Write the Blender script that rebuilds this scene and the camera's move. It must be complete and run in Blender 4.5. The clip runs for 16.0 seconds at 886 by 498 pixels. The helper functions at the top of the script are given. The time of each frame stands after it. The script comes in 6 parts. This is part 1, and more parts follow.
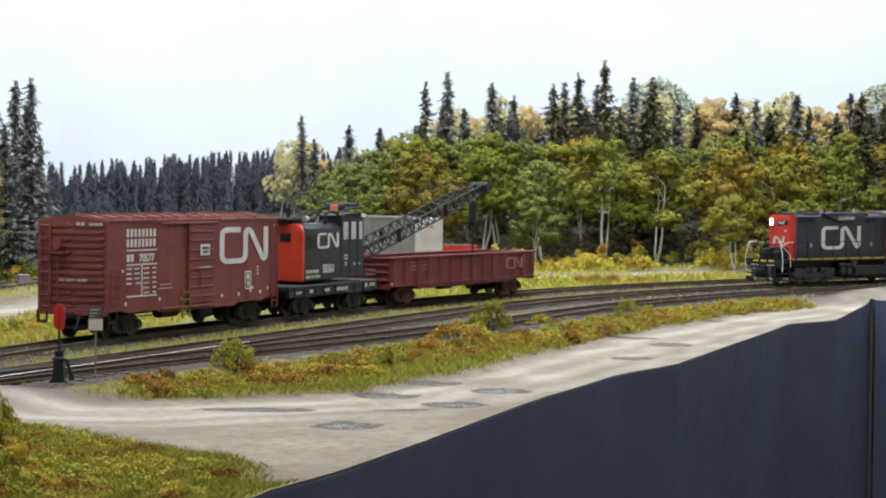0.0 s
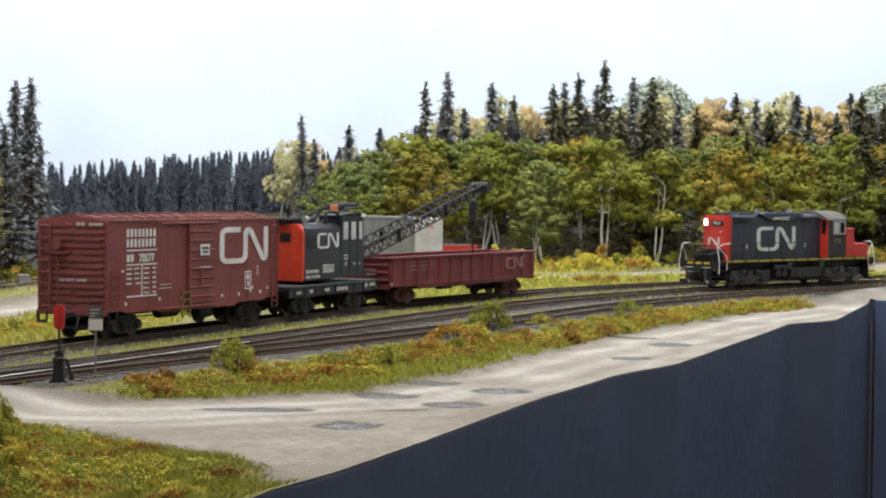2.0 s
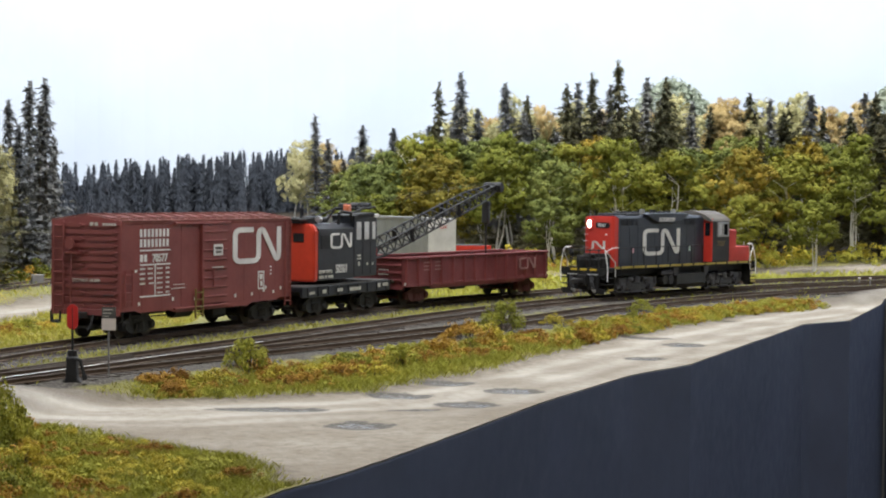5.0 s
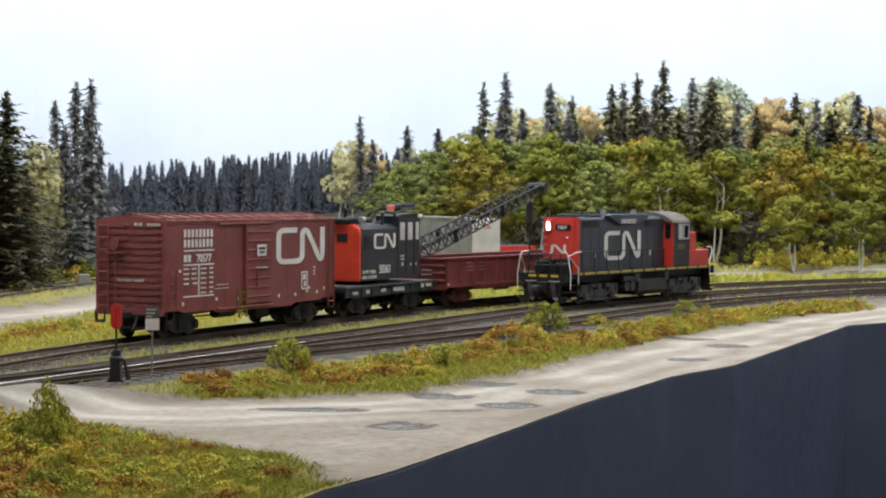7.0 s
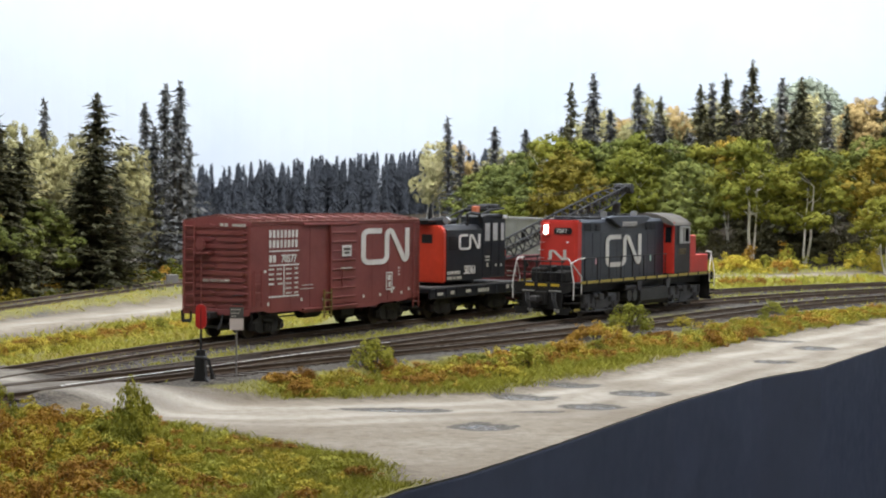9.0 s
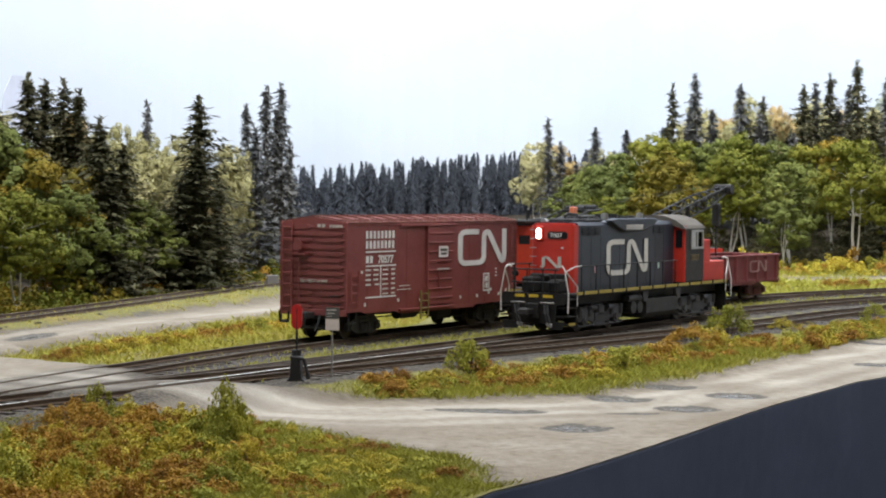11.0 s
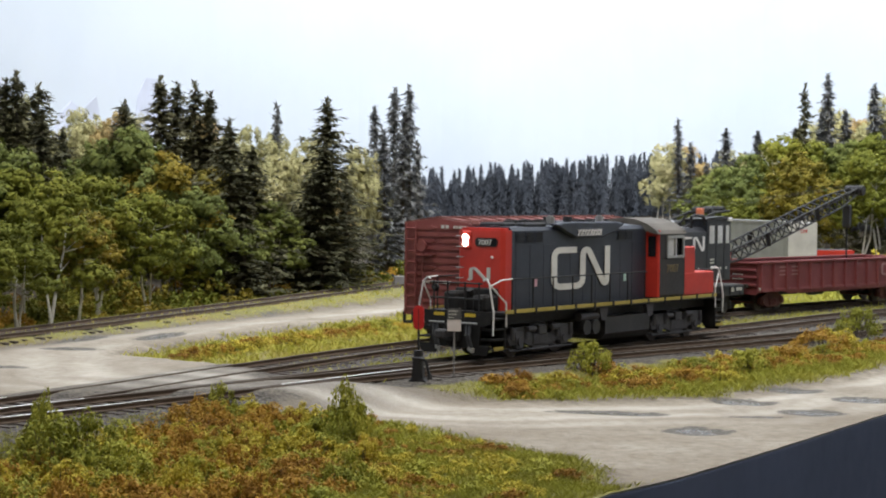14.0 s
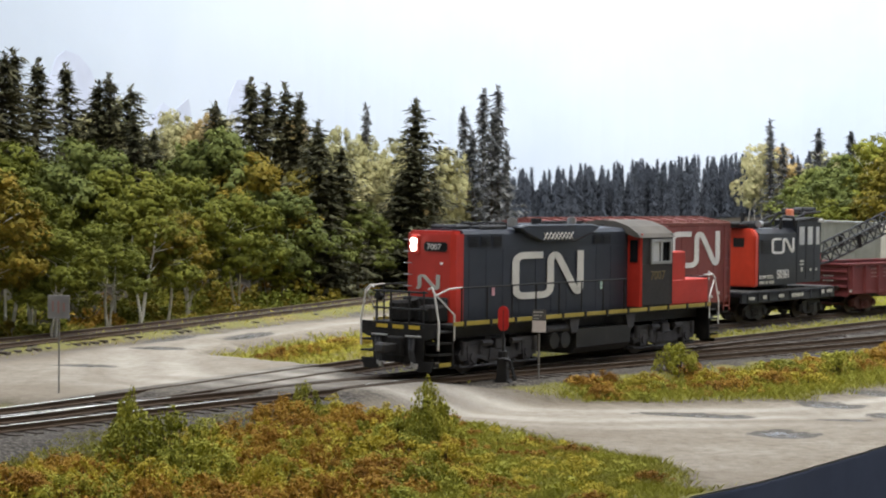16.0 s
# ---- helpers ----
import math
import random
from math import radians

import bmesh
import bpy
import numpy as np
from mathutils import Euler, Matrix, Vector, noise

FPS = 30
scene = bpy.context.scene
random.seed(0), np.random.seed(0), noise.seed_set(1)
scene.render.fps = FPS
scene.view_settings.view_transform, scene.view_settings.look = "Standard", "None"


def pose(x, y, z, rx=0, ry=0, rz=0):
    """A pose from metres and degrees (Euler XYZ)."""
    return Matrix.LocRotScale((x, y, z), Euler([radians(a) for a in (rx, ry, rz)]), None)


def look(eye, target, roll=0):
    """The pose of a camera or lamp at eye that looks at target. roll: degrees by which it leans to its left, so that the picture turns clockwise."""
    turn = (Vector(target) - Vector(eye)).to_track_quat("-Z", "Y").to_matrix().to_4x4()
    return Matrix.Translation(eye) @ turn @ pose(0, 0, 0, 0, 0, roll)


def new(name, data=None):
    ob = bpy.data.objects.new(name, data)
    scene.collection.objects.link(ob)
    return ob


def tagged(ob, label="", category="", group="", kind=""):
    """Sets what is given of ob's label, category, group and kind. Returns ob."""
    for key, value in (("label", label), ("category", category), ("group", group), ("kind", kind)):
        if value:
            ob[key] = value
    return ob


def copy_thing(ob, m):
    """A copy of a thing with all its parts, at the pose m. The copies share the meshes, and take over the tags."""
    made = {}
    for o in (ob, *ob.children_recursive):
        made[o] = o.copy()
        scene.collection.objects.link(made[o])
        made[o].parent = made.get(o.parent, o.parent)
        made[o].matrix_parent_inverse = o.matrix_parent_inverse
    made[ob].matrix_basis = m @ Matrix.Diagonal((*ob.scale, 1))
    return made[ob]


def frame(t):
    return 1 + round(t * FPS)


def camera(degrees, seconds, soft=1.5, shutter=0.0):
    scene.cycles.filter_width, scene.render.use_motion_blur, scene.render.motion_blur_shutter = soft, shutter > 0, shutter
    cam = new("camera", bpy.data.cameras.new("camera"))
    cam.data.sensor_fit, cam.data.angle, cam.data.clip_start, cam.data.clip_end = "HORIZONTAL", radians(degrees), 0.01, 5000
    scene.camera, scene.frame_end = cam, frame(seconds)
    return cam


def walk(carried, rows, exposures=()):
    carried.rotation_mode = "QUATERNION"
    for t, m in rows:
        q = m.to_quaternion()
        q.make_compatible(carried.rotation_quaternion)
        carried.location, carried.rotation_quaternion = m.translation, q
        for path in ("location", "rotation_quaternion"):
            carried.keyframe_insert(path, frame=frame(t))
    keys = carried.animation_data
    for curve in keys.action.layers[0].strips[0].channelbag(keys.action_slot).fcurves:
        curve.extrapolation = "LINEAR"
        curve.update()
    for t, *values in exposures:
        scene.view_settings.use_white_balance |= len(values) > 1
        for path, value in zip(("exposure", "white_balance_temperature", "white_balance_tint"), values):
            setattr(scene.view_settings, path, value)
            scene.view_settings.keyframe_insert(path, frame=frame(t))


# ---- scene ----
# A model railway at 1:87. All sizes below are scale metres (metres of the full-size railway); U turns them into real metres.
U = 1 / 87.1

cam = camera(27.35, 16.0, soft=2.0, shutter=0.5)
EYE_Z, TILT, LEAN, ARM = 5.382, -1.73, -0.563, -4.08   # lens height over the rail heads, and its distance from the tripod's pan axis
TURNS = [(0, 0.000), (1, 0.000), (2, 0.000), (3, 0.000), (3.7, 0.000), (4.0, 0.027), (4.2, 0.070), (6.3, 1.360), (6.5, 1.499), (7, 1.869), (7.5, 2.632), (8, 3.222), (8.5, 3.908), (9, 4.684), (9.5, 5.517), (10, 6.424), (10.2, 6.730), (12.3, 9.670), (12.5, 9.918), (13, 10.713), (13.5, 11.452), (14, 12.056), (14.5, 12.710), (15, 13.373), (15.5, 14.161), (16, 14.943)]


def camera_pose(turn):
    a = radians(turn)
    return pose(-ARM * math.sin(a) * U, (ARM * math.cos(a) - ARM) * U, EYE_Z * U, 90 + TILT, LEAN, turn)


walk(cam, [(t, camera_pose(turn)) for t, turn in TURNS])

# ---- light: a closed room with an overhead layout lamp and two added fill lamps ----
world = bpy.data.worlds.new("room_air")
world.use_nodes = True
world.node_tree.nodes["Background"].inputs[0].default_value = (0.9, 0.95, 1.0, 1)
world.node_tree.nodes["Background"].inputs[1].default_value = 0.05
scene.world = world


def lamp(name, x, y, z, tx, ty, tz, width, depth, watts, color):
    data = bpy.data.lights.new(name, "AREA")
    data.shape, data.size, data.size_y, data.energy, data.color = "RECTANGLE", width * U, depth * U, watts, color
    ob = new(name, data)
    ob.matrix_basis = look((x * U, y * U, z * U), (tx * U, ty * U, tz * U))
    return ob


lamp("layout_lamp", 30, 32, 92, -2, 75, 0, 120, 36, 9.0, (1.0, 0.955, 0.93))
# Unseen lamps, added only to brighten the backdrop and its left wall.
lamp("backdrop_lamp", 18, 152, 92, 14, 214, 10, 130, 26, 27, (0.97, 0.985, 1.0))
lamp("side_lamp", -8, 80, 92, -56, 105, 12, 110, 26, 16, (0.97, 0.985, 1.0))
scene.view_settings.exposure = 0.0

# ---- materials ----
def nodes_of(name, rough=0.6, metal=0.0):
    m = bpy.data.materials.new(name)
    m.use_nodes = True
    t = m.node_tree
    b = t.nodes["Principled BSDF"]
    b.inputs["Roughness"].default_value, b.inputs["Metallic"].default_value = rough, metal
    return m, t, b


def link(t, a, b):
    t.links.new(a, b)


def noise_node(t, size, detail=4, coord="Object", rough=0.6):
    """Noise whose features are about that many scale metres across."""
    tc = t.nodes.new("ShaderNodeTexCoord")
    n = t.nodes.new("ShaderNodeTexNoise")
    n.inputs["Scale"].default_value = 1 / (size * U)
    n.inputs["Detail"].default_value = detail
    n.inputs["Roughness"].default_value = rough
    link(t, tc.outputs[coord], n.inputs["Vector"])
    return n.outputs["Fac"]


def ramp(t, fac, stops):
    r = t.nodes.new("ShaderNodeValToRGB")
    e = r.color_ramp.elements
    while len(e) < len(stops):
        e.new(0.5)
    for k, (p, c) in zip(e, stops):
        k.position, k.color = p, (*c, 1)
    link(t, fac, r.inputs["Fac"])
    return r.outputs["Color"]


def mix(t, fac, a, b, mode="MIX"):
    n = t.nodes.new("ShaderNodeMix")
    n.data_type, n.blend_type = "RGBA", mode
    for v, i in ((fac, 0), (a, 6), (b, 7)):
        if hasattr(v, "links"):
            link(t, v, n.inputs[i])
        else:
            n.inputs[i].default_value = v if i == 0 else (*v, 1)
    return n.outputs[2]


def math_node(t, op, a, b=0.0):
    n = t.nodes.new("ShaderNodeMath")
    n.operation = op
    for v, i in ((a, 0), (b, 1)):
        if hasattr(v, "links"):
            link(t, v, n.inputs[i])
        else:
            n.inputs[i].default_value = v
    return n.outputs[0]


def bump(t, b, height, strength=0.4, dist=0.05):
    n = t.nodes.new("ShaderNodeBump")
    n.inputs["Strength"].default_value, n.inputs["Distance"].default_value = strength, dist * U
    link(t, height, n.inputs["Height"])
    link(t, n.outputs["Normal"], b.inputs["Normal"])


def scaled(c, k):
    return tuple(min(1, v * k) for v in c)


def paint(name, color, rough=0.5, metal=0.0, dust=(0.32, 0.28, 0.23), wear=0.25, size=1.2, relief=0.15):
    """Weathered model paint: broad fading, fine grime and a little dust."""
    m, t, b = nodes_of(name, rough, metal)
    broad, fine = noise_node(t, size), noise_node(t, size / 9, 6)
    base = ramp(t, broad, [(0.3, scaled(color, 0.8)), (0.7, scaled(color, 1.15))])
    mask = ramp(t, math_node(t, "MULTIPLY", fine, broad), [(0.25, (0, 0, 0)), (0.55, (wear, wear, wear))])
    link(t, mix(t, mask, base, dust), b.inputs["Base Color"])
    link(t, ramp(t, fine, [(0.3, (rough * 0.85,) * 3), (0.8, (min(1, rough * 1.25),) * 3)]), b.inputs["Roughness"])
    if relief:
        bump(t, b, fine, relief, 0.02)
    return m


def attr(t, name):
    n = t.nodes.new("ShaderNodeAttribute")
    n.attribute_name = name
    return n.outputs["Fac"]


def ground_material():
    m, t, b = nodes_of("scenic_ground", 0.95)
    n1, n2, n3 = noise_node(t, 5.0), noise_node(t, 0.35, 6), noise_node(t, 0.09, 3)
    soil = ramp(t, n2, [(0.3, (0.10, 0.085, 0.05)), (0.6, (0.20, 0.18, 0.075)), (0.8, (0.30, 0.27, 0.12))])
    turf = ramp(t, n1, [(0.35, (0.16, 0.16, 0.034)), (0.55, (0.235, 0.22, 0.05)), (0.7, (0.26, 0.19, 0.05))])
    grass = mix(t, 0.6, soil, turf)
    dirt = ramp(t, mix(t, 0.45, noise_node(t, 1.7, 5), n2), [(0.3, (0.225, 0.188, 0.14)), (0.52, (0.315, 0.275, 0.218)), (0.72, (0.42, 0.38, 0.315))])
    dirt = mix(t, ramp(t, n3, [(0.55, (0, 0, 0)), (0.72, (0.6, 0.6, 0.6))]), dirt, (0.16, 0.142, 0.115))
    dirt = mix(t, ramp(t, noise_node(t, 0.22, 4), [(0.56, (0, 0, 0)), (0.72, (0.4, 0.4, 0.4))]), dirt, (0.44, 0.405, 0.35))
    stones = ramp(t, n3, [(0.35, (0.022, 0.019, 0.015)), (0.5, (0.066, 0.057, 0.046)), (0.68, (0.165, 0.147, 0.124))])
    dirt = mix(t, ramp(t, noise_node(t, 5.5, 4), [(0.40, (0, 0, 0)), (0.64, (0.72, 0.72, 0.72))]), dirt, (0.215, 0.178, 0.132))
    # Woods floor: leaf litter, darkened further to stand for shade under the trees.
    grass = mix(t, attr(t, "litter_shade"), grass, ramp(t, n2, [(0.3, (0.016, 0.012, 0.007)), (0.7, (0.052, 0.038, 0.02))]))
    edge = math_node(t, "ADD", attr(t, "road"), math_node(t, "MULTIPLY", math_node(t, "SUBTRACT", n2, 0.5), 0.7))
    dust = ramp(t, n2, [(0.3, (0.10, 0.082, 0.056)), (0.7, (0.21, 0.178, 0.13))])
    col = mix(t, ramp(t, edge, [(0.22, (0, 0, 0)), (0.5, (1, 1, 1))]), grass, dust)
    col = mix(t, ramp(t, edge, [(0.5, (0, 0, 0)), (1.0, (1, 1, 1))]), col, dirt)
    bal = math_node(t, "ADD", attr(t, "ballast"), math_node(t, "MULTIPLY", math_node(t, "SUBTRACT", n2, 0.5), 0.6))
    col = mix(t, ramp(t, bal, [(0.25, (0, 0, 0)), (0.7, (1, 1, 1))]), col, stones)
    wet = math_node(t, "ADD", attr(t, "wet"), math_node(t, "MULTIPLY", math_node(t, "SUBTRACT", n2, 0.5), 1.5))
    rut = ramp(t, math_node(t, "MULTIPLY", attr(t, "rut"), math_node(t, "ADD", n2, 0.35)), [(0.05, (0, 0, 0)), (0.95, (0.75, 0.75, 0.75))])
    col = mix(t, rut, col, (0.60, 0.56, 0.49))
    wetm = ramp(t, wet, [(0.3, (0, 0, 0)), (0.52, (0.9, 0.9, 0.9))])
    col = mix(t, wetm, col, ramp(t, n3, [(0.38, (0.04, 0.037, 0.033)), (0.62, (0.15, 0.14, 0.125))]))
    link(t, col, b.inputs["Base Color"])
    link(t, ramp(t, wet, [(0.85, (0.95,) * 3), (1.1, (0.25,) * 3)]), b.inputs["Roughness"])
    bump(t, b, math_node(t, "ADD", n3, n2), 0.8, 0.06)
    return m


def leaf_material(name, colors, rough=0.75):
    """Each small leaf flake takes a colour of its own from the ramp."""
    m, t, b = nodes_of(name, rough)
    g = t.nodes.new("ShaderNodeNewGeometry")
    o = t.nodes.new("ShaderNodeObjectInfo")
    n = noise_node(t, 1.6, 3)
    f = math_node(t, "ADD", math_node(t, "MULTIPLY", g.outputs["Random Per Island"], 0.26), math_node(t, "MULTIPLY", n, 0.55))
    f = math_node(t, "ADD", f, math_node(t, "MULTIPLY", o.outputs["Random"], 0.28))
    k = len(colors)
    link(t, ramp(t, f, [(0.2 + 0.65 * i / (k - 1), c) for i, c in enumerate(colors)]), b.inputs["Base Color"])
    b.inputs["Specular IOR Level"].default_value = 0.2
    return m


M = {}
M["ground"] = ground_material()
M["rust_rail"] = paint("rusty_rail_side", (0.11, 0.075, 0.05), 0.7, 0.3)
def rail_glint_material():
    """A running surface coloured bright in patches to imitate glints, dull in between."""
    m, t, b = nodes_of("glint_rail_head", 0.3, 1.0)
    n = noise_node(t, 1.3, 3)
    link(t, ramp(t, n, [(0.30, (0.17, 0.15, 0.13)), (0.44, (0.9, 0.88, 0.83))]), b.inputs["Base Color"])
    link(t, ramp(t, n, [(0.3, (0.6,) * 3), (0.44, (0.3,) * 3)]), b.inputs["Roughness"])
    return m


M["glint_rail"] = rail_glint_material()
M["tie"] = paint("creosoted_tie", (0.075, 0.06, 0.05), 0.9, wear=0.5, size=0.6)
M["fascia"] = paint("dark_fascia_paint", (0.078, 0.094, 0.145), 0.36, wear=0.02, size=6, relief=0.03)
M["room"] = paint("room_wall_paint", (0.62, 0.62, 0.6), 0.85, wear=0.05, size=30, relief=0)
M["floor"] = paint("grey_room_floor", (0.25, 0.24, 0.23), 0.6, wear=0.1, size=20, relief=0)
M["boxcar_red"] = paint("boxcar_red_paint", (0.245, 0.06, 0.053), 0.55, wear=0.10)
M["gon_red"] = paint("gondola_red_paint", (0.19, 0.036, 0.038), 0.6, wear=0.14)
M["black"] = paint("weathered_black", (0.012, 0.012, 0.013), 0.6, wear=0.05)
# Black paint, its base lifted bluish to carry the glare of the bright aisle.
M["loco_black"] = paint("glare_lifted_loco_black", (0.031, 0.038, 0.055), 0.4, wear=0.05)
M["truck_grey"] = paint("grimy_truck_grey", (0.024, 0.023, 0.024), 0.65, wear=0.12, size=0.5)
M["orange"] = paint("orange_red_paint", (0.62, 0.055, 0.022), 0.45, wear=0.05)
M["loco_red"] = paint("signal_red_paint", (0.56, 0.035, 0.02), 0.5, wear=0.05)
M["white"] = paint("white_lettering", (0.86, 0.85, 0.83), 0.55, wear=0.05, relief=0)
M["cream"] = paint("faded_white_lettering", (0.62, 0.61, 0.55), 0.6, wear=0.22, relief=0)
M["yellow"] = paint("yellow_stripe", (0.42, 0.33, 0.06), 0.6, wear=0.35, relief=0)
M["silver"] = paint("grey_metal", (0.45, 0.45, 0.44), 0.4, 0.6)
M["wheel"] = paint("brown_wheel_steel", (0.07, 0.055, 0.045), 0.5, 0.5)
M["bark_white"] = paint("pale_birch_bark", (0.66, 0.63, 0.56), 0.85, dust=(0.16, 0.14, 0.12), wear=0.5, size=0.5)
M["bark"] = paint("dark_bark", (0.10, 0.08, 0.06), 0.9, size=0.5)
M["roof_grey"] = paint("cab_roof_grey", (0.12, 0.108, 0.092), 0.75, wear=0.3)
# Trailer greys with the light put in: less-lit side darker, end paler.
M["concrete"] = paint("shaded_trailer_side", (0.21, 0.205, 0.19), 0.6, wear=0.3)
M["plate"] = paint("lit_trailer_end", (0.56, 0.55, 0.54), 0.5, wear=0.3)
M["red"] = paint("red_target_paint", (0.55, 0.02, 0.02), 0.4, wear=0.05)


# ---- mesh helpers, all in scale metres ----
def at(x, y, z=0.0, rz=0.0, rx=0.0, ry=0.0):
    return pose(x * U, y * U, z * U, rx, ry, rz)


def mesh_of(name, bm, material):
    bm.transform(Matrix.Scale(U, 4))
    me = bpy.data.meshes.new(name)
    bm.to_mesh(me)
    bm.free()
    me.materials.append(material)
    return me


def part(name, bm, material, parent=None, label="", smooth=False):
    me = mesh_of(name, bm, material)
    if smooth:
        me.polygons.foreach_set("use_smooth", [True] * len(me.polygons))
    ob = new(name, me)
    ob.parent = parent
    if label:
        ob["label"] = label
    return ob


def raw(name, verts, faces, material, parent=None):
    me = bpy.data.meshes.new(name)
    me.from_pydata([(v[0] * U, v[1] * U, v[2] * U) for v in verts], [], faces)
    me.materials.append(material)
    ob = new(name, me)
    ob.parent = parent
    return ob


def thing(name, m, label, category, group="", kind=""):
    ob = new(name)
    ob.empty_display_size = 0.01
    ob.matrix_basis = m
    return tagged(ob, label, category, group, kind)


def box(bm, x0, x1, y0, y1, z0, z1, bev=0.0, seg=1):
    r = bmesh.ops.create_cube(bm, size=1)
    vs = r["verts"]
    bmesh.ops.transform(bm, matrix=Matrix.Translation(((x0 + x1) / 2, (y0 + y1) / 2, (z0 + z1) / 2)) @ Matrix.Diagonal((x1 - x0, y1 - y0, z1 - z0, 1)), verts=vs)
    if bev:
        es = list({e for v in vs for e in v.link_edges})
        bmesh.ops.bevel(bm, geom=es, offset=bev, segments=seg, affect="EDGES", profile=0.5)


def boxm(*a, bev=0.0):
    bm = bmesh.new()
    box(bm, *a, bev=bev)
    return bm


def rod(bm, a, b, r, n=6, r2=None):
    a, b = Vector(a), Vector(b)
    d = b - a
    q = Vector((0, 0, 1)).rotation_difference(d.normalized()) if d.length > 1e-6 else Euler().to_quaternion()
    m = Matrix.Translation((a + b) / 2) @ q.to_matrix().to_4x4()
    bmesh.ops.create_cone(bm, cap_ends=True, segments=n, radius1=r, radius2=r if r2 is None else r2, depth=d.length, matrix=m)


def pipe(bm, pts, r, n=6):
    for a, b in zip(pts, pts[1:]):
        rod(bm, a, b, r, n)


def prism(bm, outline, axis, a, b):
    """Extrudes an outline of pairs along the axis from a to b."""
    def v(p, k):
        return bm.verts.new({"x": (k, p[0], p[1]), "y": (p[0], k, p[1]), "z": (p[0], p[1], k)}[axis])
    lo, hi = [v(p, a) for p in outline], [v(p, b) for p in outline]
    n = len(outline)
    fs = [bm.faces.new(lo), bm.faces.new(hi[::-1])]
    fs += [bm.faces.new((lo[i], hi[i], hi[(i + 1) % n], lo[(i + 1) % n])) for i in range(n)]
    bmesh.ops.recalc_face_normals(bm, faces=fs)


def sweep(bm, pts, side, prof):
    """A profile of (offset, z) swept along a line of points, side metres to its right."""
    rows = []
    for i, (x, y) in enumerate(pts):
        a, b = pts[max(0, i - 1)], pts[min(len(pts) - 1, i + 1)]
        d = Vector((b[0] - a[0], b[1] - a[1])).normalized()
        rows.append([bm.verts.new((x + d.y * (side + o), y - d.x * (side + o), z)) for o, z in prof])
    n = len(prof)
    for a, b in zip(rows, rows[1:]):
        for i in range(n):
            bm.faces.new((a[i], b[i], b[(i + 1) % n], a[(i + 1) % n]))
    bmesh.ops.recalc_face_normals(bm, faces=bm.faces)


def lines(name, text, size, material, parent, m, stretch=1.0, thick=0.012, bold=0.0):
    """Lettering in the built-in font, turned into a mesh. m: its pose in the parent, reading along x, up along y."""
    cu = bpy.data.curves.new(name, "FONT")
    cu.body, cu.size, cu.extrude, cu.offset = text, size * U, thick * U, bold * U
    cu.resolution_u = 3
    tmp = new(name, cu)
    me = bpy.data.meshes.new_from_object(tmp.evaluated_get(bpy.context.evaluated_depsgraph_get()))
    bpy.data.objects.remove(tmp)
    me.transform(Matrix.Diagonal((stretch, 1, 1, 1)))
    me.materials.clear()
    me.materials.append(material)
    ob = new(name, me)
    ob.parent, ob.matrix_basis = parent, m
    return ob


# ---- the tracks' plan ----
def main_line():
    """The main track: straight, then a curve to the right. Points every 0.25 m with headings."""
    pts, x, y, s = [], -13.289, 53.0, 0.0
    step = 0.25
    back = []
    while s > -45:
        back.append((s, x, y, 0.4167))
        x, y, s = x - math.sin(0.4167) * step, y - math.cos(0.4167) * step, s - step
    x, y, s = -13.289, 53.0, 0.0
    while s < 150:
        h = 0.4167 + 0.0112 * max(0, s - 33.66)
        pts.append((s, x, y, h))
        x, y, s = x + math.sin(h) * step, y + math.cos(h) * step, s + step
    return back[:0:-1] + pts


MAIN = main_line()


def on_main(s, side=0.0):
    """Place and heading at s metres along the main track; side metres to its right."""
    k = (s - MAIN[0][0]) / 0.25
    i = max(0, min(len(MAIN) - 2, int(k)))
    f = k - i
    a, b = MAIN[i], MAIN[i + 1]
    h = a[3] + (b[3] - a[3]) * f
    x, y = a[1] + (b[1] - a[1]) * f, a[2] + (b[2] - a[2]) * f
    return x + math.cos(h) * side, y - math.sin(h) * side, h


def glide(v, rows):
    for (a, p), (b, q) in zip(rows, rows[1:]):
        if v < b:
            f = max(0, (v - a) / (b - a))
            f = f * f * (3 - 2 * f) if len(rows) == 2 else f
            return p + (q - p) * f
    return rows[-1][1]


SIDING_OFF = [(-14, -1.3), (-7, -2.3), (-1, -3.4), (6, -4.5), (12, -5.1), (17, -5.2), (60, -5.2), (150, -5.2)]
SPUR_OFF = [(-9, 0.0), (-3, 0.25), (2, 0.7), (9, 1.7), (18, 3.1), (27, 4.2), (34, 4.5), (150, 4.5)]


def track_points(kind, step=0.5):
    out = []
    if kind == "main":
        s = -24.0
        while s < 140:
            out.append(on_main(s)[:2])
            s += step
    elif kind == "siding":
        s = -24.0
        while s < 140:
            out.append(on_main(s, glide(s, SIDING_OFF))[:2])
            s += step
    elif kind == "spur":
        s = -9.0
        while s < 140:
            out.append(on_main(s, glide(s, SPUR_OFF))[:2])
            s += step
    else:
        ctrl = [(-35.8, 30), (-33.4, 44), (-30.9, 58), (-29.1, 68.5), (-27.2, 83.5), (-24.7, 107), (-21, 130), (-16, 150)]
        y = 30.0
        while y < 150:
            out.append((glide(y, [(b, a) for a, b in ctrl]), y))
            y += step
    for _ in range(6):
        out = [out[0]] + [tuple((out[i - 1][k] + 2 * out[i][k] + out[i + 1][k]) / 4 for k in (0, 1)) for i in range(1, len(out) - 1)] + [out[-1]]
    return out


TRACKS = {k: track_points(k) for k in ("main", "siding", "spur", "back")}
ALL_TRACK = np.array([p for k in TRACKS for p in TRACKS[k]])

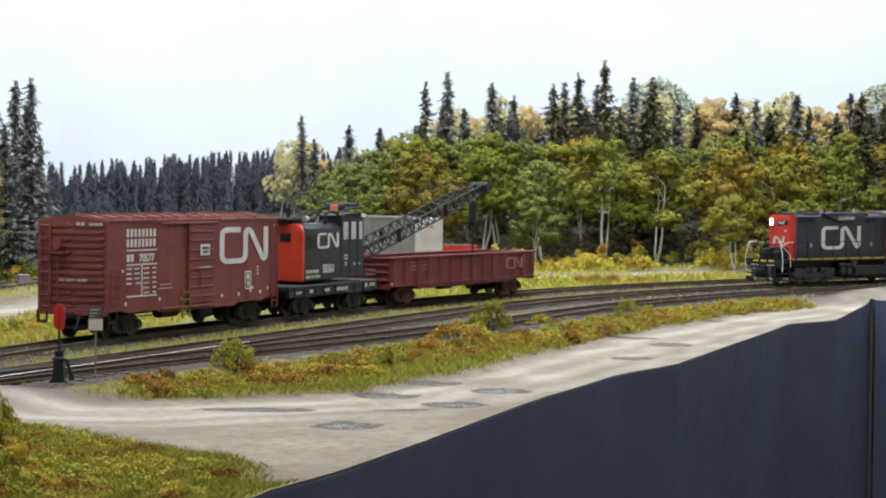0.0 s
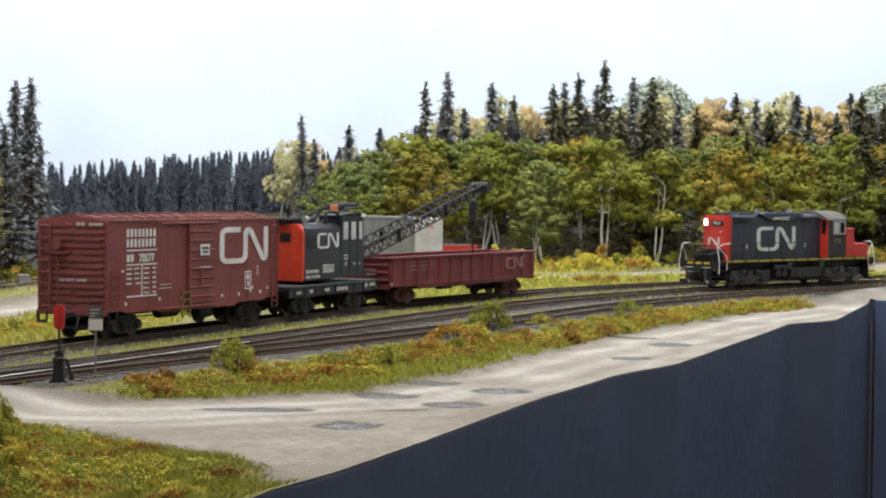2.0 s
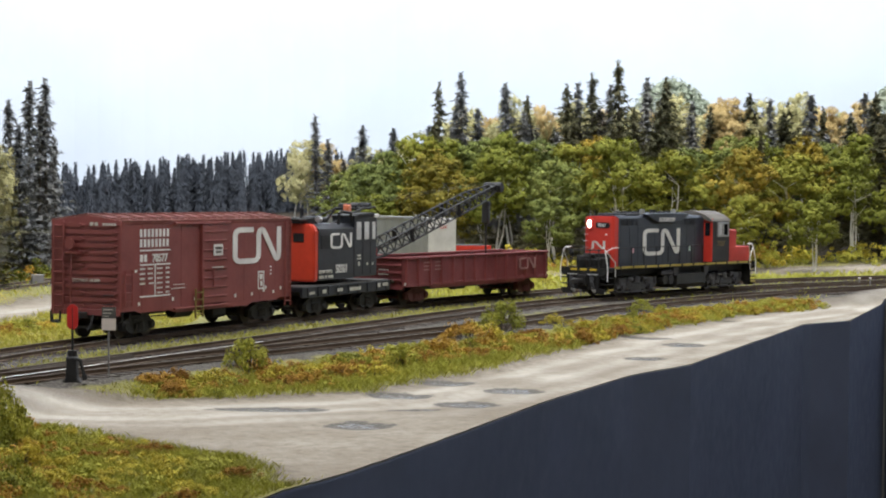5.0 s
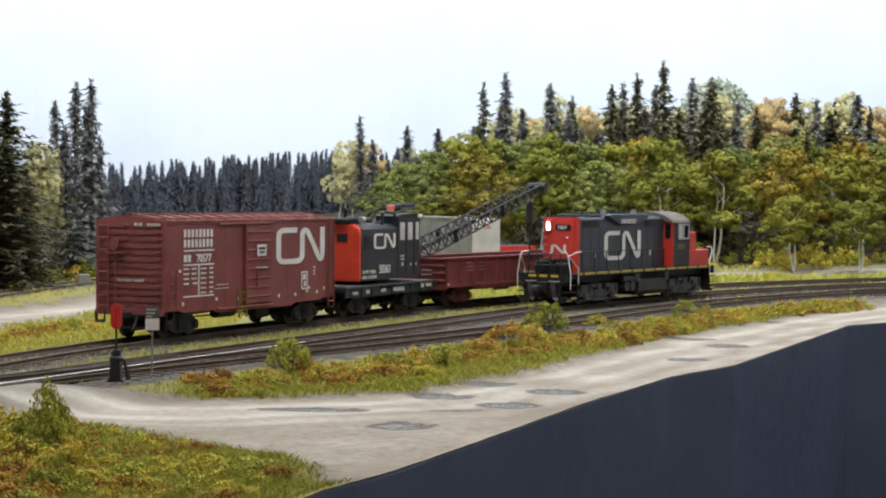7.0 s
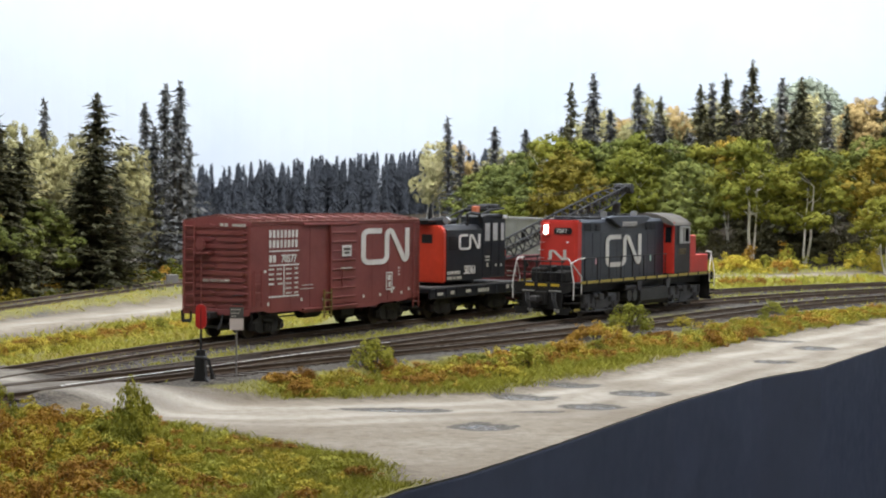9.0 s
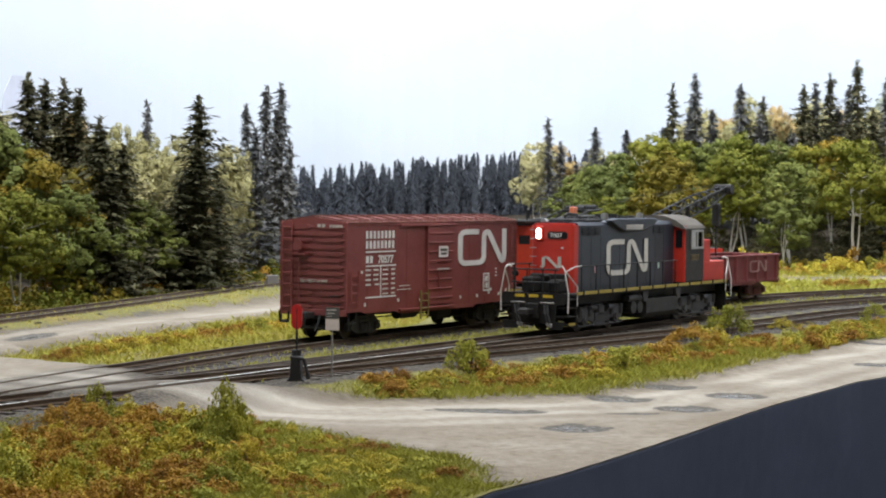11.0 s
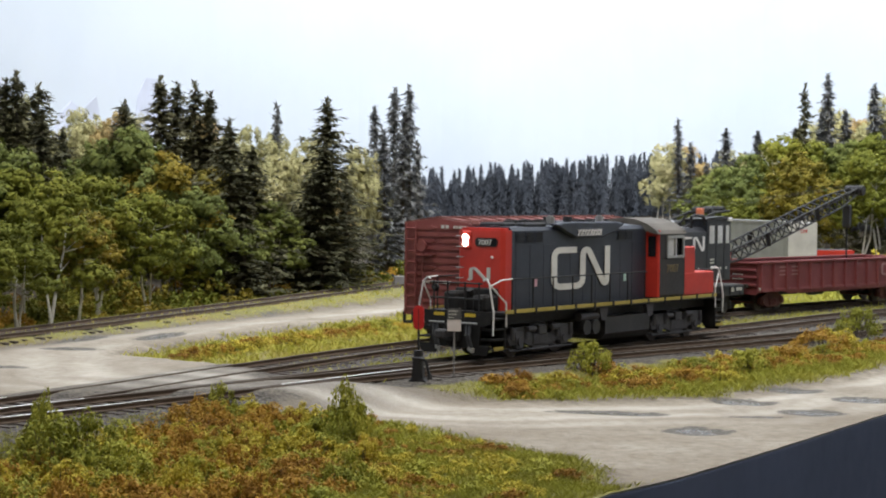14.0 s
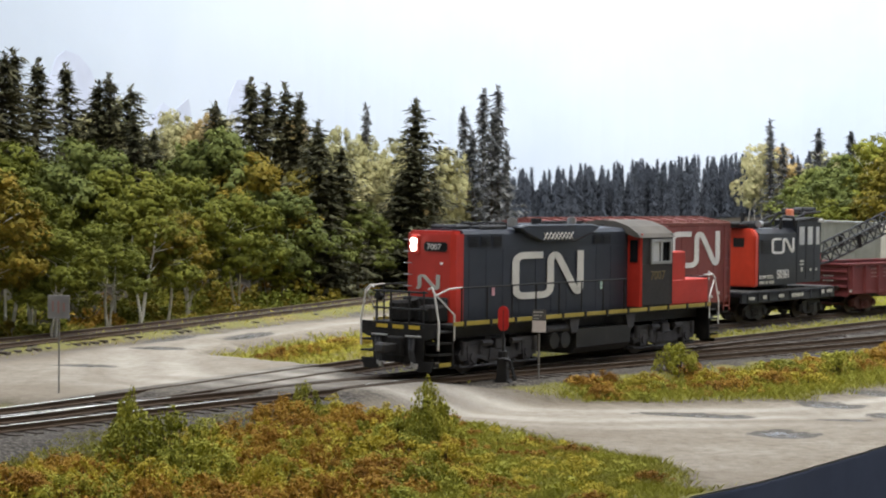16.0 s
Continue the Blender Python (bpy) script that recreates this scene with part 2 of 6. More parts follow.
# ---- terrain ----
EDGE = [(-9.5, 20.0), (-4.0, 36.35), (-1.5, 43.1), (2.45, 54.4), (5.55, 62.15), (8.2, 66.4), (10.65, 72.9), (16.55, 88.4), (19.35, 91.2), (24.9, 107.4)]
CORNER_Y = 107.4


def edge_x(y):
    return glide(y, [(b, a) for a, b in EDGE]) + 0.4 


FRONT_ROAD = [(27.8, 115), (14.0, 92.2), (5.6, 75.0), (0.8, 62.3), (-3.0, 55.4), (-6.0, 53.8), (-8.3, 53.2), (-11.2, 52.3), (-13, 51.5), (-14.8, 51.4), (-16.8, 55.5), (-20.5, 48.5), (-16.8, 46.4),
              (-14.3, 47), (-10.3, 46.4), (-7.5, 44), (-4.6, 41.2), (-3.6, 38), (6, 44), (32, 112)]
BACK_ROAD = [(-33.4, 45), (-30.6, 52), (-28.2, 64), (-26.3, 76), (-23.9, 92), (-21.4, 112), (-19.9, 112), (-19.7, 95), (-20.3, 83), (-22.2, 74), (-23.6, 65), (-23.2, 60),
             (-19.3, 58.8), (-16.2, 53), (-16.5, 46.2), (-20.5, 44.5), (-24, 45.6), (-30, 44)]
FAR_ROAD = [(-4, 128), (7.3, 133), (16.2, 138), (28, 140), (36, 142), (60, 147), (60, 152), (37, 147.5), (28, 145.5), (17, 143.5), (7.5, 138.5), (-4, 133)]
PUDDLES = [(-0.45, 58.9, 1.3, 0.8), (-1.7, 55.2, 1.2, 0.9), (0.4, 53.1, 1.1, 0.9), (1.9, 56.9, 1.1, 0.9), (-2.5, 48.0, 1.0, 0.95), (-5.2, 51.4, 1.9, 0.6),
           (-1.2, 51.7, 1.0, 0.3), (9.5, 75.3, 1.0, 1.2), (7.2, 68.8, 0.9, 0.9), (12.6, 89.7, 1.4, 1.0), (8.3, 78.6, 1.4, 0.6),
           (-27.5, 66, 0.8, 2.4), (-26, 61.5, 1.3, 0.7), (-25.0, 68, 0.7, 2.6), (-27, 75, 0.7, 2.4), (-25.5, 84, 0.6, 3.0), (-25.5, 54.5, 1.3, 0.5)]


def inside(poly, X, Y):
    """How far points lie inside an outline (negative outside)."""
    d = np.full(X.shape, 1e9)
    c = np.zeros(X.shape, bool)
    for (ax, ay), (bx, by) in zip(poly, poly[1:] + poly[:1]):
        ex, ey = bx - ax, by - ay
        f = np.clip(((X - ax) * ex + (Y - ay) * ey) / (ex * ex + ey * ey), 0, 1)
        d = np.minimum(d, np.hypot(X - ax - f * ex, Y - ay - f * ey))
        c ^= ((ay > Y) != (by > Y)) & (X < ex * (Y - ay) / (by - ay if by != ay else 1e-9) + ax)
    return np.where(c, d, -d)


def track_distance(X, Y):
    d = np.full(X.shape, 1e9)
    for p in ALL_TRACK[::2]:
        d = np.minimum(d, (X - p[0]) ** 2 + (Y - p[1]) ** 2)
    return np.sqrt(d)


def smooth01(v, a, b):
    f = np.clip((v - a) / (b - a), 0, 1)
    return f * f * (3 - 2 * f)


def waves(X, Y, size, seed):
    r = np.random.RandomState(seed)
    out = np.zeros(X.shape)
    for _ in range(7):
        a, k, ph = r.uniform(0, 6.28), r.uniform(0.6, 1.7) / size, r.uniform(0, 6.28)
        out += np.sin((X * math.cos(a) + Y * math.sin(a)) * 6.28 * k + ph)
    return out / 4


def ground_fields(X, Y):
    """Height and the masks of road, ballast, wet spots and wheel ruts."""
    road = np.maximum(np.maximum(inside(FRONT_ROAD, X, Y), inside(BACK_ROAD, X, Y)), inside(FAR_ROAD, X, Y))
    roadm = smooth01(road + 0.35 * waves(X, Y, 3, 1), -0.9, 0.9)
    td = track_distance(X, Y)
    ballast = smooth01(2.2 + 1.5 * smooth01(-Y, -47, -43) - 1.1 * smooth01(-X, 22.5, 24.5) * smooth01(Y, 50, 54) - td + 0.2 * waves(X, Y, 2, 2), 0, 0.5)
    cross = roadm * smooth01(3.4 - td, 0, 2.4) * smooth01(X, -25, -22.5)
    ballast = np.maximum(ballast * (1 - 0.42 * roadm), 0.5 * roadm * smooth01(5.0 - td, 0, 3.2))
    z = -0.75 + 0.10 * waves(X, Y, 7, 3) * (1 - roadm) + (0.03 - 0.02 * roadm) * waves(X, Y, 1.6, 4)
    z = z + (1 - roadm) * 0.12
    bank = smooth01(3.4 - td, 0, 1.9) * (1 - roadm)
    z = z * (1 - bank) + (-0.2 + 0.035 * smooth01(-X, 22.5, 24.5) + 0.02 * waves(X, Y, 0.8, 5)) * bank
    level = roadm * smooth01(-X, 12.5, 17) * smooth01(-Y, -100, -70)
    z = z * (1 - level) - 0.32 * level
    z = z * (1 - cross) + (-0.035) * cross
    hill = smooth01(Y + 0.25 * X, 140, 205) * 5.5 + smooth01(-X + 0.0 * Y, 34.5, 50) * 3.0
    z = z + hill
    wet = np.zeros(X.shape)
    for px, py, a, b in PUDDLES:
        d = np.hypot((X - px) / a, (Y - py) / b)
        wet = np.maximum(wet, smooth01(-d, -1.25, -0.45))
    wet *= roadm
    z = z - 0.05 * wet
    rut, near = np.zeros(X.shape), np.full(X.shape, 1e9)
    for poly in ([(28, 112), (15.6, 90), (8.2, 74), (2.0, 60), (-2.0, 52.8), (-8, 50.2), (-15, 49.6), (-22, 52), (-26.0, 61), (-24.6, 78), (-21.9, 95), (-20.6, 112)],):
        for (ax, ay), (bx, by) in zip(poly, poly[1:]):
            ex, ey = bx - ax, by - ay
            f = np.clip(((X - ax) * ex + (Y - ay) * ey) / (ex * ex + ey * ey), 0, 1)
            d = np.hypot(X - ax - f * ex, Y - ay - f * ey)
            near = np.minimum(near, d)
    for off, w, k in ((0.95, 0.62, 1.0), (2.5, 0.6, 0.6), (0.0, 0.4, 0.45)):
        rut = np.maximum(rut, k * np.exp(-((near - off - 0.3 * waves(X, Y, 6, 41)) / w) ** 2))
    rut *= roadm * smooth01(road, 0.2, 1.6) * (1 - 0.35 * smooth01(-X, 18, 24)) * np.clip(0.72 + 0.4 * waves(X, Y, 5, 42), 0.3, 1)
    z = z - 0.02 * rut
    litter_shade = np.maximum(smooth01(Y - 0.14 * X, 141.5, 146), smooth01(-X - 0.08 * (110 - np.minimum(Y, 110)), 32.0, 34.5) * smooth01(-Y, -150, -120))
    litter_shade = np.clip(litter_shade + smooth01(Y, 150, 165), 0, 1)
    return z, roadm, ballast, wet, rut, litter_shade


def ground_height(x, y):
    return float(ground_fields(np.array([float(x)]), np.array([float(y)]))[0][0])


def build_ground():
    verts, faces, masks = [], [], []

    def grid(ys, x_of, n):
        base = len(verts)
        f = np.linspace(0, 1, n)
        X = np.array([x_of(y, f) for y in ys])
        Y = np.repeat(np.array(ys)[:, None], n, 1)
        z, *ms = ground_fields(X, Y)
        verts.extend(np.stack([X, Y, z], -1).reshape(-1, 3).tolist())
        masks.extend(np.stack(ms, -1).reshape(-1, 5).tolist())
        for j in range(len(ys) - 1):
            for i in range(n - 1):
                a = base + j * n + i
                faces.append((a, a + 1, a + n + 1, a + n))

    near = [20 + i * 0.4 for i in range(int((CORNER_Y - 20) / 0.4))] + [CORNER_Y]
    grid(near, lambda y, f: -62 + (edge_x(y) + 62) * (1 - (1 - f) ** 1.15), 190)
    grid(np.linspace(CORNER_Y, 232, 110), lambda y, f: -62 + 152 * f, 150)
    ob = raw("ground", verts, faces, M["ground"])
    for k, name in enumerate(("road", "ballast", "wet", "rut", "litter_shade")):
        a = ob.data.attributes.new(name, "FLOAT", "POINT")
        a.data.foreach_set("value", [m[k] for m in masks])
    ob.data.polygons.foreach_set("use_smooth", [True] * len(ob.data.polygons))
    return tagged(ob, "scenicked layout ground with dirt road, ballast and turf", "ground", kind="structure")


build_ground()


# Lighter copy of the fascia paint, for the panel turned towards the light.
M["fascia_lit"] = paint("lit_fascia_paint", (0.09, 0.115, 0.19), 0.4, wear=0.02, size=6, relief=0.03)


def build_fascia():
    """The layout's dark front board, in two panels."""
    bm = bmesh.new()
    ys = [20 + i * 0.8 for i in range(int((CORNER_Y - 20) / 0.8) + 1)] + [CORNER_Y]
    rows = []
    for y in ys:
        x = edge_x(y)
        t = float(ground_fields(np.array([x]), np.array([y]))[0][0]) - 0.03
        rows.append([bm.verts.new(v) for v in ((x + 0.034, y - 0.012, t), (x + 0.04, y - 0.015, t - 0.05), (x + 0.04, y - 0.015, -45), (x - 0.05, y + 0.02, -45))])
    for a, b in zip(rows, rows[1:]):
        for i in range(4):
            bm.faces.new((a[i], b[i], b[(i + 1) % 4], a[(i + 1) % 4]))
    bm.faces.new(rows[0][::-1])
    bm.faces.new(rows[-1])
    bmesh.ops.recalc_face_normals(bm, faces=bm.faces)
    tagged(part("fascia_front", bm, M["fascia"]), "dark blue-black painted fascia board of the layout", "fascia", kind="structure")
    bm = bmesh.new()
    box(bm, edge_x(CORNER_Y) + 0.18, 92, CORNER_Y - 0.6, CORNER_Y, -45, -0.62)
    tagged(part("fascia_side", bm, M["fascia_lit"]), "dark fascia panel beyond the corner, its colour lightened as if lit", "fascia", kind="structure")


build_fascia()


def backdrop_outline():
    pts = [(-58, y) for y in range(-10, 160, 10)]
    for i in range(1, 31):
        a = radians(180 - i * 3)
        pts.append((2 + 60 * math.cos(a) , 165 + 55 * math.sin(a)))
    pts += [(60, 221)]
    for i in range(1, 7):
        a = radians(90 - i * 15)
        pts.append((60 + 30 * math.cos(a), 191 + 30 * math.sin(a)))
    pts += [(90, 100)]
    return pts


def build_backdrop():
    m, t, b = nodes_of("painted_sky", 0.9)
    n = noise_node(t, 60, 3)
    col = ramp(t, n, [(0.3, (0.465, 0.528, 0.622)), (0.7, (0.57, 0.618, 0.688))])
    link(t, mix(t, ramp(t, noise_node(t, 6, 5), [(0.4, (0, 0, 0)), (0.8, (0.25, 0.25, 0.25))]), col, (0.62, 0.675, 0.735)), b.inputs["Base Color"])
    bm = bmesh.new()
    sweep(bm, backdrop_outline(), 0.0, [(-0.3, -3), (0.3, -3), (0.3, 85), (-0.3, 85)])
    ob = part("backdrop", bm, m)
    tagged(ob, "curved backdrop painted as a pale blue-white sky", "backdrop", kind="structure")


build_backdrop()


def build_painted_hills():
    """Faint lavender mountains that are painted flat on the backdrop's long wall."""
    m = paint("lavender_backdrop_paint", (0.535, 0.57, 0.68), 0.9, wear=0.05, size=8, relief=0)
    for base_y, rows in ((113.5, [(0, 9.8), (0.6, 12.6), (2.2, 14.6), (3.6, 15.2), (5.6, 15.0), (7.4, 14.2), (9.2, 12.2), (9.6, 9.8)]),
                         (147.0, [(0, 10), (1.0, 13.6), (2.8, 15.2), (5.4, 15.3), (7.2, 14.6), (9.6, 13.0), (11, 10)]),
                         (130.0, [(0, 9), (1.6, 11.2), (4.0, 12.4), (6.0, 11.8), (9.0, 13.0), (11, 9)])):
        bm = bmesh.new()
        prism(bm, [(base_y + a, z) for a, z in rows], "x", -57.69, -57.64)
        tagged(part("painted_hill", bm, m), "faint lavender mountain painted on the backdrop", "backdrop", kind="structure")


build_painted_hills()


def build_room():
    for name, b in (("floor", (-160, 160, -130, 300, -103, -100)), ("ceiling", (-160, 160, -130, 300, 130, 133)),
                    ("wall_north", (-160, 160, 300, 303, -100, 130)), ("wall_south", (-160, 160, -133, -130, -100, 130)),
                    ("wall_west", (-163, -160, -130, 300, -100, 130)), ("wall_east", (160, 163, -130, 300, -100, 130))):
        tagged(part(name, boxm(*b), M["floor" if name == "floor" else "room"]), "plain painted layout room " + name.split("_")[0], name.split("_")[0], kind="structure")


build_room()


# ---- rolling stock ----
def ribbon_sign(name, parent, m, w, h, material, proud=0.02, only_right=False):
    """The railway's ribbon-like emblem: one band that bends round an open bracket and on into a zigzag."""
    k = 0.072 if not only_right else 0.07
    path = [(0.66, 1 - k), (0.17, 1 - k), (k, 0.84), (k, 0.16), (0.17, k), (0.73, k), (0.83, 0.17), (0.83, 0.84), (0.90, 1 - k), (0.99, 0.91), (1.41, 0.11), (1.47, 0.10), (1.51, 0.2), (1.51, 1.0)]
    if only_right:
        path = path[5:]
    ox = path[0][0] - 0.2 if only_right else 0.0
    full = 1.6 - ox
    pts = []
    for i, p in enumerate(path):
        if 0 < i < len(path) - 1:
            a, c = Vector(path[i - 1]), Vector(path[i + 1])
            q = Vector(p)
            la, lc = min(0.5, 0.07 / (q - a).length), min(0.5, 0.07 / (c - q).length)
            s, e = q.lerp(a, la), q.lerp(c, lc)
            pts += [s, s.lerp(q, 0.5).lerp(q.lerp(e, 0.5), 0.5), e]
        else:
            pts.append(Vector(p))
    bm = bmesh.new()
    rows = []
    for i, p in enumerate(pts):
        a, c = pts[max(0, i - 1)], pts[min(len(pts) - 1, i + 1)]
        d = (c - a).normalized()
        n = Vector((-d.y, d.x)) * k
        rows.append([bm.verts.new(((q.x - ox) / full * w, q.y * h, 0)) for q in (p + n, p - n)])
    for a, c in zip(rows, rows[1:]):
        bm.faces.new((a[0], c[0], c[1], a[1]))
    bmesh.ops.recalc_face_normals(bm, faces=bm.faces)
    g = bmesh.ops.extrude_face_region(bm, geom=bm.faces[:])
    bmesh.ops.translate(bm, vec=(0, 0, proud), verts=[v for v in g["geom"] if isinstance(v, bmesh.types.BMVert)])
    bmesh.ops.recalc_face_normals(bm, faces=bm.faces)
    ob = part(name, bm, material, parent, "white ribbon-shaped railway emblem")
    ob.matrix_basis = m
    return ob


def near_side(x, y, z):
    """Pose of lettering on a side that faces -y."""
    return at(x, y, z, 0, 90)


def near_end(y, x, z):
    """Pose of lettering on an end that faces -x."""
    return at(x, y, z, -90, 90)


def bars(name, parent, m, boxes, material, proud=0.015):
    """Writing that is not spelled out: plain bars (x0, x1, y0, y1) in the plane of m."""
    bm = bmesh.new()
    for x0, x1, y0, y1 in boxes:
        box(bm, x0, x1, y0, y1, 0, proud)
    ob = part(name, bm, material, parent, "small white lettering panel")
    ob.matrix_basis = m
    return ob


def word_bars(n, x0, y0, w, h, gap=0.3):
    p = w / n
    return [(x0 + i * p, x0 + i * p + p * (1 - gap), y0, y0 + h) for i in range(n)]


def wheelset(parent, x, r, material, gauge=1.435):
    bm = bmesh.new()
    for s in (-1, 1):
        rod(bm, (0, s * (gauge / 2 - 0.01), 0), (0, s * (gauge / 2 + 0.13), 0), r, 20)
        rod(bm, (0, s * (gauge / 2 - 0.05), 0), (0, s * (gauge / 2 - 0.01), 0), r + 0.03, 20)
        rod(bm, (0, s * (gauge / 2 + 0.125), 0), (0, s * (gauge / 2 + 0.15), 0), r * 0.35, 10)
        for i in range(5):
            a = i * 1.2566
            rod(bm, (0.62 * r * math.cos(a), s * (gauge / 2 + 0.12), 0.62 * r * math.sin(a)), (0.62 * r * math.cos(a), s * (gauge / 2 + 0.14), 0.62 * r * math.sin(a)), r * 0.13, 6)
    rod(bm, (0, -0.8, 0), (0, 0.8, 0), 0.08, 8)
    ob = part("wheelset", bm, material, parent, "steel wheels on an axle")
    ob.matrix_basis = at(x, 0, r)
    return ob


def freight_truck(car, x, frame_mat, r=0.42, half=0.84):
    """A two-axle bogie with cast side frames, springs and journal boxes."""
    bm = bmesh.new()
    box(bm, -0.22, 0.22, -1.0, 1.0, 0.55, 0.82, 0.03)
    for e in (-1, 1):
        box(bm, e * 1.32 - 0.05, e * 1.32 + 0.05, -0.85, 0.85, 0.35, 0.45)
    t = part("truck", bm, frame_mat, car, "grimy cast freight-car truck")
    t.matrix_basis = at(x, 0)
    for s in (-1, 1):
        bm = bmesh.new()
        y0, y1 = (s * 0.93, s * 1.10)
        out = [(-half - 0.22, 0.30), (-half + 0.12, 0.26), (-0.42, 0.16), (0.42, 0.16), (half - 0.12, 0.26), (half + 0.22, 0.30), (half + 0.22, 0.58), (0.45, 0.82), (-0.45, 0.82), (-half - 0.22, 0.58)]
        prism(bm, out, "y", y0, y1)
        for e in (-1, 1):
            box(bm, e * half - 0.17, e * half + 0.17, min(y0, y1) - 0.04, max(y0, y1) + 0.04, 0.27, 0.60, 0.03)
            rod(bm, (e * half, s * 1.08, 0.43), (e * half, s * 1.19, 0.43), 0.13, 10)
        for i in (-0.2, 0, 0.2):
            rod(bm, (i, s * 1.12, 0.25), (i, s * 1.12, 0.55), 0.085, 8)
        box(bm, -0.34, 0.34, s * 1.0 - 0.13, s * 1.0 + 0.13, 0.56, 0.72, 0.02)
        part("side_frame", bm, frame_mat, t, "cast side frame with springs and journal boxes")
    for e in (-1, 1):
        wheelset(t, e * half, r, M["wheel"])
    return t


def coupler(car, x, way, material):
    bm = bmesh.new()
    box(bm, min(x, x + way * 0.5), max(x, x + way * 0.5), -0.11, 0.11, 0.78, 1.0, 0.02)
    box(bm, min(x + way * 0.45, x + way * 0.78), max(x + way * 0.45, x + way * 0.78), -0.2, 0.2, 0.74, 1.04, 0.06)
    return part("coupler", bm, material, car, "dark knuckle coupler")


def siding_car(name, s0, length, label, category):
    a, b = on_main(s0, -5.2), on_main(s0 + length, -5.2)
    return thing(name, at(a[0], a[1], 0, math.degrees(math.atan2(b[1] - a[1], b[0] - a[0]))), label, category)


def ladder_mesh(x0, x1, y, z0, z1, n, r=0.025, stile=0.035):
    bm = bmesh.new()
    for x in (x0, x1):
        rod(bm, (x, y, z0), (x, y, z1), stile)
    for i in range(n):
        z = z0 + (z1 - z0) * (i + 0.5) / n
        rod(bm, (x0, y, z), (x1, y, z), r)
    return bm


def build_boxcar():
    car = siding_car("boxcar", 11.62, 12.4, "brown-red steel boxcar with white lettering standing on the siding", "boxcar")
    R = M["boxcar_red"]
    W, L, Z0, Z1 = 1.50, 12.4, 1.02, 4.28
    bm = bmesh.new()
    box(bm, 0.06, L - 0.06, -W + 0.02, W - 0.02, Z0 + 0.02, Z1)
    prism(bm, [(-W + 0.02, Z1), (-W + 0.02, Z1 + 0.02), (0, Z1 + 0.22), (W - 0.02, Z1 + 0.02), (W - 0.02, Z1)], "x", 0.06, L - 0.06)
    part("body", bm, R, car)
    for s in (-1, 1):
        bm = bmesh.new()
        # riveted side sheets, four to each side of the door
        cuts = [0, 1.32, 2.64, 3.96, 5.26, 7.32, 8.6, 9.87, 11.13, 12.4]
        for i, (a, b) in enumerate(zip(cuts, cuts[1:])):
            part("side_sheet", boxm(a + 0.006, b - 0.006, min(s * W, s * (W - 0.05)) - 0.004 * (i % 2), max(s * W, s * (W - 0.05)) + 0.004 * (i % 2), Z0, Z1 - 0.02, bev=0.006), R, car)
        box(bm, 0, L, min(s * (W - 0.04), s * (W + 0.03)), max(s * (W - 0.04), s * (W + 0.03)), Z1 - 0.10, Z1 + 0.02, 0.02)
        # lower sill with its stepped reinforcement
        y0, y1 = min(s * W, s * (W - 0.06)), max(s * W, s * (W - 0.06))
        prism(bm, [(0.9, Z0), (11.5, Z0), (11.2, Z0 - 0.08), (9.3, Z0 - 0.09), (8.9, Z0 - 0.2), (3.6, Z0 - 0.2), (3.2, Z0 - 0.09), (1.2, Z0 - 0.08)], "y", y0, y1)
        part("side_sill", bm, R, car)
        # sliding door with horizontal corrugations
        bm = bmesh.new()
        yd0, yd1 = (s * (W + 0.01), s * (W + 0.07))
        box(bm, 5.32, 7.28, min(yd0, yd1), max(yd0, yd1), Z0 + 0.04, Z1 - 0.16, 0.015)
        ribs = []
        for i in range(8):
            z = Z0 + 0.3 + i * 0.36
            ribs.append(boxm(5.42, 7.18, min(s * (W + 0.06), s * (W + 0.11)), max(s * (W + 0.06), s * (W + 0.11)), z - 0.05, z + 0.05, bev=0.03))
        box(bm, 5.30, 5.40, min(s * W, s * (W + 0.12)), max(s * W, s * (W + 0.12)), Z0, Z1 - 0.14, 0.01)
        d = part("door", bm, R, car, "ribbed sliding door")
        for rib in ribs:
            part("door_rib", rib, R, d)
        bm = bmesh.new()
        rod(bm, (6.1, s * (W + 0.13), Z0 + 0.7), (6.1, s * (W + 0.13), Z0 + 1.4), 0.03)
        part("door_handle", bm, R, d)
        for z in (Z0 - 0.06, Z1 - 0.1):
            part("door_track", boxm(3.4, 7.4, min(s * W, s * (W + 0.12)), max(s * W, s * (W + 0.12)), z - 0.04, z + 0.04, bev=0.01), R, car)
        for x in (0.12, 11.82):
            part("ladder", ladder_mesh(x, x + 0.46, s * (W + 0.09), Z0 - 0.35 if x > 1 else Z0 + 0.2, Z1 - 0.1 if x > 1 else Z0 + 1.5, 9 if x > 1 else 4), R, car)
        for x in (0.05, 11.85):
            bm = bmesh.new()
            pipe(bm, [(x, s * (W + 0.02), Z0), (x + 0.02, s * (W + 0.02), 0.62), (x + 0.48, s * (W + 0.02), 0.62), (x + 0.5, s * (W + 0.02), Z0)], 0.03)
            part("sill_step", bm, M["black"], car)
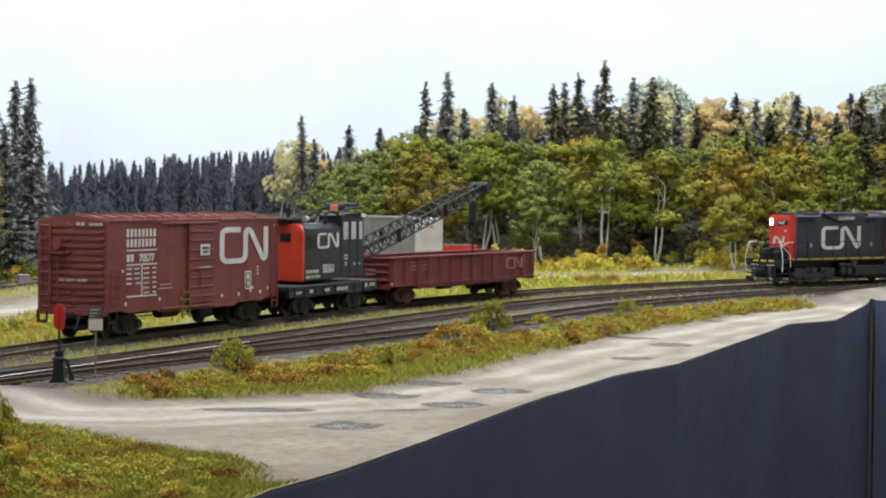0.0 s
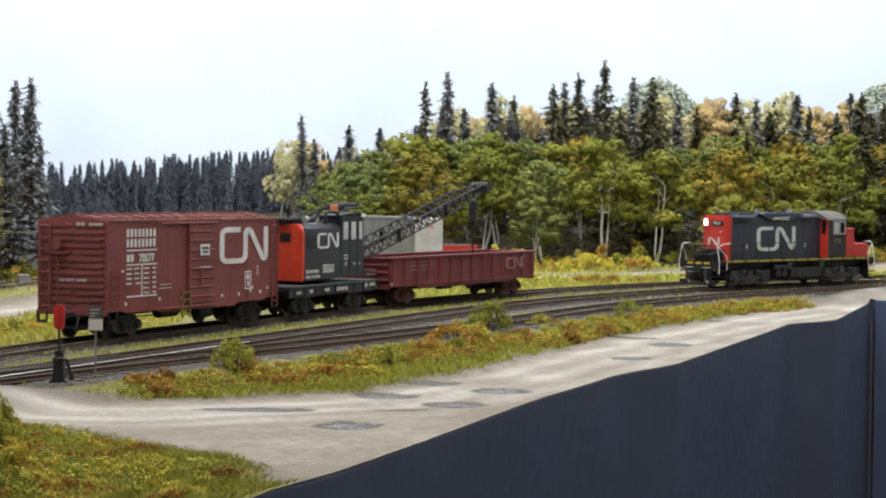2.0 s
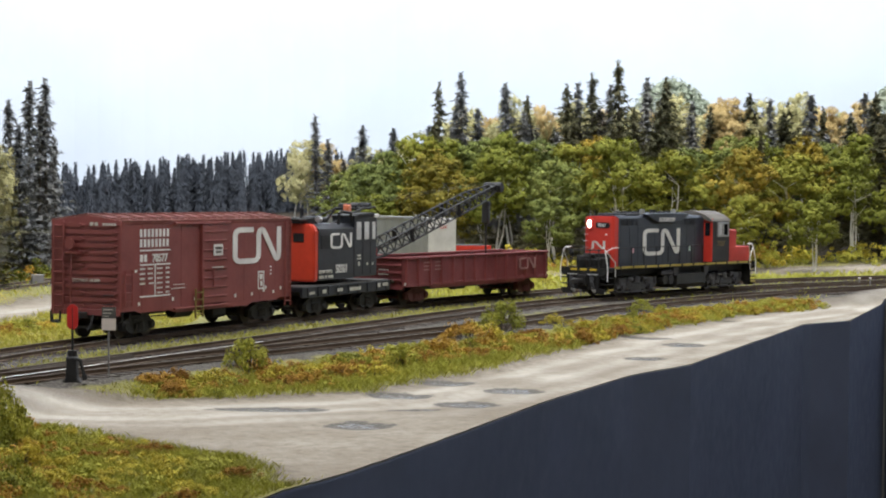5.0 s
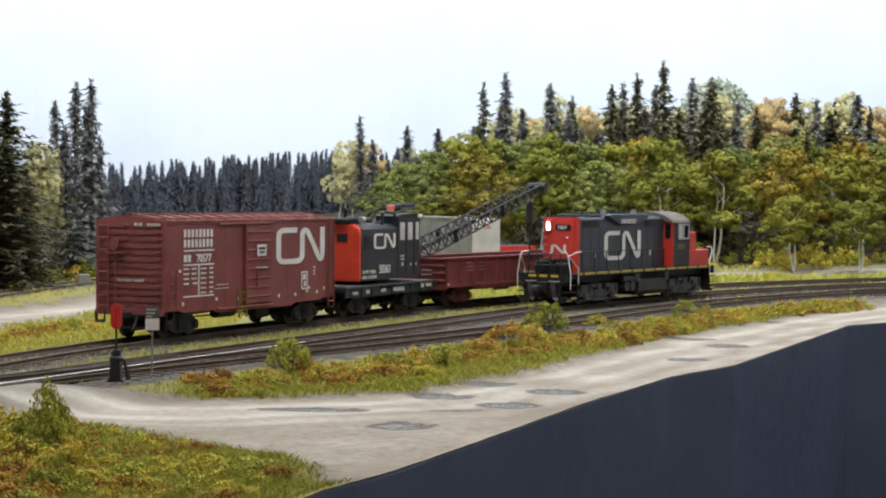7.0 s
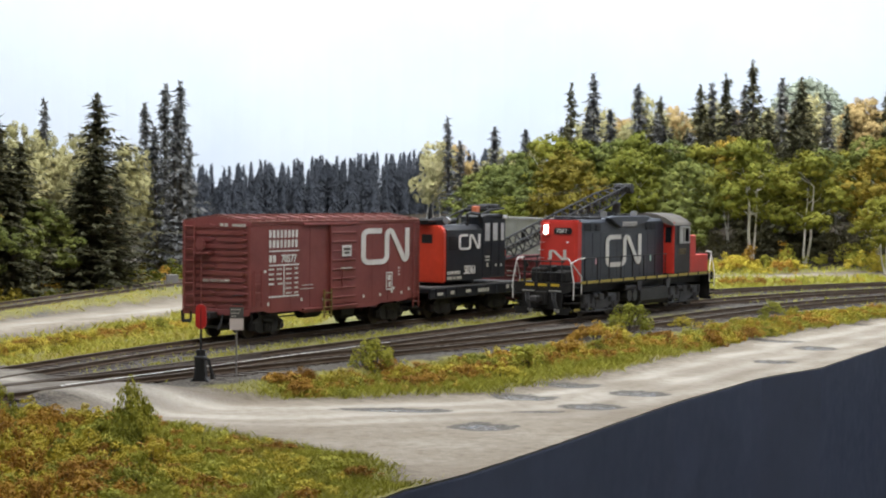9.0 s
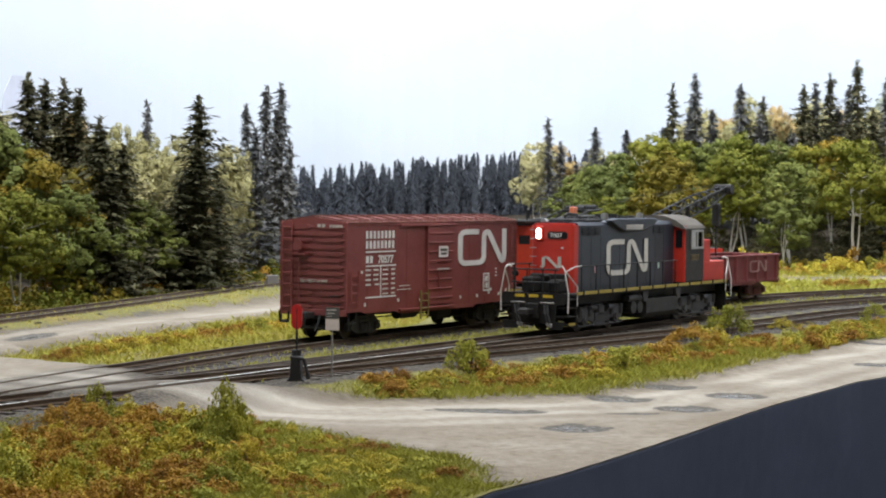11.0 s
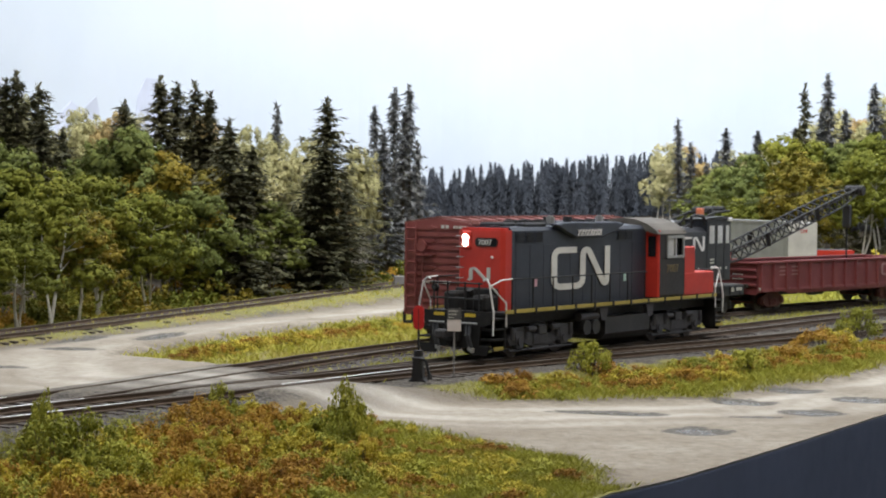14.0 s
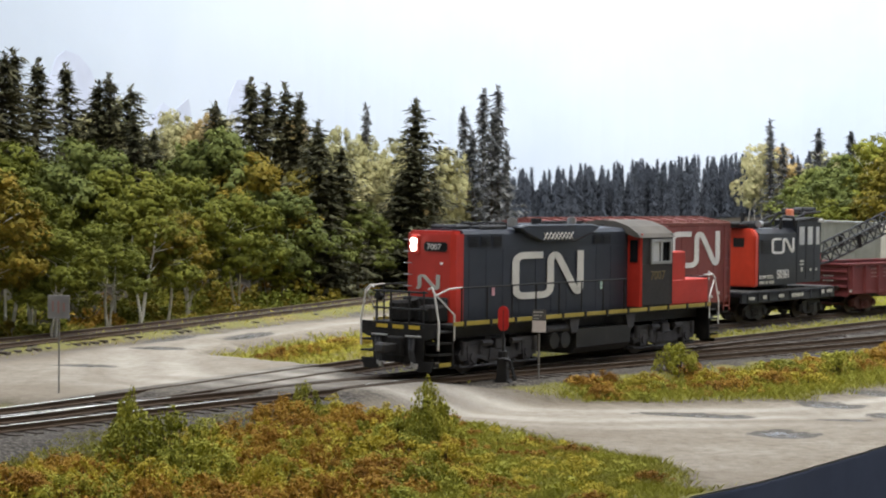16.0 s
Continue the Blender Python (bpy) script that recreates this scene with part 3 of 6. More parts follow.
    # ends: dreadnaught corrugations
    for e in (0, 1):
        x = 0.0 if e == 0 else L
        k = -1 if e == 0 else 1
        bm = bmesh.new()
        box(bm, min(x, x - k * 0.06), max(x, x - k * 0.06), -W, W, Z0, Z1 + 0.02, 0.012)
        prism(bm, [(-W, Z1), (0, Z1 + 0.2), (W, Z1)], "x", min(x, x - k * 0.06), max(x, x - k * 0.06))
        for i in range(13):
            z = Z0 + 0.18 + i * 0.245
            for a, b in ((-W + 0.12, -0.04), (0.04, W - 0.12)) if i % 2 == 0 else ((-W + 0.12, W - 0.12),):
                prism(bm, [(a, z), (a + 0.25, z + 0.075), (b - 0.25, z + 0.075), (b, z), (b - 0.25, z - 0.075), (a + 0.25, z - 0.075)], "x", min(x, x + k * 0.065), max(x, x + k * 0.065))
        for y in (-W, W):
            box(bm, min(x - k * 0.1, x + k * 0.03), max(x - k * 0.1, x + k * 0.03), y - 0.05 if y > 0 else y - 0.02, y + 0.02 if y > 0 else y + 0.05, Z0, Z1, 0.01)
        box(bm, min(x, x + k * 0.10), max(x, x + k * 0.10), -W, W, Z0 - 0.14, Z0 + 0.08, 0.015)
        part("end_panel", bm, R, car, "corrugated steel car end")
        bm = bmesh.new()
        for y0 in (0.92,):
            for y in (y0, y0 + 0.45):
                rod(bm, (x + k * 0.14, y, Z0 - 0.1), (x + k * 0.14, y, Z1 + 0.02), 0.035)
            for i in range(8):
                z = Z0 + 0.15 + i * 0.42
                rod(bm, (x + k * 0.14, y0, z), (x + k * 0.14, y0 + 0.45, z), 0.026)
        part("end_ladder", bm, R, car)
        # brake gear on the end
        bm = bmesh.new()
        rod(bm, (x + k * 0.07, 0.55, 3.45), (x + k * 0.26, 0.55, 3.45), 0.10, 10)
        box(bm, min(x + k * 0.05, x + k * 0.3), max(x + k * 0.05, x + k * 0.3), 0.2, 0.8, 3.1, 3.16)
        rod(bm, (x + k * 0.2, 0.55, 1.0), (x + k * 0.2, 0.55, 3.4), 0.025)
        rod(bm, (x + k * 0.24, 0.55, 3.45), (x + k * 0.29, 0.55, 3.45), 0.2, 16)
        part("brake_wheel", bm, R, car)
        bm = bmesh.new()
        rod(bm, (x + k * 0.2, -1.3, 1.62), (x + k * 0.2, -0.85, 1.62), 0.02)
        rod(bm, (x + k * 0.2, -1.3, 1.3), (x + k * 0.2, -0.85, 1.3), 0.02)
        pipe(bm, [(x + k * 0.12, 1.05, 1.0), (x + k * 0.12, 1.07, 0.6), (x + k * 0.12, 1.45, 0.6), (x + k * 0.12, 1.47, 1.0)], 0.04)
        pipe(bm, [(x + k * 0.15, -0.4, 0.9), (x + k * 0.3, -0.42, 0.6), (x + k * 0.5, -0.42, 0.35)], 0.04)
        part("grab_iron", bm, M["black"], car)
        coupler(car, x, k, M["truck_grey"])
    # roof panels with raised seams
    bm = bmesh.new()
    n = 13
    for i in range(n + 1):
        x = 0.1 + (L - 0.2) * i / n
        prism(bm, [(-W, Z1 + 0.03), (0, Z1 + 0.235), (W, Z1 + 0.03), (W, Z1 + 0.07), (0, Z1 + 0.29), (-W, Z1 + 0.07)], "x", x - 0.045, x + 0.045)
    for i in range(n):
        x = 0.1 + (L - 0.2) * (i + 0.5) / n
        for s in (-1, 1):
            box(bm, x - 0.24, x + 0.24, min(s * 0.25, s * 1.25), max(s * 0.25, s * 1.25), Z1 + 0.03, Z1 + 0.14)
    box(bm, 0.0, L, -0.06, 0.06, Z1 + 0.2, Z1 + 0.28)
    for s in (-1, 1):
        box(bm, 0, L, min(s * W, s * (W + 0.05)), max(s * W, s * (W + 0.05)), Z1 - 0.02, Z1 + 0.06, 0.02)
    part("roof", bm, M["boxcar_roof"], car, "dusty ribbed roof")
    # underframe
    bm = bmesh.new()
    box(bm, 0.3, L - 0.3, -0.3, 0.3, 0.72, 1.02)
    for x in (1.55, 4.2, 6.2, 8.2, 10.85):
        box(bm, x - 0.12, x + 0.12, -1.4, 1.4, 0.86, 1.02)
    rod(bm, (4.4, -0.75, 0.78), (5.6, -0.75, 0.78), 0.24, 12)
    box(bm, 6.9, 7.9, -1.1, -0.5, 0.5, 0.92, 0.04)
    rod(bm, (7.0, -0.9, 0.55), (7.7, -0.9, 0.55), 0.17, 10)
    pipe(bm, [(2.6, -0.5, 0.65), (10, -0.5, 0.65)], 0.03)
    part("underframe", bm, M["black"], car)
    part("step_ladder", ladder_mesh(4.80, 5.32, -W - 0.13, 0.55, 1.66, 4, 0.03, 0.045), M["yellow_old"], car, "weathered yellow side ladder")
    for x in (1.7, 10.7):
        freight_truck(car, x, M["truck_grey"])
    # lettering
    y = -W - 0.012
    Wt = M["white"]
    bars("lettering", car, near_side(1.16, y, 0), word_bars(8, 0, 3.70, 2.02, 0.29, 0.42) + word_bars(8, 0, 3.33, 2.0, 0.29, 0.42), Wt)
    bars("rule", car, near_side(1.16, y, 0), [(0, 2.02, 3.18, 3.235), (0, 2.02, 2.655, 2.71), (0, 2.02, 1.49, 1.545), (0.97, 1.03, 1.52, 2.68)], Wt)
    bars("initials", car, near_side(1.17, y, 0), word_bars(2, 0, 2.79, 0.52, 0.27), Wt)
    lines("car_number", "70577", 0.40, Wt, car, near_side(1.98, y, 2.785), 1.02, bold=0.012)
    data = []
    for i in range(6):
        z = 2.50 - i * 0.18
        data += word_bars(5, 0, z, 0.36, 0.07) if i < 4 else []
        data += word_bars(4, 0.52 if i < 3 else 0.6, z, 0.34, 0.07) if i < 4 else []
        data += word_bars(5, 1.12, z, 0.40, 0.06) + word_bars(3, 1.72, z, 0.26, 0.07)
    data += word_bars(9, 2.25, 1.86, 0.8, 0.035, 0.5) + word_bars(11, 2.1, 1.72, 1.0, 0.035, 0.5) + [(-0.32, -0.18, 2.42, 2.52)]
    data += [(x, x + 0.12, z, z + 0.13) for x, z in ((-0.1, 1.2), (2.15, 1.28), (3.7, 1.22), (6.7, 1.2), (8.0, 1.2), (8.95, 1.3), (9.75, 1.22), (10.35, 1.35))]
    bars("data_panel", car, near_side(1.16, y, 0), data, M["cream_bright"])
    bars("placard", car, near_side(6.1, -W - 0.115, 2.9), [(0, 0.68, 0, 0.44)], Wt)
    bars("placard_text", car, near_side(6.1, -W - 0.132, 2.9), [(0.1, 0.58, 0.24, 0.34), (0.16, 0.52, 0.1, 0.18)], M["roof_grey"])
    bars("stencil", car, near_side(6.0, -W - 0.125, 2.42), [(0, 0.85, 0, 0.05)], M["cream"])
    bm = [(0, 0.5, 0, 0.06), (0, 0.5, 0.68, 0.74), (0, 0.06, 0, 0.74), (0.44, 0.5, 0, 0.74), (0.14, 0.36, 0.40, 0.62), (0.2, 0.36, 0.12, 0.34), (0.98, 1.1, 0.86, 0.92), (0.98, 1.1, 0.72, 0.78), (0.98, 1.1, 0.58, 0.64), (0.55, 0.68, 0.0, 0.12)]
    bars("inspection_stencil", car, near_side(9.7, y, 1.43), bm, Wt)
    ribbon_sign("emblem", car, near_side(7.7, y, 2.5), 3.92, 1.47, M["white"])
    lines("end_stencil", "DO NOT HUMP", 0.17, M["cream"], car, near_end(0.55, -0.075, 2.08), 1.0)
    bars("roof_stencil", car, near_end(-0.2, -0.07, 4.12), word_bars(2, 0, 0, 0.4, 0.12) + word_bars(5, 0.55, 0, 0.6, 0.1), M["cream"])


def build_gondola():
    car = siding_car("gondola_car", 35.1, 15.3, "weathered brown-red open gondola car on the siding", "gondola car")
    R = M["gon_red"]
    W, L, Z0, Z1 = 1.45, 15.3, 0.95, 2.36
    part("floor", boxm(0.1, L - 0.1, -W + 0.05, W - 0.05, Z0, Z0 + 0.14), R, car)
    for s in (-1, 1):
        bm = bmesh.new()
        box(bm, 0, L, min(s * W, s * (W - 0.07)), max(s * W, s * (W - 0.07)), Z0 - 0.05, Z1 - 0.1)
        box(bm, 0, L, min(s * (W - 0.1), s * (W + 0.10)), max(s * (W - 0.1), s * (W + 0.10)), Z1 - 0.12, Z1, 0.025)
        box(bm, 0, L, min(s * W, s * (W + 0.05)), max(s * W, s * (W + 0.05)), Z0 - 0.05, Z0 + 0.10, 0.015)
        prism(bm, [(2.2, Z0), (13.1, Z0), (12.4, Z0 - 0.18), (2.9, Z0 - 0.18)], "y", min(s * W, s * (W - 0.05)), max(s * W, s * (W - 0.05)))
        part("side", bm, R, car)
        for i in range(14):
            x = 0.35 + i * (L - 0.7) / 13
            bm = bmesh.new()
            prism(bm, [(x - 0.10, s * W), (x - 0.05, s * (W + 0.10)), (x + 0.05, s * (W + 0.10)), (x + 0.10, s * W)], "z", Z0 - 0.04, Z1 - 0.1)
            part("side_post", bm, R, car)
    for e in (0, 1):
        x, k = (0.0, -1) if e == 0 else (L, 1)
        bm = bmesh.new()
        box(bm, min(x, x - k * 0.08), max(x, x - k * 0.08), -W, W, Z0 - 0.15, Z1 - 0.08)
        for z in (1.25, 1.6, 1.95, 2.28):
            box(bm, min(x, x + k * 0.1), max(x, x + k * 0.1), -W, W, z - 0.06, z + 0.06, 0.03)
        part("end_panel", bm, R, car)
        bars("end_text", car, near_end(-0.2, -0.12, 1.72) if e == 0 else near_end(-0.2, -0.12, 1.5), word_bars(4, 0, 0, 0.6, 0.05), M["cream"])
        coupler(car, x, k, M["truck_grey"])
    bm = bmesh.new()
    box(bm, 0.4, L - 0.4, -0.28, 0.28, 0.62, 0.95)
    rod(bm, (6, -0.7, 0.75), (7.2, -0.7, 0.75), 0.2, 10)
    part("underframe", bm, M["black"], car)
    for x in (1.95, L - 1.95):
        freight_truck(car, x, M["gon_truck"])
    # scrap load showing over the rim
    bm = bmesh.new()
    r = random.Random(5)
    for i in range(26):
        x, yy = r.uniform(0.6, L - 0.8), r.uniform(-1.1, 1.1)
        z = 1.2 + r.uniform(0, 0.5)
        a = r.uniform(0, 3.14)
        rod(bm, (x - math.cos(a), yy - math.sin(a) * 0.4, z), (x + math.cos(a), yy + math.sin(a) * 0.4, z + r.uniform(-0.2, 0.3)), r.uniform(0.05, 0.14), 6)
    tagged(part("scrap_load", bm, M["wheel"], car), "loose rusty scrap inside the open car")
    ribbon_sign("emblem", car, near_side(11.8, -W - 0.105, 1.42), 1.9, 0.62, M["faded"])
    d = []
    for i in range(3):
        d += word_bars(5, 2.0, 2.02 - i * 0.18, 0.55, 0.06) + word_bars(5, 3.1, 2.02 - i * 0.18, 0.6, 0.06)
    bars("data_panel", car, near_side(0, -W - 0.012, 0), d, M["faded"])
    bars("end_label", car, near_side(0.05, -W - 0.06, 1.0), [(0.05, 0.2, 0, 0.12), (14.9, 15.05, 0, 0.12)], M["cream"])


def build_crane():
    car = siding_car("crane_car", 25.5, 8.0, "black and orange rail crane with lattice boom on a flat car", "rail crane")
    B, O = M["crane_black"], M["orange"]
    W = 1.40
    # flat car
    bm = bmesh.new()
    box(bm, -0.25, 8.3, -1.42, 1.42, 1.12, 1.32, 0.02)
    for s in (-1, 1):
        box(bm, -0.25, 8.3, min(s * 1.42, s * 1.32), max(s * 1.42, s * 1.32), 0.86, 1.30, 0.02)
    box(bm, -0.3, 8.35, -0.3, 0.3, 0.68, 1.12)
    for i in range(9):
        box(bm, 0.2 + i * 0.95, 0.3 + i * 0.95, -1.46, -1.41, 0.9, 1.28)
    part("flat_car_frame", bm, B, car)
    for i in range(20):
        part("plank", boxm(-0.2 + i * 0.42, 0.20 + i * 0.42, -1.4, 1.4, 1.325, 1.37, bev=0.01), M["deck_grey"], car, "worn grey deck plank")
    for x in (1.45, 6.6):
        freight_truck(car, x, M["truck_grey"])
    for x, k in ((-0.25, -1), (8.3, 1)):
        coupler(car, x, k, M["truck_grey"])
    bm = bmesh.new()
    rod(bm, (4.0, 0, 1.36), (4.0, 0, 1.60), 1.15, 24)
    part("turntable", bm, M["black"], car)
    # house
    bm = bmesh.new()
    prism(bm, [(-W, 1.56), (-W, 3.80), (-W + 0.25, 4.02), (W - 0.25, 4.02), (W, 3.80), (W, 1.56)], "x", 1.22, 4.6)
    box(bm, 4.6, 6.8, -W, W - 1.2, 1.60, 3.1, 0.03)
    box(bm, 4.55, 6.85, -0.2, W, 1.58, 3.6, 0.05)
    part("house", bm, B, car, "black crane machinery house")
    bm = bmesh.new()
    prism(bm, [(-W, 1.52), (-W, 3.78), (-W + 0.22, 4.03), (W - 0.22, 4.03), (W, 3.78), (W, 1.52)], "x", 0.85, 1.22)
    bmesh.ops.bevel(bm, geom=bm.edges[:], offset=0.06, segments=2, affect="EDGES")
    part("counterweight", bm, O, car, "orange-red rounded counterweight")
    bm = bmesh.new()
    box(bm, 0.83, 0.87, -0.88, -0.36, 3.24, 3.62)
    box(bm, 0.83, 0.87, 0.36, 0.88, 3.24, 3.62)
    part("rear_window", bm, M["black"], car)
    bm = bmesh.new()
    for i in range(6):
        box(bm, 1.42, 2.18, -W - 0.04, -W, 2.95 + i * 0.1, 3.01 + i * 0.1)
    part("louvre", bm, M["black"], car)
    # driver's cab at the front corner
    bm = bmesh.new()
    for x in (4.58, 5.36, 6.16, 6.74):
        box(bm, x, x + 0.13, -W - 0.02, -W + 0.1, 3.1, 4.30, 0.02)
    box(bm, 4.58, 6.87, -W - 0.02, -0.3, 1.60, 3.22, 0.03)
    box(bm, 4.58, 6.87, -W - 0.02, -W + 0.1, 4.14, 4.34, 0.03)
    for y in (-W, -0.42):
        box(bm, 6.76, 6.87, y - 0.01, y + 0.13, 3.1, 4.3)
    box(bm, 6.76, 6.87, -W, -0.3, 4.14, 4.34)
    box(bm, 4.58, 4.68, -W, -0.3, 3.1, 4.3)
    box(bm, 4.64, 6.82, -W - 0.02, -W + 0.02, 3.2, 4.2)
    part("cab", bm, B, car, "black crane driver's cab")
    bm = bmesh.new()
    prism(bm, [(4.5, 4.36), (4.9, 4.44), (6.55, 4.50), (6.85, 4.44), (6.95, 4.30), (4.5, 4.28)], "y", -W - 0.06, -0.25)
    bmesh.ops.bevel(bm, geom=bm.edges[:], offset=0.05, segments=2, affect="EDGES")
    part("cab_roof", bm, M["black"], car)
    for x in (4.72, 5.50, 6.30):
        part("window_pane", boxm(x + 0.09, x + (0.55 if x < 6 else 0.40), -W - 0.032, -W - 0.022, 3.28, 4.08, bev=0.004), M["pale_glass"], car, "milky cab window")
    part("front_window", boxm(6.80, 6.83, -W + 0.12, -0.45, 3.22, 4.14), M["pale_glass"], car)
    bm = bmesh.new()
    for x in (5.42, 6.2):
        box(bm, x, x + 0.025, -W - 0.035, -W - 0.02, 1.7, 3.2)
    part("door_seam", bm, M["black"], car)
    # roof machinery, exhaust and gantry
    bm = bmesh.new()
    box(bm, 1.3, 2.3, -0.8, 0.4, 4.0, 4.30, 0.05)
    rod(bm, (2.1, -1.0, 4.16), (2.7, -1.0, 4.22), 0.12, 10)
    rod(bm, (0.9, -0.7, 4.26), (2.3, -0.7, 4.30), 0.07, 8)
    box(bm, 0.4, 1.2, -0.9, 0.9, 4.15, 4.28, 0.04)
    rod(bm, (2.6, 0.2, 4.0), (2.6, 0.2, 4.7), 0.09, 8)
    part("roof_winch", bm, M["black"], car)
    bm = bmesh.new()
    rod(bm, (1.75, -1.12, 4.10), (1.75, -1.12, 4.22), 0.13, 12)
    rod(bm, (1.62, -1.12, 4.22), (1.86, -1.12, 4.22), 0.14, 12)
    part("flood_lamp", bm, M["silver"], car, "round grey lamp")
    bm = bmesh.new()
    for s in (-0.75, 0.75):
        pipe(bm, [(5.2, s, 3.6), (6.7, s * 0.9, 4.66), (8.3, s * 0.8, 4.74)], 0.06, 6)
        pipe(bm, [(3.6, s, 4.0), (6.7, s * 0.9, 4.66)], 0.045, 6)
    rod(bm, (6.7, -0.7, 4.66), (6.7, 0.7, 4.66), 0.07)
    box(bm, 6.5, 8.4, -0.4, 0.4, 4.64, 4.74, 0.03)
    rod(bm, (6.8, -0.5, 4.76), (6.8, 0.5, 4.76), 0.14, 10)
    rod(bm, (8.0, -0.5, 4.78), (8.0, 0.5, 4.78), 0.16, 10)
    part("gantry", bm, M["black"], car)
    bm = bmesh.new()
    pipe(bm, [(3.2, -W + 0.05, 3.98), (3.2, -W + 0.05, 4.45), (3.45, -W + 0.05, 4.56), (4.35, -W + 0.05, 4.50), (4.45, -W + 0.05, 4.1)], 0.07, 8)
    part("guard_rail", bm, M["black"], car)
    part("beacon", boxm(4.25, 4.62, -1.25, -1.0, 4.50, 4.86, bev=0.04), M["orange_pale"], car, "orange and white beacon")
    part("roof_marker", boxm(6.55, 6.95, -W - 0.08, -W + 0.12, 4.28, 4.44, bev=0.02), M["white"], car, "chipped white cab corner")
    # lattice boom over the open car
    base, tip = Vector((7.0, 0, 2.15)), Vector((24.15, 0, 5.78))
    d = (tip - base)
    ln = d.length
    bm = bmesh.new()
    n = 19
    def corner(f, sy, sz):
        w = 0.42 * min(1, 0.35 + f * 4, 0.45 + (1 - f) * 3.2)
        hgt = 0.31 * min(1, 0.35 + f * 4, 0.45 + (1 - f) * 3.2)
        return base + d * f + Vector((-d.z / ln, 0, d.x / ln)) * (sz * hgt) + Vector((0, sy * w * 1.15, 0))
    for sy in (-1, 1):
        for sz in (-1, 1):
            pipe(bm, [corner(f, sy, sz) for f in (0, 0.16, 0.83, 1)], 0.05, 6)
    for f in (0.0, 0.33, 0.66):
        for sy in (-1, 1):
            pipe(bm, [corner(f, sy, -1.1), corner(f, sy, 1.1)], 0.13, 6)
    boom = part("boom", bm, M["boom_black"], car, "black lattice crane boom")
    braces = [(corner((i + 0.5 * a) / n, sy, -1 + 2 * a), corner((i + 0.5 + 0.5 * a) / n, sy, 1 - 2 * a)) for sy in (-1, 1) for i in range(n) for a in (0, 1)]
    braces += [(corner(i / n, -1, sz), corner((i + 1) / n, 1, sz)) for sz in (-1, 1) for i in range(n)]
    for a, b in braces:
        bm = bmesh.new()
        rod(bm, a, b, 0.036, 5)
        part("brace", bm, M["boom_black"], boom)
    bm = bmesh.new()
    rod(bm, tip + Vector((0, -0.5, 0)), tip + Vector((0, 0.5, 0)), 0.28, 14)
    box(bm, tip.x - 0.5, tip.x + 0.1, -0.4, -0.34, tip.z - 0.2, tip.z + 0.1)
    part("boom_sheave", bm, M["boom_black"], boom)
    bm = bmesh.new()
    pipe(bm, [tip + Vector((-1.0, 0, -0.3)), tip + Vector((-1.0, 0, -0.9))], 0.05)
    box(bm, tip.x - 1.22, tip.x - 0.78, -0.2, 0.2, tip.z - 2.0, tip.z - 0.75, 0.08)
    rod(bm, tip + Vector((-1.0, 0, -2.0)), tip + Vector((-1.0, 0, -3.9)), 0.05)
    part("hook_block", bm, M["boom_black"], car, "dark hook block hanging on the cable")
    bm = bmesh.new()
    for y in (-0.4, 0.4):
        pipe(bm, [(8.0, y, 4.9), tuple(tip + Vector((0, y * 0.6, 0.3)))], 0.007, 4)
    part("hoist_cable", bm, M["black"], car, "thin dark boom cables")
    ribbon_sign("emblem", car, near_side(2.29, -W - 0.015, 2.92), 2.07, 0.69, M["white"])
    lines("car_number", "50361", 0.54, M["white"], car, near_side(2.82, -W - 0.014, 1.84), 0.84, bold=0.004)
    bars("stencil", car, near_side(1.26, -W - 0.012, 0), word_bars(4, 0, 1.64, 0.46, 0.13) + word_bars(2, 0.55, 1.64, 0.22, 0.13) + word_bars(4, 0.86, 1.64, 0.48, 0.13), M["cream"])
    lines("speed_stencil", "SLOW SPEED", 0.22, M["cream_bright"], car, near_side(1.26, -W - 0.014, 1.86), 0.95)
    bars("cab_stencil", car, near_side(4.85, -W - 0.035, 0), [(0, 0.36, 2.52, 2.60), (0, 0.36, 2.38, 2.45), (0.1, 0.25, 2.1, 2.28), (0.95, 1.1, 2.1, 2.22), (1.5, 1.62, 2.1, 2.22)], M["cream"])
    bars("frame_text", car, near_side(0, -1.475, 0), word_bars(3, 0.3, 1.0, 0.5, 0.12) + word_bars(4, 1.5, 1.0, 0.35, 0.16) + word_bars(3, 2.9, 1.02, 0.5, 0.14) + word_bars(5, 4.1, 1.0, 1.1, 0.16) + word_bars(2, 6.9, 1.05, 0.3, 0.18) + word_bars(3, 7.4, 1.08, 0.6, 0.15), M["cream"])
    part("tail_light", boxm(6.86, 6.95, -W, -W + 0.22, 2.5, 2.85, bev=0.03), M["red"], car, "small red marker lamp")


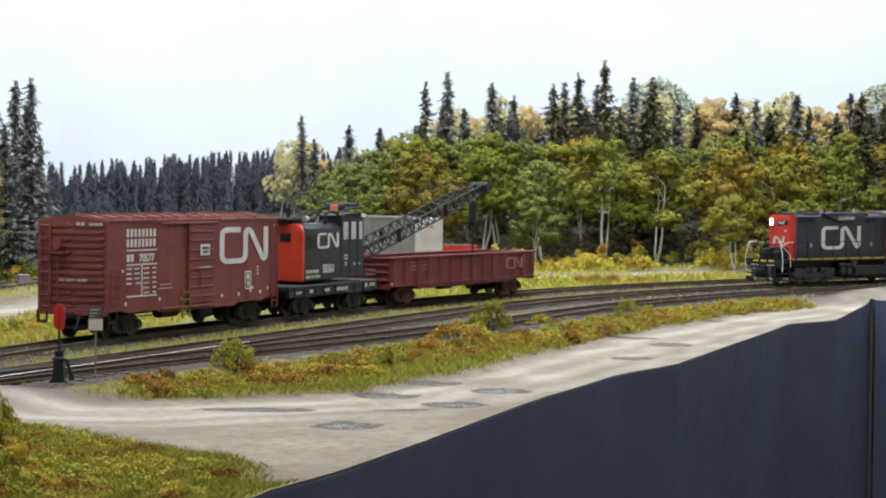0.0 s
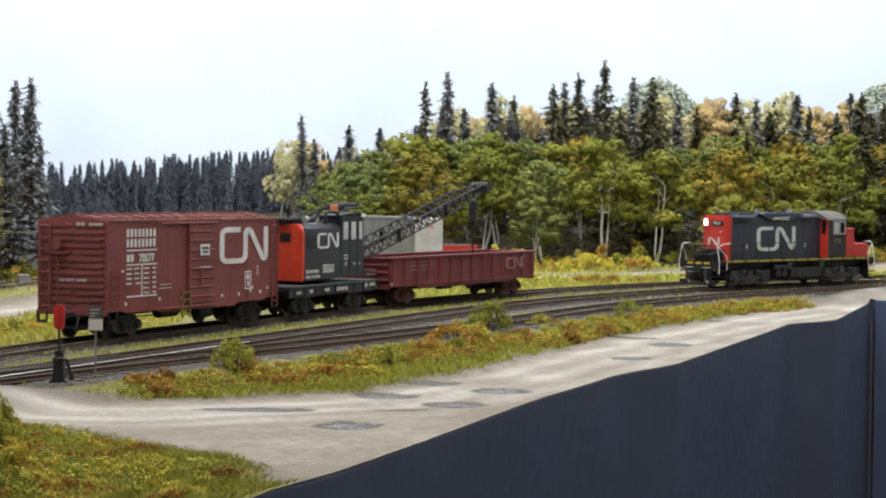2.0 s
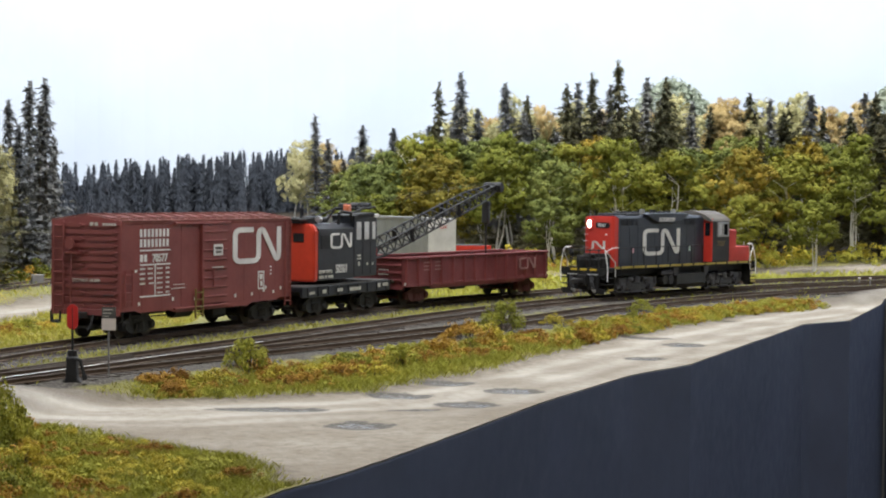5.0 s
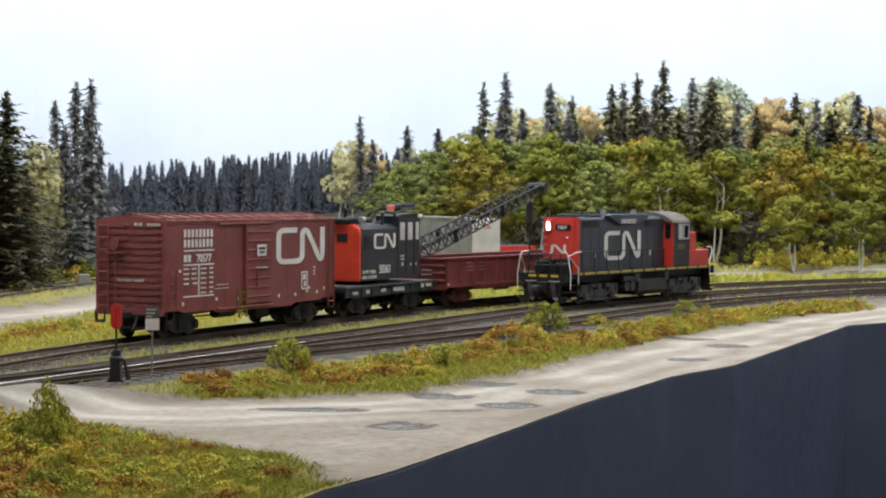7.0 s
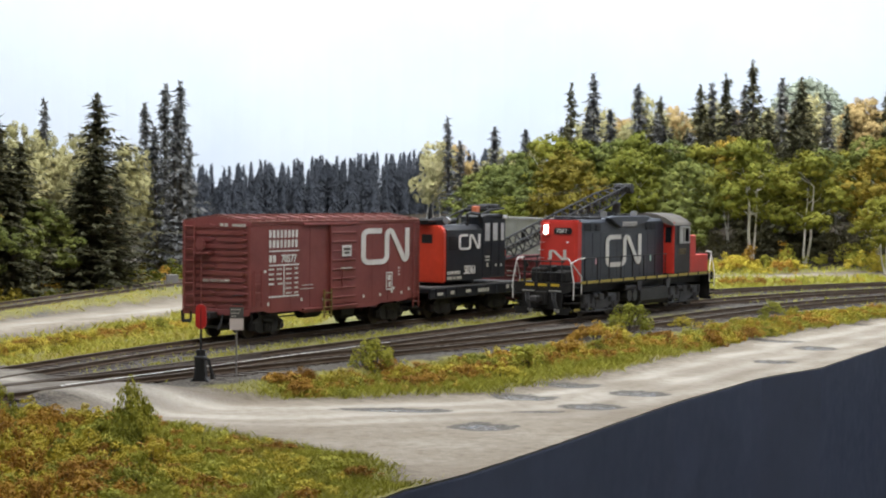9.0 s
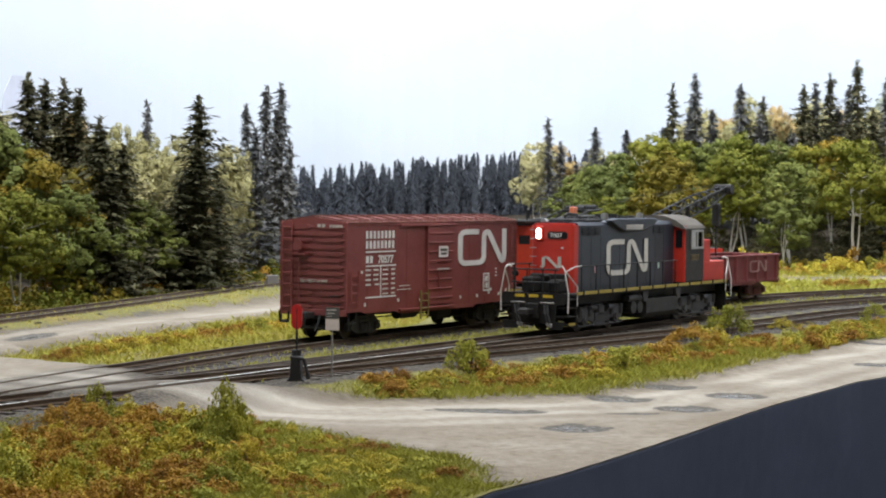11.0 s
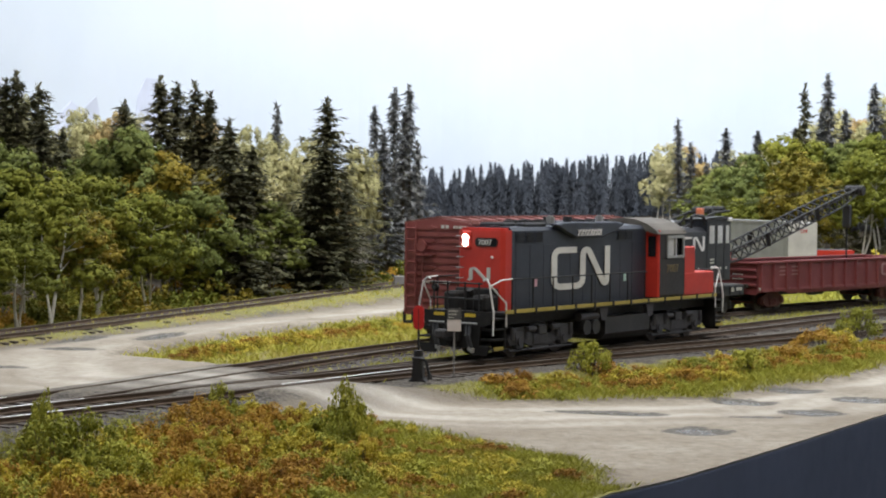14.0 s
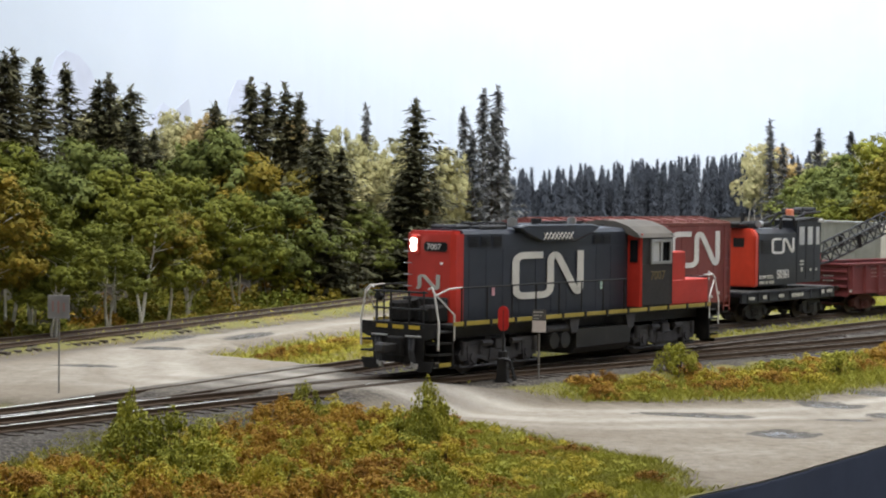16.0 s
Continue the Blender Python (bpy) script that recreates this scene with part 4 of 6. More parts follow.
def build_loco():
    """Road switcher, long hood leading; the origin lies on the rails under the leading bogie, +x towards the cab."""
    car = thing("locomotive", at(0, 0), "black and red diesel road switcher locomotive with lit headlight", "locomotive")
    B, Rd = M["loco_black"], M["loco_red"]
    HW, X0, X1, ZD, ZT = 0.93, -2.0, 7.46, 1.56, 4.30
    # frame and walkway
    bm = bmesh.new()
    box(bm, -2.75, 11.95, -1.52, 1.52, 1.46, 1.56, 0.01)
    box(bm, -3.3, 12.55, -0.95, 0.95, 1.10, 1.56)
    box(bm, -3.4, -2.75, -1.0, 1.0, 1.46, 1.56)
    box(bm, 11.95, 12.6, -1.0, 1.0, 1.46, 1.56)
    part("frame", bm, M["black"], car, "black locomotive frame and walkway")
    for s in (-1, 1):
        part("side_stripe", boxm(-2.72, 11.9, min(s * 1.52, s * 1.56), max(s * 1.52, s * 1.56), 1.52, 1.64), M["yellow"], car, "worn yellow walkway stripe")
        bm = bmesh.new()
        for i in range(12):
            x = -2.2 + i * 1.25
            box(bm, x - 0.06, x + 0.06, min(s * 1.55, s * 1.575), max(s * 1.55, s * 1.575), 1.44, 1.68)
        part("stanchion_foot", bm, M["black"], car)
    # long hood
    bm = bmesh.new()
    prism(bm, [(-HW, ZD), (-HW, ZT - 0.12), (-HW + 0.1, ZT), (0, ZT + 0.06), (HW - 0.1, ZT), (HW, ZT - 0.12), (HW, ZD)], "x", X0 + 0.5, X1)
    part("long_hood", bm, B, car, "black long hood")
    for s in (-1, 1):
        y0, y1 = min(s * HW, s * (HW + 0.006)), max(s * HW, s * (HW + 0.006))
        for i in range(10):
            x = X0 + 0.75 + i * 0.85
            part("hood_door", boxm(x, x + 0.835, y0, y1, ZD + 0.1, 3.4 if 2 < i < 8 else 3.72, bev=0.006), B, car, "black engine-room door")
        for x in (-1.3, -0.72, -0.14, 5.3, 5.85):
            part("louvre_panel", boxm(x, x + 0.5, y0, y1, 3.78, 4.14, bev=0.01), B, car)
    bm = bmesh.new()
    for s in (-1, 1):
        for x in (-1.28, -0.70, -0.12, 5.32, 5.87):
            for i in range(7):
                z = 3.81 + i * 0.045
                box(bm, x + 0.03, x + 0.46, min(s * (HW + 0.02), s * (HW + 0.05)), max(s * (HW + 0.02), s * (HW + 0.05)), z, z + 0.022)
    part("louvre", bm, M["black"], car)
    bm = bmesh.new()
    prism(bm, [(X0, -HW + 0.12), (X0, HW - 0.12), (X0 + 0.14, HW), (X0 + 0.5, HW), (X0 + 0.5, -HW), (X0 + 0.14, -HW)], "z", ZD, ZT - 0.02)
    bmesh.ops.bevel(bm, geom=[e for e in bm.edges if min(v.co.z for v in e.verts) > ZT - 0.1], offset=0.08, segments=2, affect="EDGES")
    part("hood_end", bm, Rd, car, "red hood end with headlight and number boards")
    # roof: cooling fans, stacks, blister with grille
    bm = bmesh.new()
    for x in (0.2, 1.15, 4.5, 5.45):
        rod(bm, (x, 0, ZT), (x, 0, ZT + 0.20), 0.46, 20)
        for i in range(8):
            a = i * 0.785
            rod(bm, (x, 0, ZT + 0.2), (x + 0.42 * math.cos(a), 0.42 * math.sin(a), ZT + 0.23), 0.02, 4)
    box(bm, -1.35, -0.6, -0.5, 0.5, ZT, ZT + 0.16, 0.05)
    box(bm, -0.45, 0.9, -0.75, -0.35, ZT - 0.02, ZT + 0.15, 0.05)
    for x in (2.3, 3.6):
        rod(bm, (x, 0.1, ZT), (x, 0.1, ZT + 0.32), 0.17, 12)
    part("roof_fan", bm, M["roof_black"], car, "dark roof fans and stacks")
    for s in (-1, 1):
        bm = bmesh.new()
        y0 = s * (HW - 0.12)
        y1 = s * (HW + 0.2)
        prism(bm, [(0.95, 4.38), (1.5, 4.46), (5.0, 4.46), (5.55, 4.38), (5.0, 4.14), (4.0, 3.9), (2.3, 3.9), (1.6, 4.12)], "y", min(y0, y1), max(y0, y1))
        bmesh.ops.bevel(bm, geom=bm.edges[:], offset=0.04, segments=1, affect="EDGES")
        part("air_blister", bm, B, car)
        bm = bmesh.new()
        yy = s * (HW + 0.215)
        for i in range(8):
            x = 2.3 + i * 0.2
            rod(bm, (x, yy, 3.98), (x + 0.2, yy, 4.2), 0.02, 4)
            rod(bm, (x + 0.2, yy, 3.98), (x, yy, 4.2), 0.02, 4)
        part("grille", bm, M["silver"], car, "pale wire grille")
    for x in (1.2, 4.45):
        bm = bmesh.new()
        rod(bm, (x, -0.7, ZT + 0.1), (x, -0.7, ZT + 0.34), 0.15, 12)
        rod(bm, (x, -0.7, ZT + 0.34), (x, -0.7, ZT + 0.38), 0.09, 12)
        part("roof_cap", bm, M["silver"], car, "pale grey roof cap")
    # cab
    bm = bmesh.new()
    CW = 1.48
    for s in (-1, 1):
        y0, y1 = min(s * CW, s * (CW - 0.08)), max(s * CW, s * (CW - 0.08))
        box(bm, 7.5, 9.42, y0, y1, 1.68, 3.08, 0.02)
        box(bm, 7.5, 7.98, y0, y1, 3.08, 4.0)
        box(bm, 9.3, 9.42, y0, y1, 3.08, 4.0)
        box(bm, 7.5, 9.42, y0, y1, 3.92, 4.05)
    box(bm, 9.34, 9.42, -CW, CW, 1.68, 4.1)
    part("cab", bm, M["cab_black"], car, "sooty black cab with sliding windows")
    bm = bmesh.new()
    for s in (-1, 1):
        prism(bm, [(7.44, s * (HW - 0.1)), (7.44, s * (CW - 0.06)), (7.5, s * CW), (7.56, s * (CW - 0.02)), (7.56, s * (HW - 0.1))], "z", 1.66, 4.12)
    part("cab_front", bm, Rd, car, "red cab front wall")
    for s in (-1, 1):
        bm = bmesh.new()
        prism(bm, [(7.425, s * (HW + 0.1)), (7.425, s * (CW - 0.14)), (7.445, s * (CW - 0.14)), (7.445, s * (HW + 0.1))], "z", 3.15, 3.9)
        part("cab_front_window", bm, M["glass_dark"], car, "dark cab window")
    bm = bmesh.new()
    prism(bm, [(-CW - 0.05, 3.98), (-CW + 0.05, 4.12), (-1.05, 4.36), (-0.55, 4.52), (0, 4.57), (0.55, 4.52), (1.05, 4.36), (CW - 0.05, 4.12), (CW + 0.05, 3.98), (CW - 0.1, 3.98), (0, 4.40), (-CW + 0.1, 3.98)], "x", 7.28, 9.5)
    part("cab_roof", bm, M["roof_grey"], car, "dusty grey arched cab roof")
    for s in (-1, 1):
        y0, y1 = s * CW, s * (CW + 0.06)
        a, b = min(y0, y1), max(y0, y1)
        bm = bmesh.new()
        for x0, x1, z0, z1 in ((7.98, 9.30, 3.82, 3.92), (7.98, 9.30, 3.08, 3.18), (7.98, 8.10, 3.08, 3.92), (9.18, 9.30, 3.08, 3.92), (8.58, 8.70, 3.08, 3.92)):
            box(bm, x0, x1, a, b, z0, z1, 0.01)
        part("window_frame", bm, M["silver"], car, "silver sliding window frame")
        part("pane", boxm(8.1, 8.6, min(s * (CW - 0.03), s * (CW - 0.01)), max(s * (CW - 0.03), s * (CW - 0.01)), 3.18, 3.82), M["pale_glass"], car, "hazy window pane")
        part("window_opening", boxm(8.7, 9.2, min(s * (CW - 0.1), s * (CW - 0.085)), max(s * (CW - 0.1), s * (CW - 0.085)), 3.18, 3.82), M["glass_dark"], car)
    part("cab_floor", boxm(7.5, 9.4, -1.4, 1.4, 1.58, 1.68), M["black"], car)
    # short hood
    bm = bmesh.new()
    box(bm, 9.42, 10.55, -1.33, 1.33, 1.60, 3.48, 0.05)
    box(bm, 10.5, 11.2, -HW, HW, 1.60, 2.9, 0.05)
    box(bm, 9.42, 12.05, -1.35, 1.35, 1.62, 2.50, 0.04)
    part("short_hood", bm, Rd, car, "red short hood and battery boxes")
    # trucks
    trucks = []
    for x in (0.0, 9.45):
        bm = bmesh.new()
        box(bm, -0.5, 0.5, -1.0, 1.0, 0.6, 1.08)
        tr = part("truck", bm, M["loco_truck"], car, "grey-black two-axle locomotive truck")
        tr.matrix_basis = at(x, 0)
        for s in (-1, 1):
            bm = bmesh.new()
            ya, yb = min(s * 1.0, s * 1.16), max(s * 1.0, s * 1.16)
            prism(bm, [(-2.0, 0.62), (-1.72, 0.98), (-0.9, 1.02), (-0.55, 0.72), (0.55, 0.72), (0.9, 1.02), (1.72, 0.98), (2.0, 0.62), (1.9, 0.42), (1.0, 0.46), (0.6, 0.34), (-0.6, 0.34), (-1.0, 0.46), (-1.9, 0.42)], "y", ya, yb)
            for e in (-1.37, 1.37):
                prism(bm, [(e - 0.26, 0.86), (e + 0.26, 0.86), (e + 0.18, 0.30), (e - 0.18, 0.30)], "y", s * 1.1 - 0.1, s * 1.1 + 0.1)
                rod(bm, (e, s * 1.1, 0.52), (e, s * 1.26, 0.52), 0.15, 10)
                rod(bm, (e - 0.42, s * 1.17, 0.60), (e - 0.42, s * 1.17, 1.0), 0.10, 8)
                rod(bm, (e + 0.42, s * 1.17, 0.60), (e + 0.42, s * 1.17, 1.0), 0.10, 8)
            for i in range(5):
                box(bm, -0.55 + i * 0.02, 0.55 - i * 0.02, s * 1.12 - 0.08, s * 1.12 + 0.08, 0.40 + i * 0.07, 0.45 + i * 0.07)
            box(bm, -0.25, 0.25, s * 1.12 - 0.12, s * 1.12 + 0.12, 0.7, 1.02, 0.03)
            # brake shoes, hangers and the spring plank below the frame
            box(bm, -0.5, 0.5, s * 1.05 - 0.1, s * 1.05 + 0.1, 0.16, 0.34, 0.03)
            for e in (-1.37, 1.37):
                for k in (-0.56, 0.56):
                    prism(bm, [(e + k - 0.09, 0.2), (e + k + 0.09, 0.2), (e + k + 0.07, 0.75), (e + k - 0.07, 0.75)], "y", s * 0.9 - 0.07, s * 0.9 + 0.07)
                    rod(bm, (e + k, s * 0.98, 0.28), (e + k, s * 1.18, 0.28), 0.05, 6)
            rod(bm, (-1.9, s * 1.14, 0.24), (1.9, s * 1.14, 0.24), 0.035, 6)
            rod(bm, (-1.0, s * 1.22, 0.92), (-0.5, s * 1.22, 0.92), 0.1, 8)
            rod(bm, (0.5, s * 1.22, 0.92), (1.0, s * 1.22, 0.92), 0.1, 8)
            part("side_frame", bm, M["loco_truck"], tr, "cast side frame with springs and brake cylinders")
        for e in (-1.37, 1.37):
            trucks.append(wheelset(tr, e, 0.51, M["wheel"]))
    # tank, air reservoirs
    bm = bmesh.new()
    prism(bm, [(-1.42, 1.1), (-1.42, 0.52), (-1.2, 0.3), (1.2, 0.3), (1.42, 0.52), (1.42, 1.1)], "x", 3.75, 6.9)
    part("fuel_tank", bm, M["tank_black"], car)
    for s in (-1, 1):
        for x in (2.55, 3.15):
            bm = bmesh.new()
            rod(bm, (x, s * 1.0, 0.8), (x, s * 1.42, 0.8), 0.26, 14)
            part("air_reservoir", bm, M["tank_black"], car, "grey air reservoir")
        bm = bmesh.new()
        rod(bm, (2.2, s * 1.25, 1.18), (3.6, s * 1.25, 1.18), 0.15, 10)
        part("air_pipe", bm, M["loco_truck"], car)
        for x in (3.62, 6.9):
            bm = bmesh.new()
            prism(bm, [(x - 0.3, 1.46), (x + 0.3, 1.46), (x + 0.15, 1.0), (x - 0.15, 1.0)], "y", s * 1.36 - 0.08, s * 1.36 + 0.08)
            part("bracket", bm, M["loco_truck"], car)
    # pilots, steps, plough
    for x, k in ((-3.4, -1), (12.6, 1)):
        bm = bmesh.new()
        prism(bm, [(-1.42, 1.6), (1.42, 1.6), (1.42, 1.22), (1.0, 1.1), (0.95, 0.42), (-0.95, 0.42), (-1.0, 1.1), (-1.42, 1.22)], "x", min(x, x - k * 0.08), max(x, x - k * 0.08))
        for y in (-1.0, 1.0):
            prism(bm, [(y - 0.28, 0.2), (y + 0.28, 0.2), (y + 0.4, 0.5), (y - 0.4, 0.5)], "x", min(x - k * 0.02, x + k * 0.05), max(x - k * 0.02, x + k * 0.05))
        box(bm, min(x, x + k * 0.2), max(x, x + k * 0.2), -0.3, 0.3, 0.6, 1.2, 0.04)
        part("pilot", bm, M["pilot_black"], car, "black end plate")
        for s in (-1, 1):
            bm = bmesh.new()
            for j in range(4):
                z = 0.35 + j * 0.33
                a, b = x - k * 0.04, x - k * 0.7
                box(bm, min(a, b), max(a, b), s * 1.25 - 0.25, s * 1.25 + 0.25, z, z + 0.05)
            box(bm, min(x - k * 0.68, x - k * 0.74), max(x - k * 0.68, x - k * 0.74), s * 1.25 - 0.26, s * 1.25 + 0.26, 0.35, 1.56)
            part("step", bm, M["pilot_black"], car, "black corner steps")
            part("step_edge", boxm(min(x - k * 0.08, x - k * 0.6), max(x - k * 0.08, x - k * 0.6), s * 1.5 - 0.015, s * 1.5 + 0.015, 0.36, 0.47), M["yellow"], car, "yellow step edge")
            bm = bmesh.new()
            pipe(bm, [(x - k * 0.05, s * 1.48, 0.85), (x - k * 0.05, s * 1.50, 1.6), (x - k * 0.05, s * 1.32, 2.5), (x - k * 0.1, s * 1.18, 2.66), (x - k * 0.1, s * 1.05, 2.6)], 0.03, 8)
            part("corner_handrail", bm, M["rail_white"], car, "white corner handrail")
            bm = bmesh.new()
            pipe(bm, [(x - k * 0.74, s * 1.52, 1.1), (x - k * 0.74, s * 1.52, 1.85), (x - k * 0.05, s * 1.32, 2.5)], 0.026, 8)
            part("corner_handrail", bm, M["rail_white"], car, "white corner handrail")
            bm = bmesh.new()
            pipe(bm, [(x - k * 0.05, s * 1.34, 2.42), (x - k * 0.5, s * 1.5, 2.62), (x - k * 1.1, s * 1.5, 2.64)], 0.026, 8)
            part("corner_handrail", bm, M["rail_white"], car, "white corner handrail")
        bm = bmesh.new()
        for y in (-0.9, -0.35, 0.35, 0.9):
            rod(bm, (x - k * 0.08, y, 1.56), (x - k * 0.08, y, 2.55), 0.032)
        for z in (2.5, 2.0):
            rod(bm, (x - k * 0.08, -1.05, z), (x - k * 0.08, 1.05, z), 0.03)
        for y in (-0.65, 0.65):
            pipe(bm, [(x + k * 0.05, y, 1.2), (x + k * 0.25, y - 0.1, 0.8), (x + k * 0.28, y - 0.25, 0.35)], 0.055, 6)
            pipe(bm, [(x + k * 0.05, y + 0.15, 1.2), (x + k * 0.22, y + 0.02, 0.8), (x + k * 0.25, y - 0.12, 0.42)], 0.055, 6)
        part("end_railing", bm, M["black"], car, "black end railing and air hoses")
        bm = bmesh.new()
        for y in (-0.65, 0.65):
            rod(bm, (x + k * 0.29, y - 0.25, 0.30), (x + k * 0.29, y - 0.27, 0.45), 0.07, 8)
            rod(bm, (x + k * 0.26, y - 0.12, 0.36), (x + k * 0.26, y - 0.13, 0.48), 0.06, 8)
            rod(bm, (x + k * 0.12, y - 0.32, 1.22), (x + k * 0.12, y + 0.28, 1.22), 0.03, 6)
        part("hose_end", bm, M["silver"], car, "bright hose ends and uncoupling bar")
        bm = bmesh.new()
        for y in (-0.62, 0.0, 0.62):
            box(bm, min(x + k * 0.005, x + k * 0.02), max(x + k * 0.005, x + k * 0.02), y - 0.21, y + 0.21, 1.42, 1.53)
        part("pilot_stripe", bm, M["yellow_bright"], car, "yellow pilot stripes")
        coupler(car, x + k * 0.1, k, M["truck_grey"])
    # jumble on the front platform: sand boxes and hoses
    bm = bmesh.new()
    box(bm, -2.95, -2.15, -0.85, -0.35, 1.56, 2.1, 0.08)
    box(bm, -2.9, -2.1, 0.3, 0.85, 1.56, 2.2, 0.08)
    box(bm, -2.3, -2.02, -0.8, 0.8, 1.56, 2.3, 0.05)
    rod(bm, (-3.1, -0.45, 2.1), (-3.2, -0.45, 2.3), 0.12, 10)
    rod(bm, (-3.1, 0.95, 2.3), (-3.25, 0.95, 2.35), 0.12, 10)
    part("platform_box", bm, M["pilot_black"], car, "black boxes on the end platform")
    # side handrails
    for s in (-1, 1):
        bm = bmesh.new()
        for i in range(8):
            x = -2.3 + i * 1.24
            if x < 6.7:
                rod(bm, (x, s * 1.5, 1.5), (x, s * 1.5, 2.63), 0.026)
        rod(bm, (-2.4, s * 1.5, 2.63), (6.5, s * 1.5, 2.63), 0.026)
        part("side_handrail", bm, M["black"], car, "thin black side handrail")
    bm = bmesh.new()
    for i in range(5):
        z = 2.6 + i * 0.35
        pipe(bm, [(X0 + 0.02, 0.66, z), (X0 - 0.09, 0.68, z), (X0 - 0.09, 0.90, z), (X0 + 0.1, 0.9, z)], 0.017, 6)
    part("hood_rung", bm, M["silver"], car, "pale hood-end ladder rungs")
    # headlight, number boards, class light
    bm = bmesh.new()
    box(bm, X0 - 0.07, X0 + 0.05, 0.33, 0.73, 3.55, 4.18, 0.06)
    part("headlight_housing", bm, Rd, car)
    for z in (3.77, 3.96):
        bm = bmesh.new()
        rod(bm, (X0 - 0.12, 0.53, z), (X0 - 0.05, 0.53, z), 0.105, 14)
        part("headlight", bm, M["headlight"], car, "lit white headlight")
    m = near_end(0.20, X0 - 0.004, 3.67)
    bars("number_board", car, m, [(0.08, 0.86, -0.01, 0.28), (0.03, 0.91, 0.04, 0.23)], M["black"], 0.03)
    lines("road_number", "7007", 0.25, M["white"], car, m @ at(0.145, 0.05, 0.035), 1.1)
    bm = bmesh.new()
    rod(bm, (X0 + 0.1, -0.50, 3.31), (X0 - 0.05, -0.50, 3.31), 0.045, 10)
    part("class_light", bm, M["white"], car, "small white class lamp")
    ribbon_sign("end_emblem", car, near_end(0.66, X0 - 0.006, 2.50), 1.12, 0.47, M["cream"], only_right=True)
    ribbon_sign("emblem", car, near_side(0.88, -HW - 0.035, 2.13), 3.92, 1.47, M["cream_bright"])
    bars("hood_marker", car, near_side(0, -HW - 0.03, 0), [(-0.15, 0.0, 2.3, 2.55)], M["pink"])
    bars("hood_marker", car, near_side(0, -HW - 0.03, 0), [(5.75, 5.92, 2.3, 2.6)], M["mint"])
    lines("cab_number", "7007", 0.42, M["faded_gold"], car, near_side(8.0, -CW - 0.008, 2.56), 1.1)
    return car, trucks


M["boxcar_roof"] = paint("dusty_boxcar_roof", (0.22, 0.075, 0.06), 0.7, dust=(0.42, 0.33, 0.29), wear=0.6, size=1.0)
M["gon_truck"] = paint("red_brown_truck", (0.10, 0.025, 0.022), 0.7, wear=0.2)
M["crane_black"] = paint("crane_black_paint", (0.020, 0.023, 0.030), 0.42, wear=0.06)
M["boom_black"] = paint("boom_black_paint", (0.010, 0.010, 0.011), 0.6, wear=0.03)
M["deck_grey"] = paint("worn_grey_deck", (0.095, 0.094, 0.09), 0.8, wear=0.3)
M["yellow_old"] = paint("dull_yellow_paint", (0.20, 0.15, 0.04), 0.7, wear=0.3)
M["yellow_bright"] = paint("clean_yellow_paint", (0.62, 0.43, 0.03), 0.55, wear=0.15)
M["cream_bright"] = paint("soft_white_emblem", (0.80, 0.79, 0.75), 0.6, wear=0.14, relief=0)
M["faded"] = paint("faded_pink_lettering", (0.36, 0.20, 0.19), 0.7, wear=0.2, relief=0)
M["faded_gold"] = paint("faded_gold_number", (0.24, 0.19, 0.10), 0.7, wear=0.2, relief=0)
M["pilot_black"] = paint("sooty_pilot_black", (0.007, 0.0065, 0.006), 0.85, wear=0.12, size=0.4)
M["pink"] = paint("pink_marker", (0.75, 0.42, 0.48), 0.6, wear=0.05, relief=0)
M["mint"] = paint("pale_green_marker", (0.55, 0.75, 0.68), 0.6, wear=0.05, relief=0)
M["orange_pale"] = paint("orange_beacon_plastic", (0.75, 0.22, 0.10), 0.4, wear=0.2)
M["cab_black"] = paint("sooty_cab_black", (0.030, 0.028, 0.028), 0.6, wear=0.15)
M["roof_black"] = paint("roof_black", (0.022, 0.023, 0.026), 0.6, wear=0.15)
M["loco_truck"] = paint("loco_truck_grey", (0.062, 0.062, 0.070), 0.6, wear=0.22, size=0.5)
M["tank_black"] = paint("fuel_tank_black", (0.02, 0.02, 0.021), 0.5, wear=0.12)
M["rail_white"] = paint("white_handrail_paint", (0.72, 0.71, 0.68), 0.5, wear=0.05)
M["glass_dark"] = paint("dark_window_glass", (0.012, 0.013, 0.016), 0.12, wear=0.02, relief=0)
M["pale_glass"] = paint("milky_window", (0.66, 0.67, 0.68), 0.25, wear=0.2, relief=0)
hl, hlt, hlb = nodes_of("lit_headlight", 0.2)
hlb.inputs["Emission Color"].default_value = (1.0, 0.93, 0.82, 1)
hlb.inputs["Emission Strength"].default_value = 10
M["headlight"] = hl

build_boxcar()
build_gondola()
build_crane()
LOCO, WHEELSETS = build_loco()


M["dull_rail"] = paint("dull_rail_head", (0.115, 0.095, 0.078), 0.7, 0.25, wear=0.3, relief=0)
M["post_grey"] = paint("grey_post", (0.22, 0.21, 0.20), 0.7, wear=0.2)
M["sign_white"] = paint("off_white_sign", (0.74, 0.67, 0.63), 0.6, wear=0.2, relief=0)
M["sign_dark"] = paint("dark_sign", (0.07, 0.07, 0.07), 0.6, wear=0.3, relief=0)
M["sign_grey"] = paint("scuffed_grey_sign", (0.27, 0.265, 0.27), 0.6, wear=0.35, size=0.4)

# ---- tracks ----
def tie_mesh(length, seed):
    bm = bmesh.new()
    box(bm, -length / 2, length / 2, -0.115, 0.115, -0.33, -0.165, 0.012)
    r = random.Random(seed)
    for v in bm.verts:
        v.co.x += r.uniform(-0.03, 0.03)
        v.co.z += r.uniform(-0.012, 0.008)
    return mesh_of("tie", bm, M["tie"])


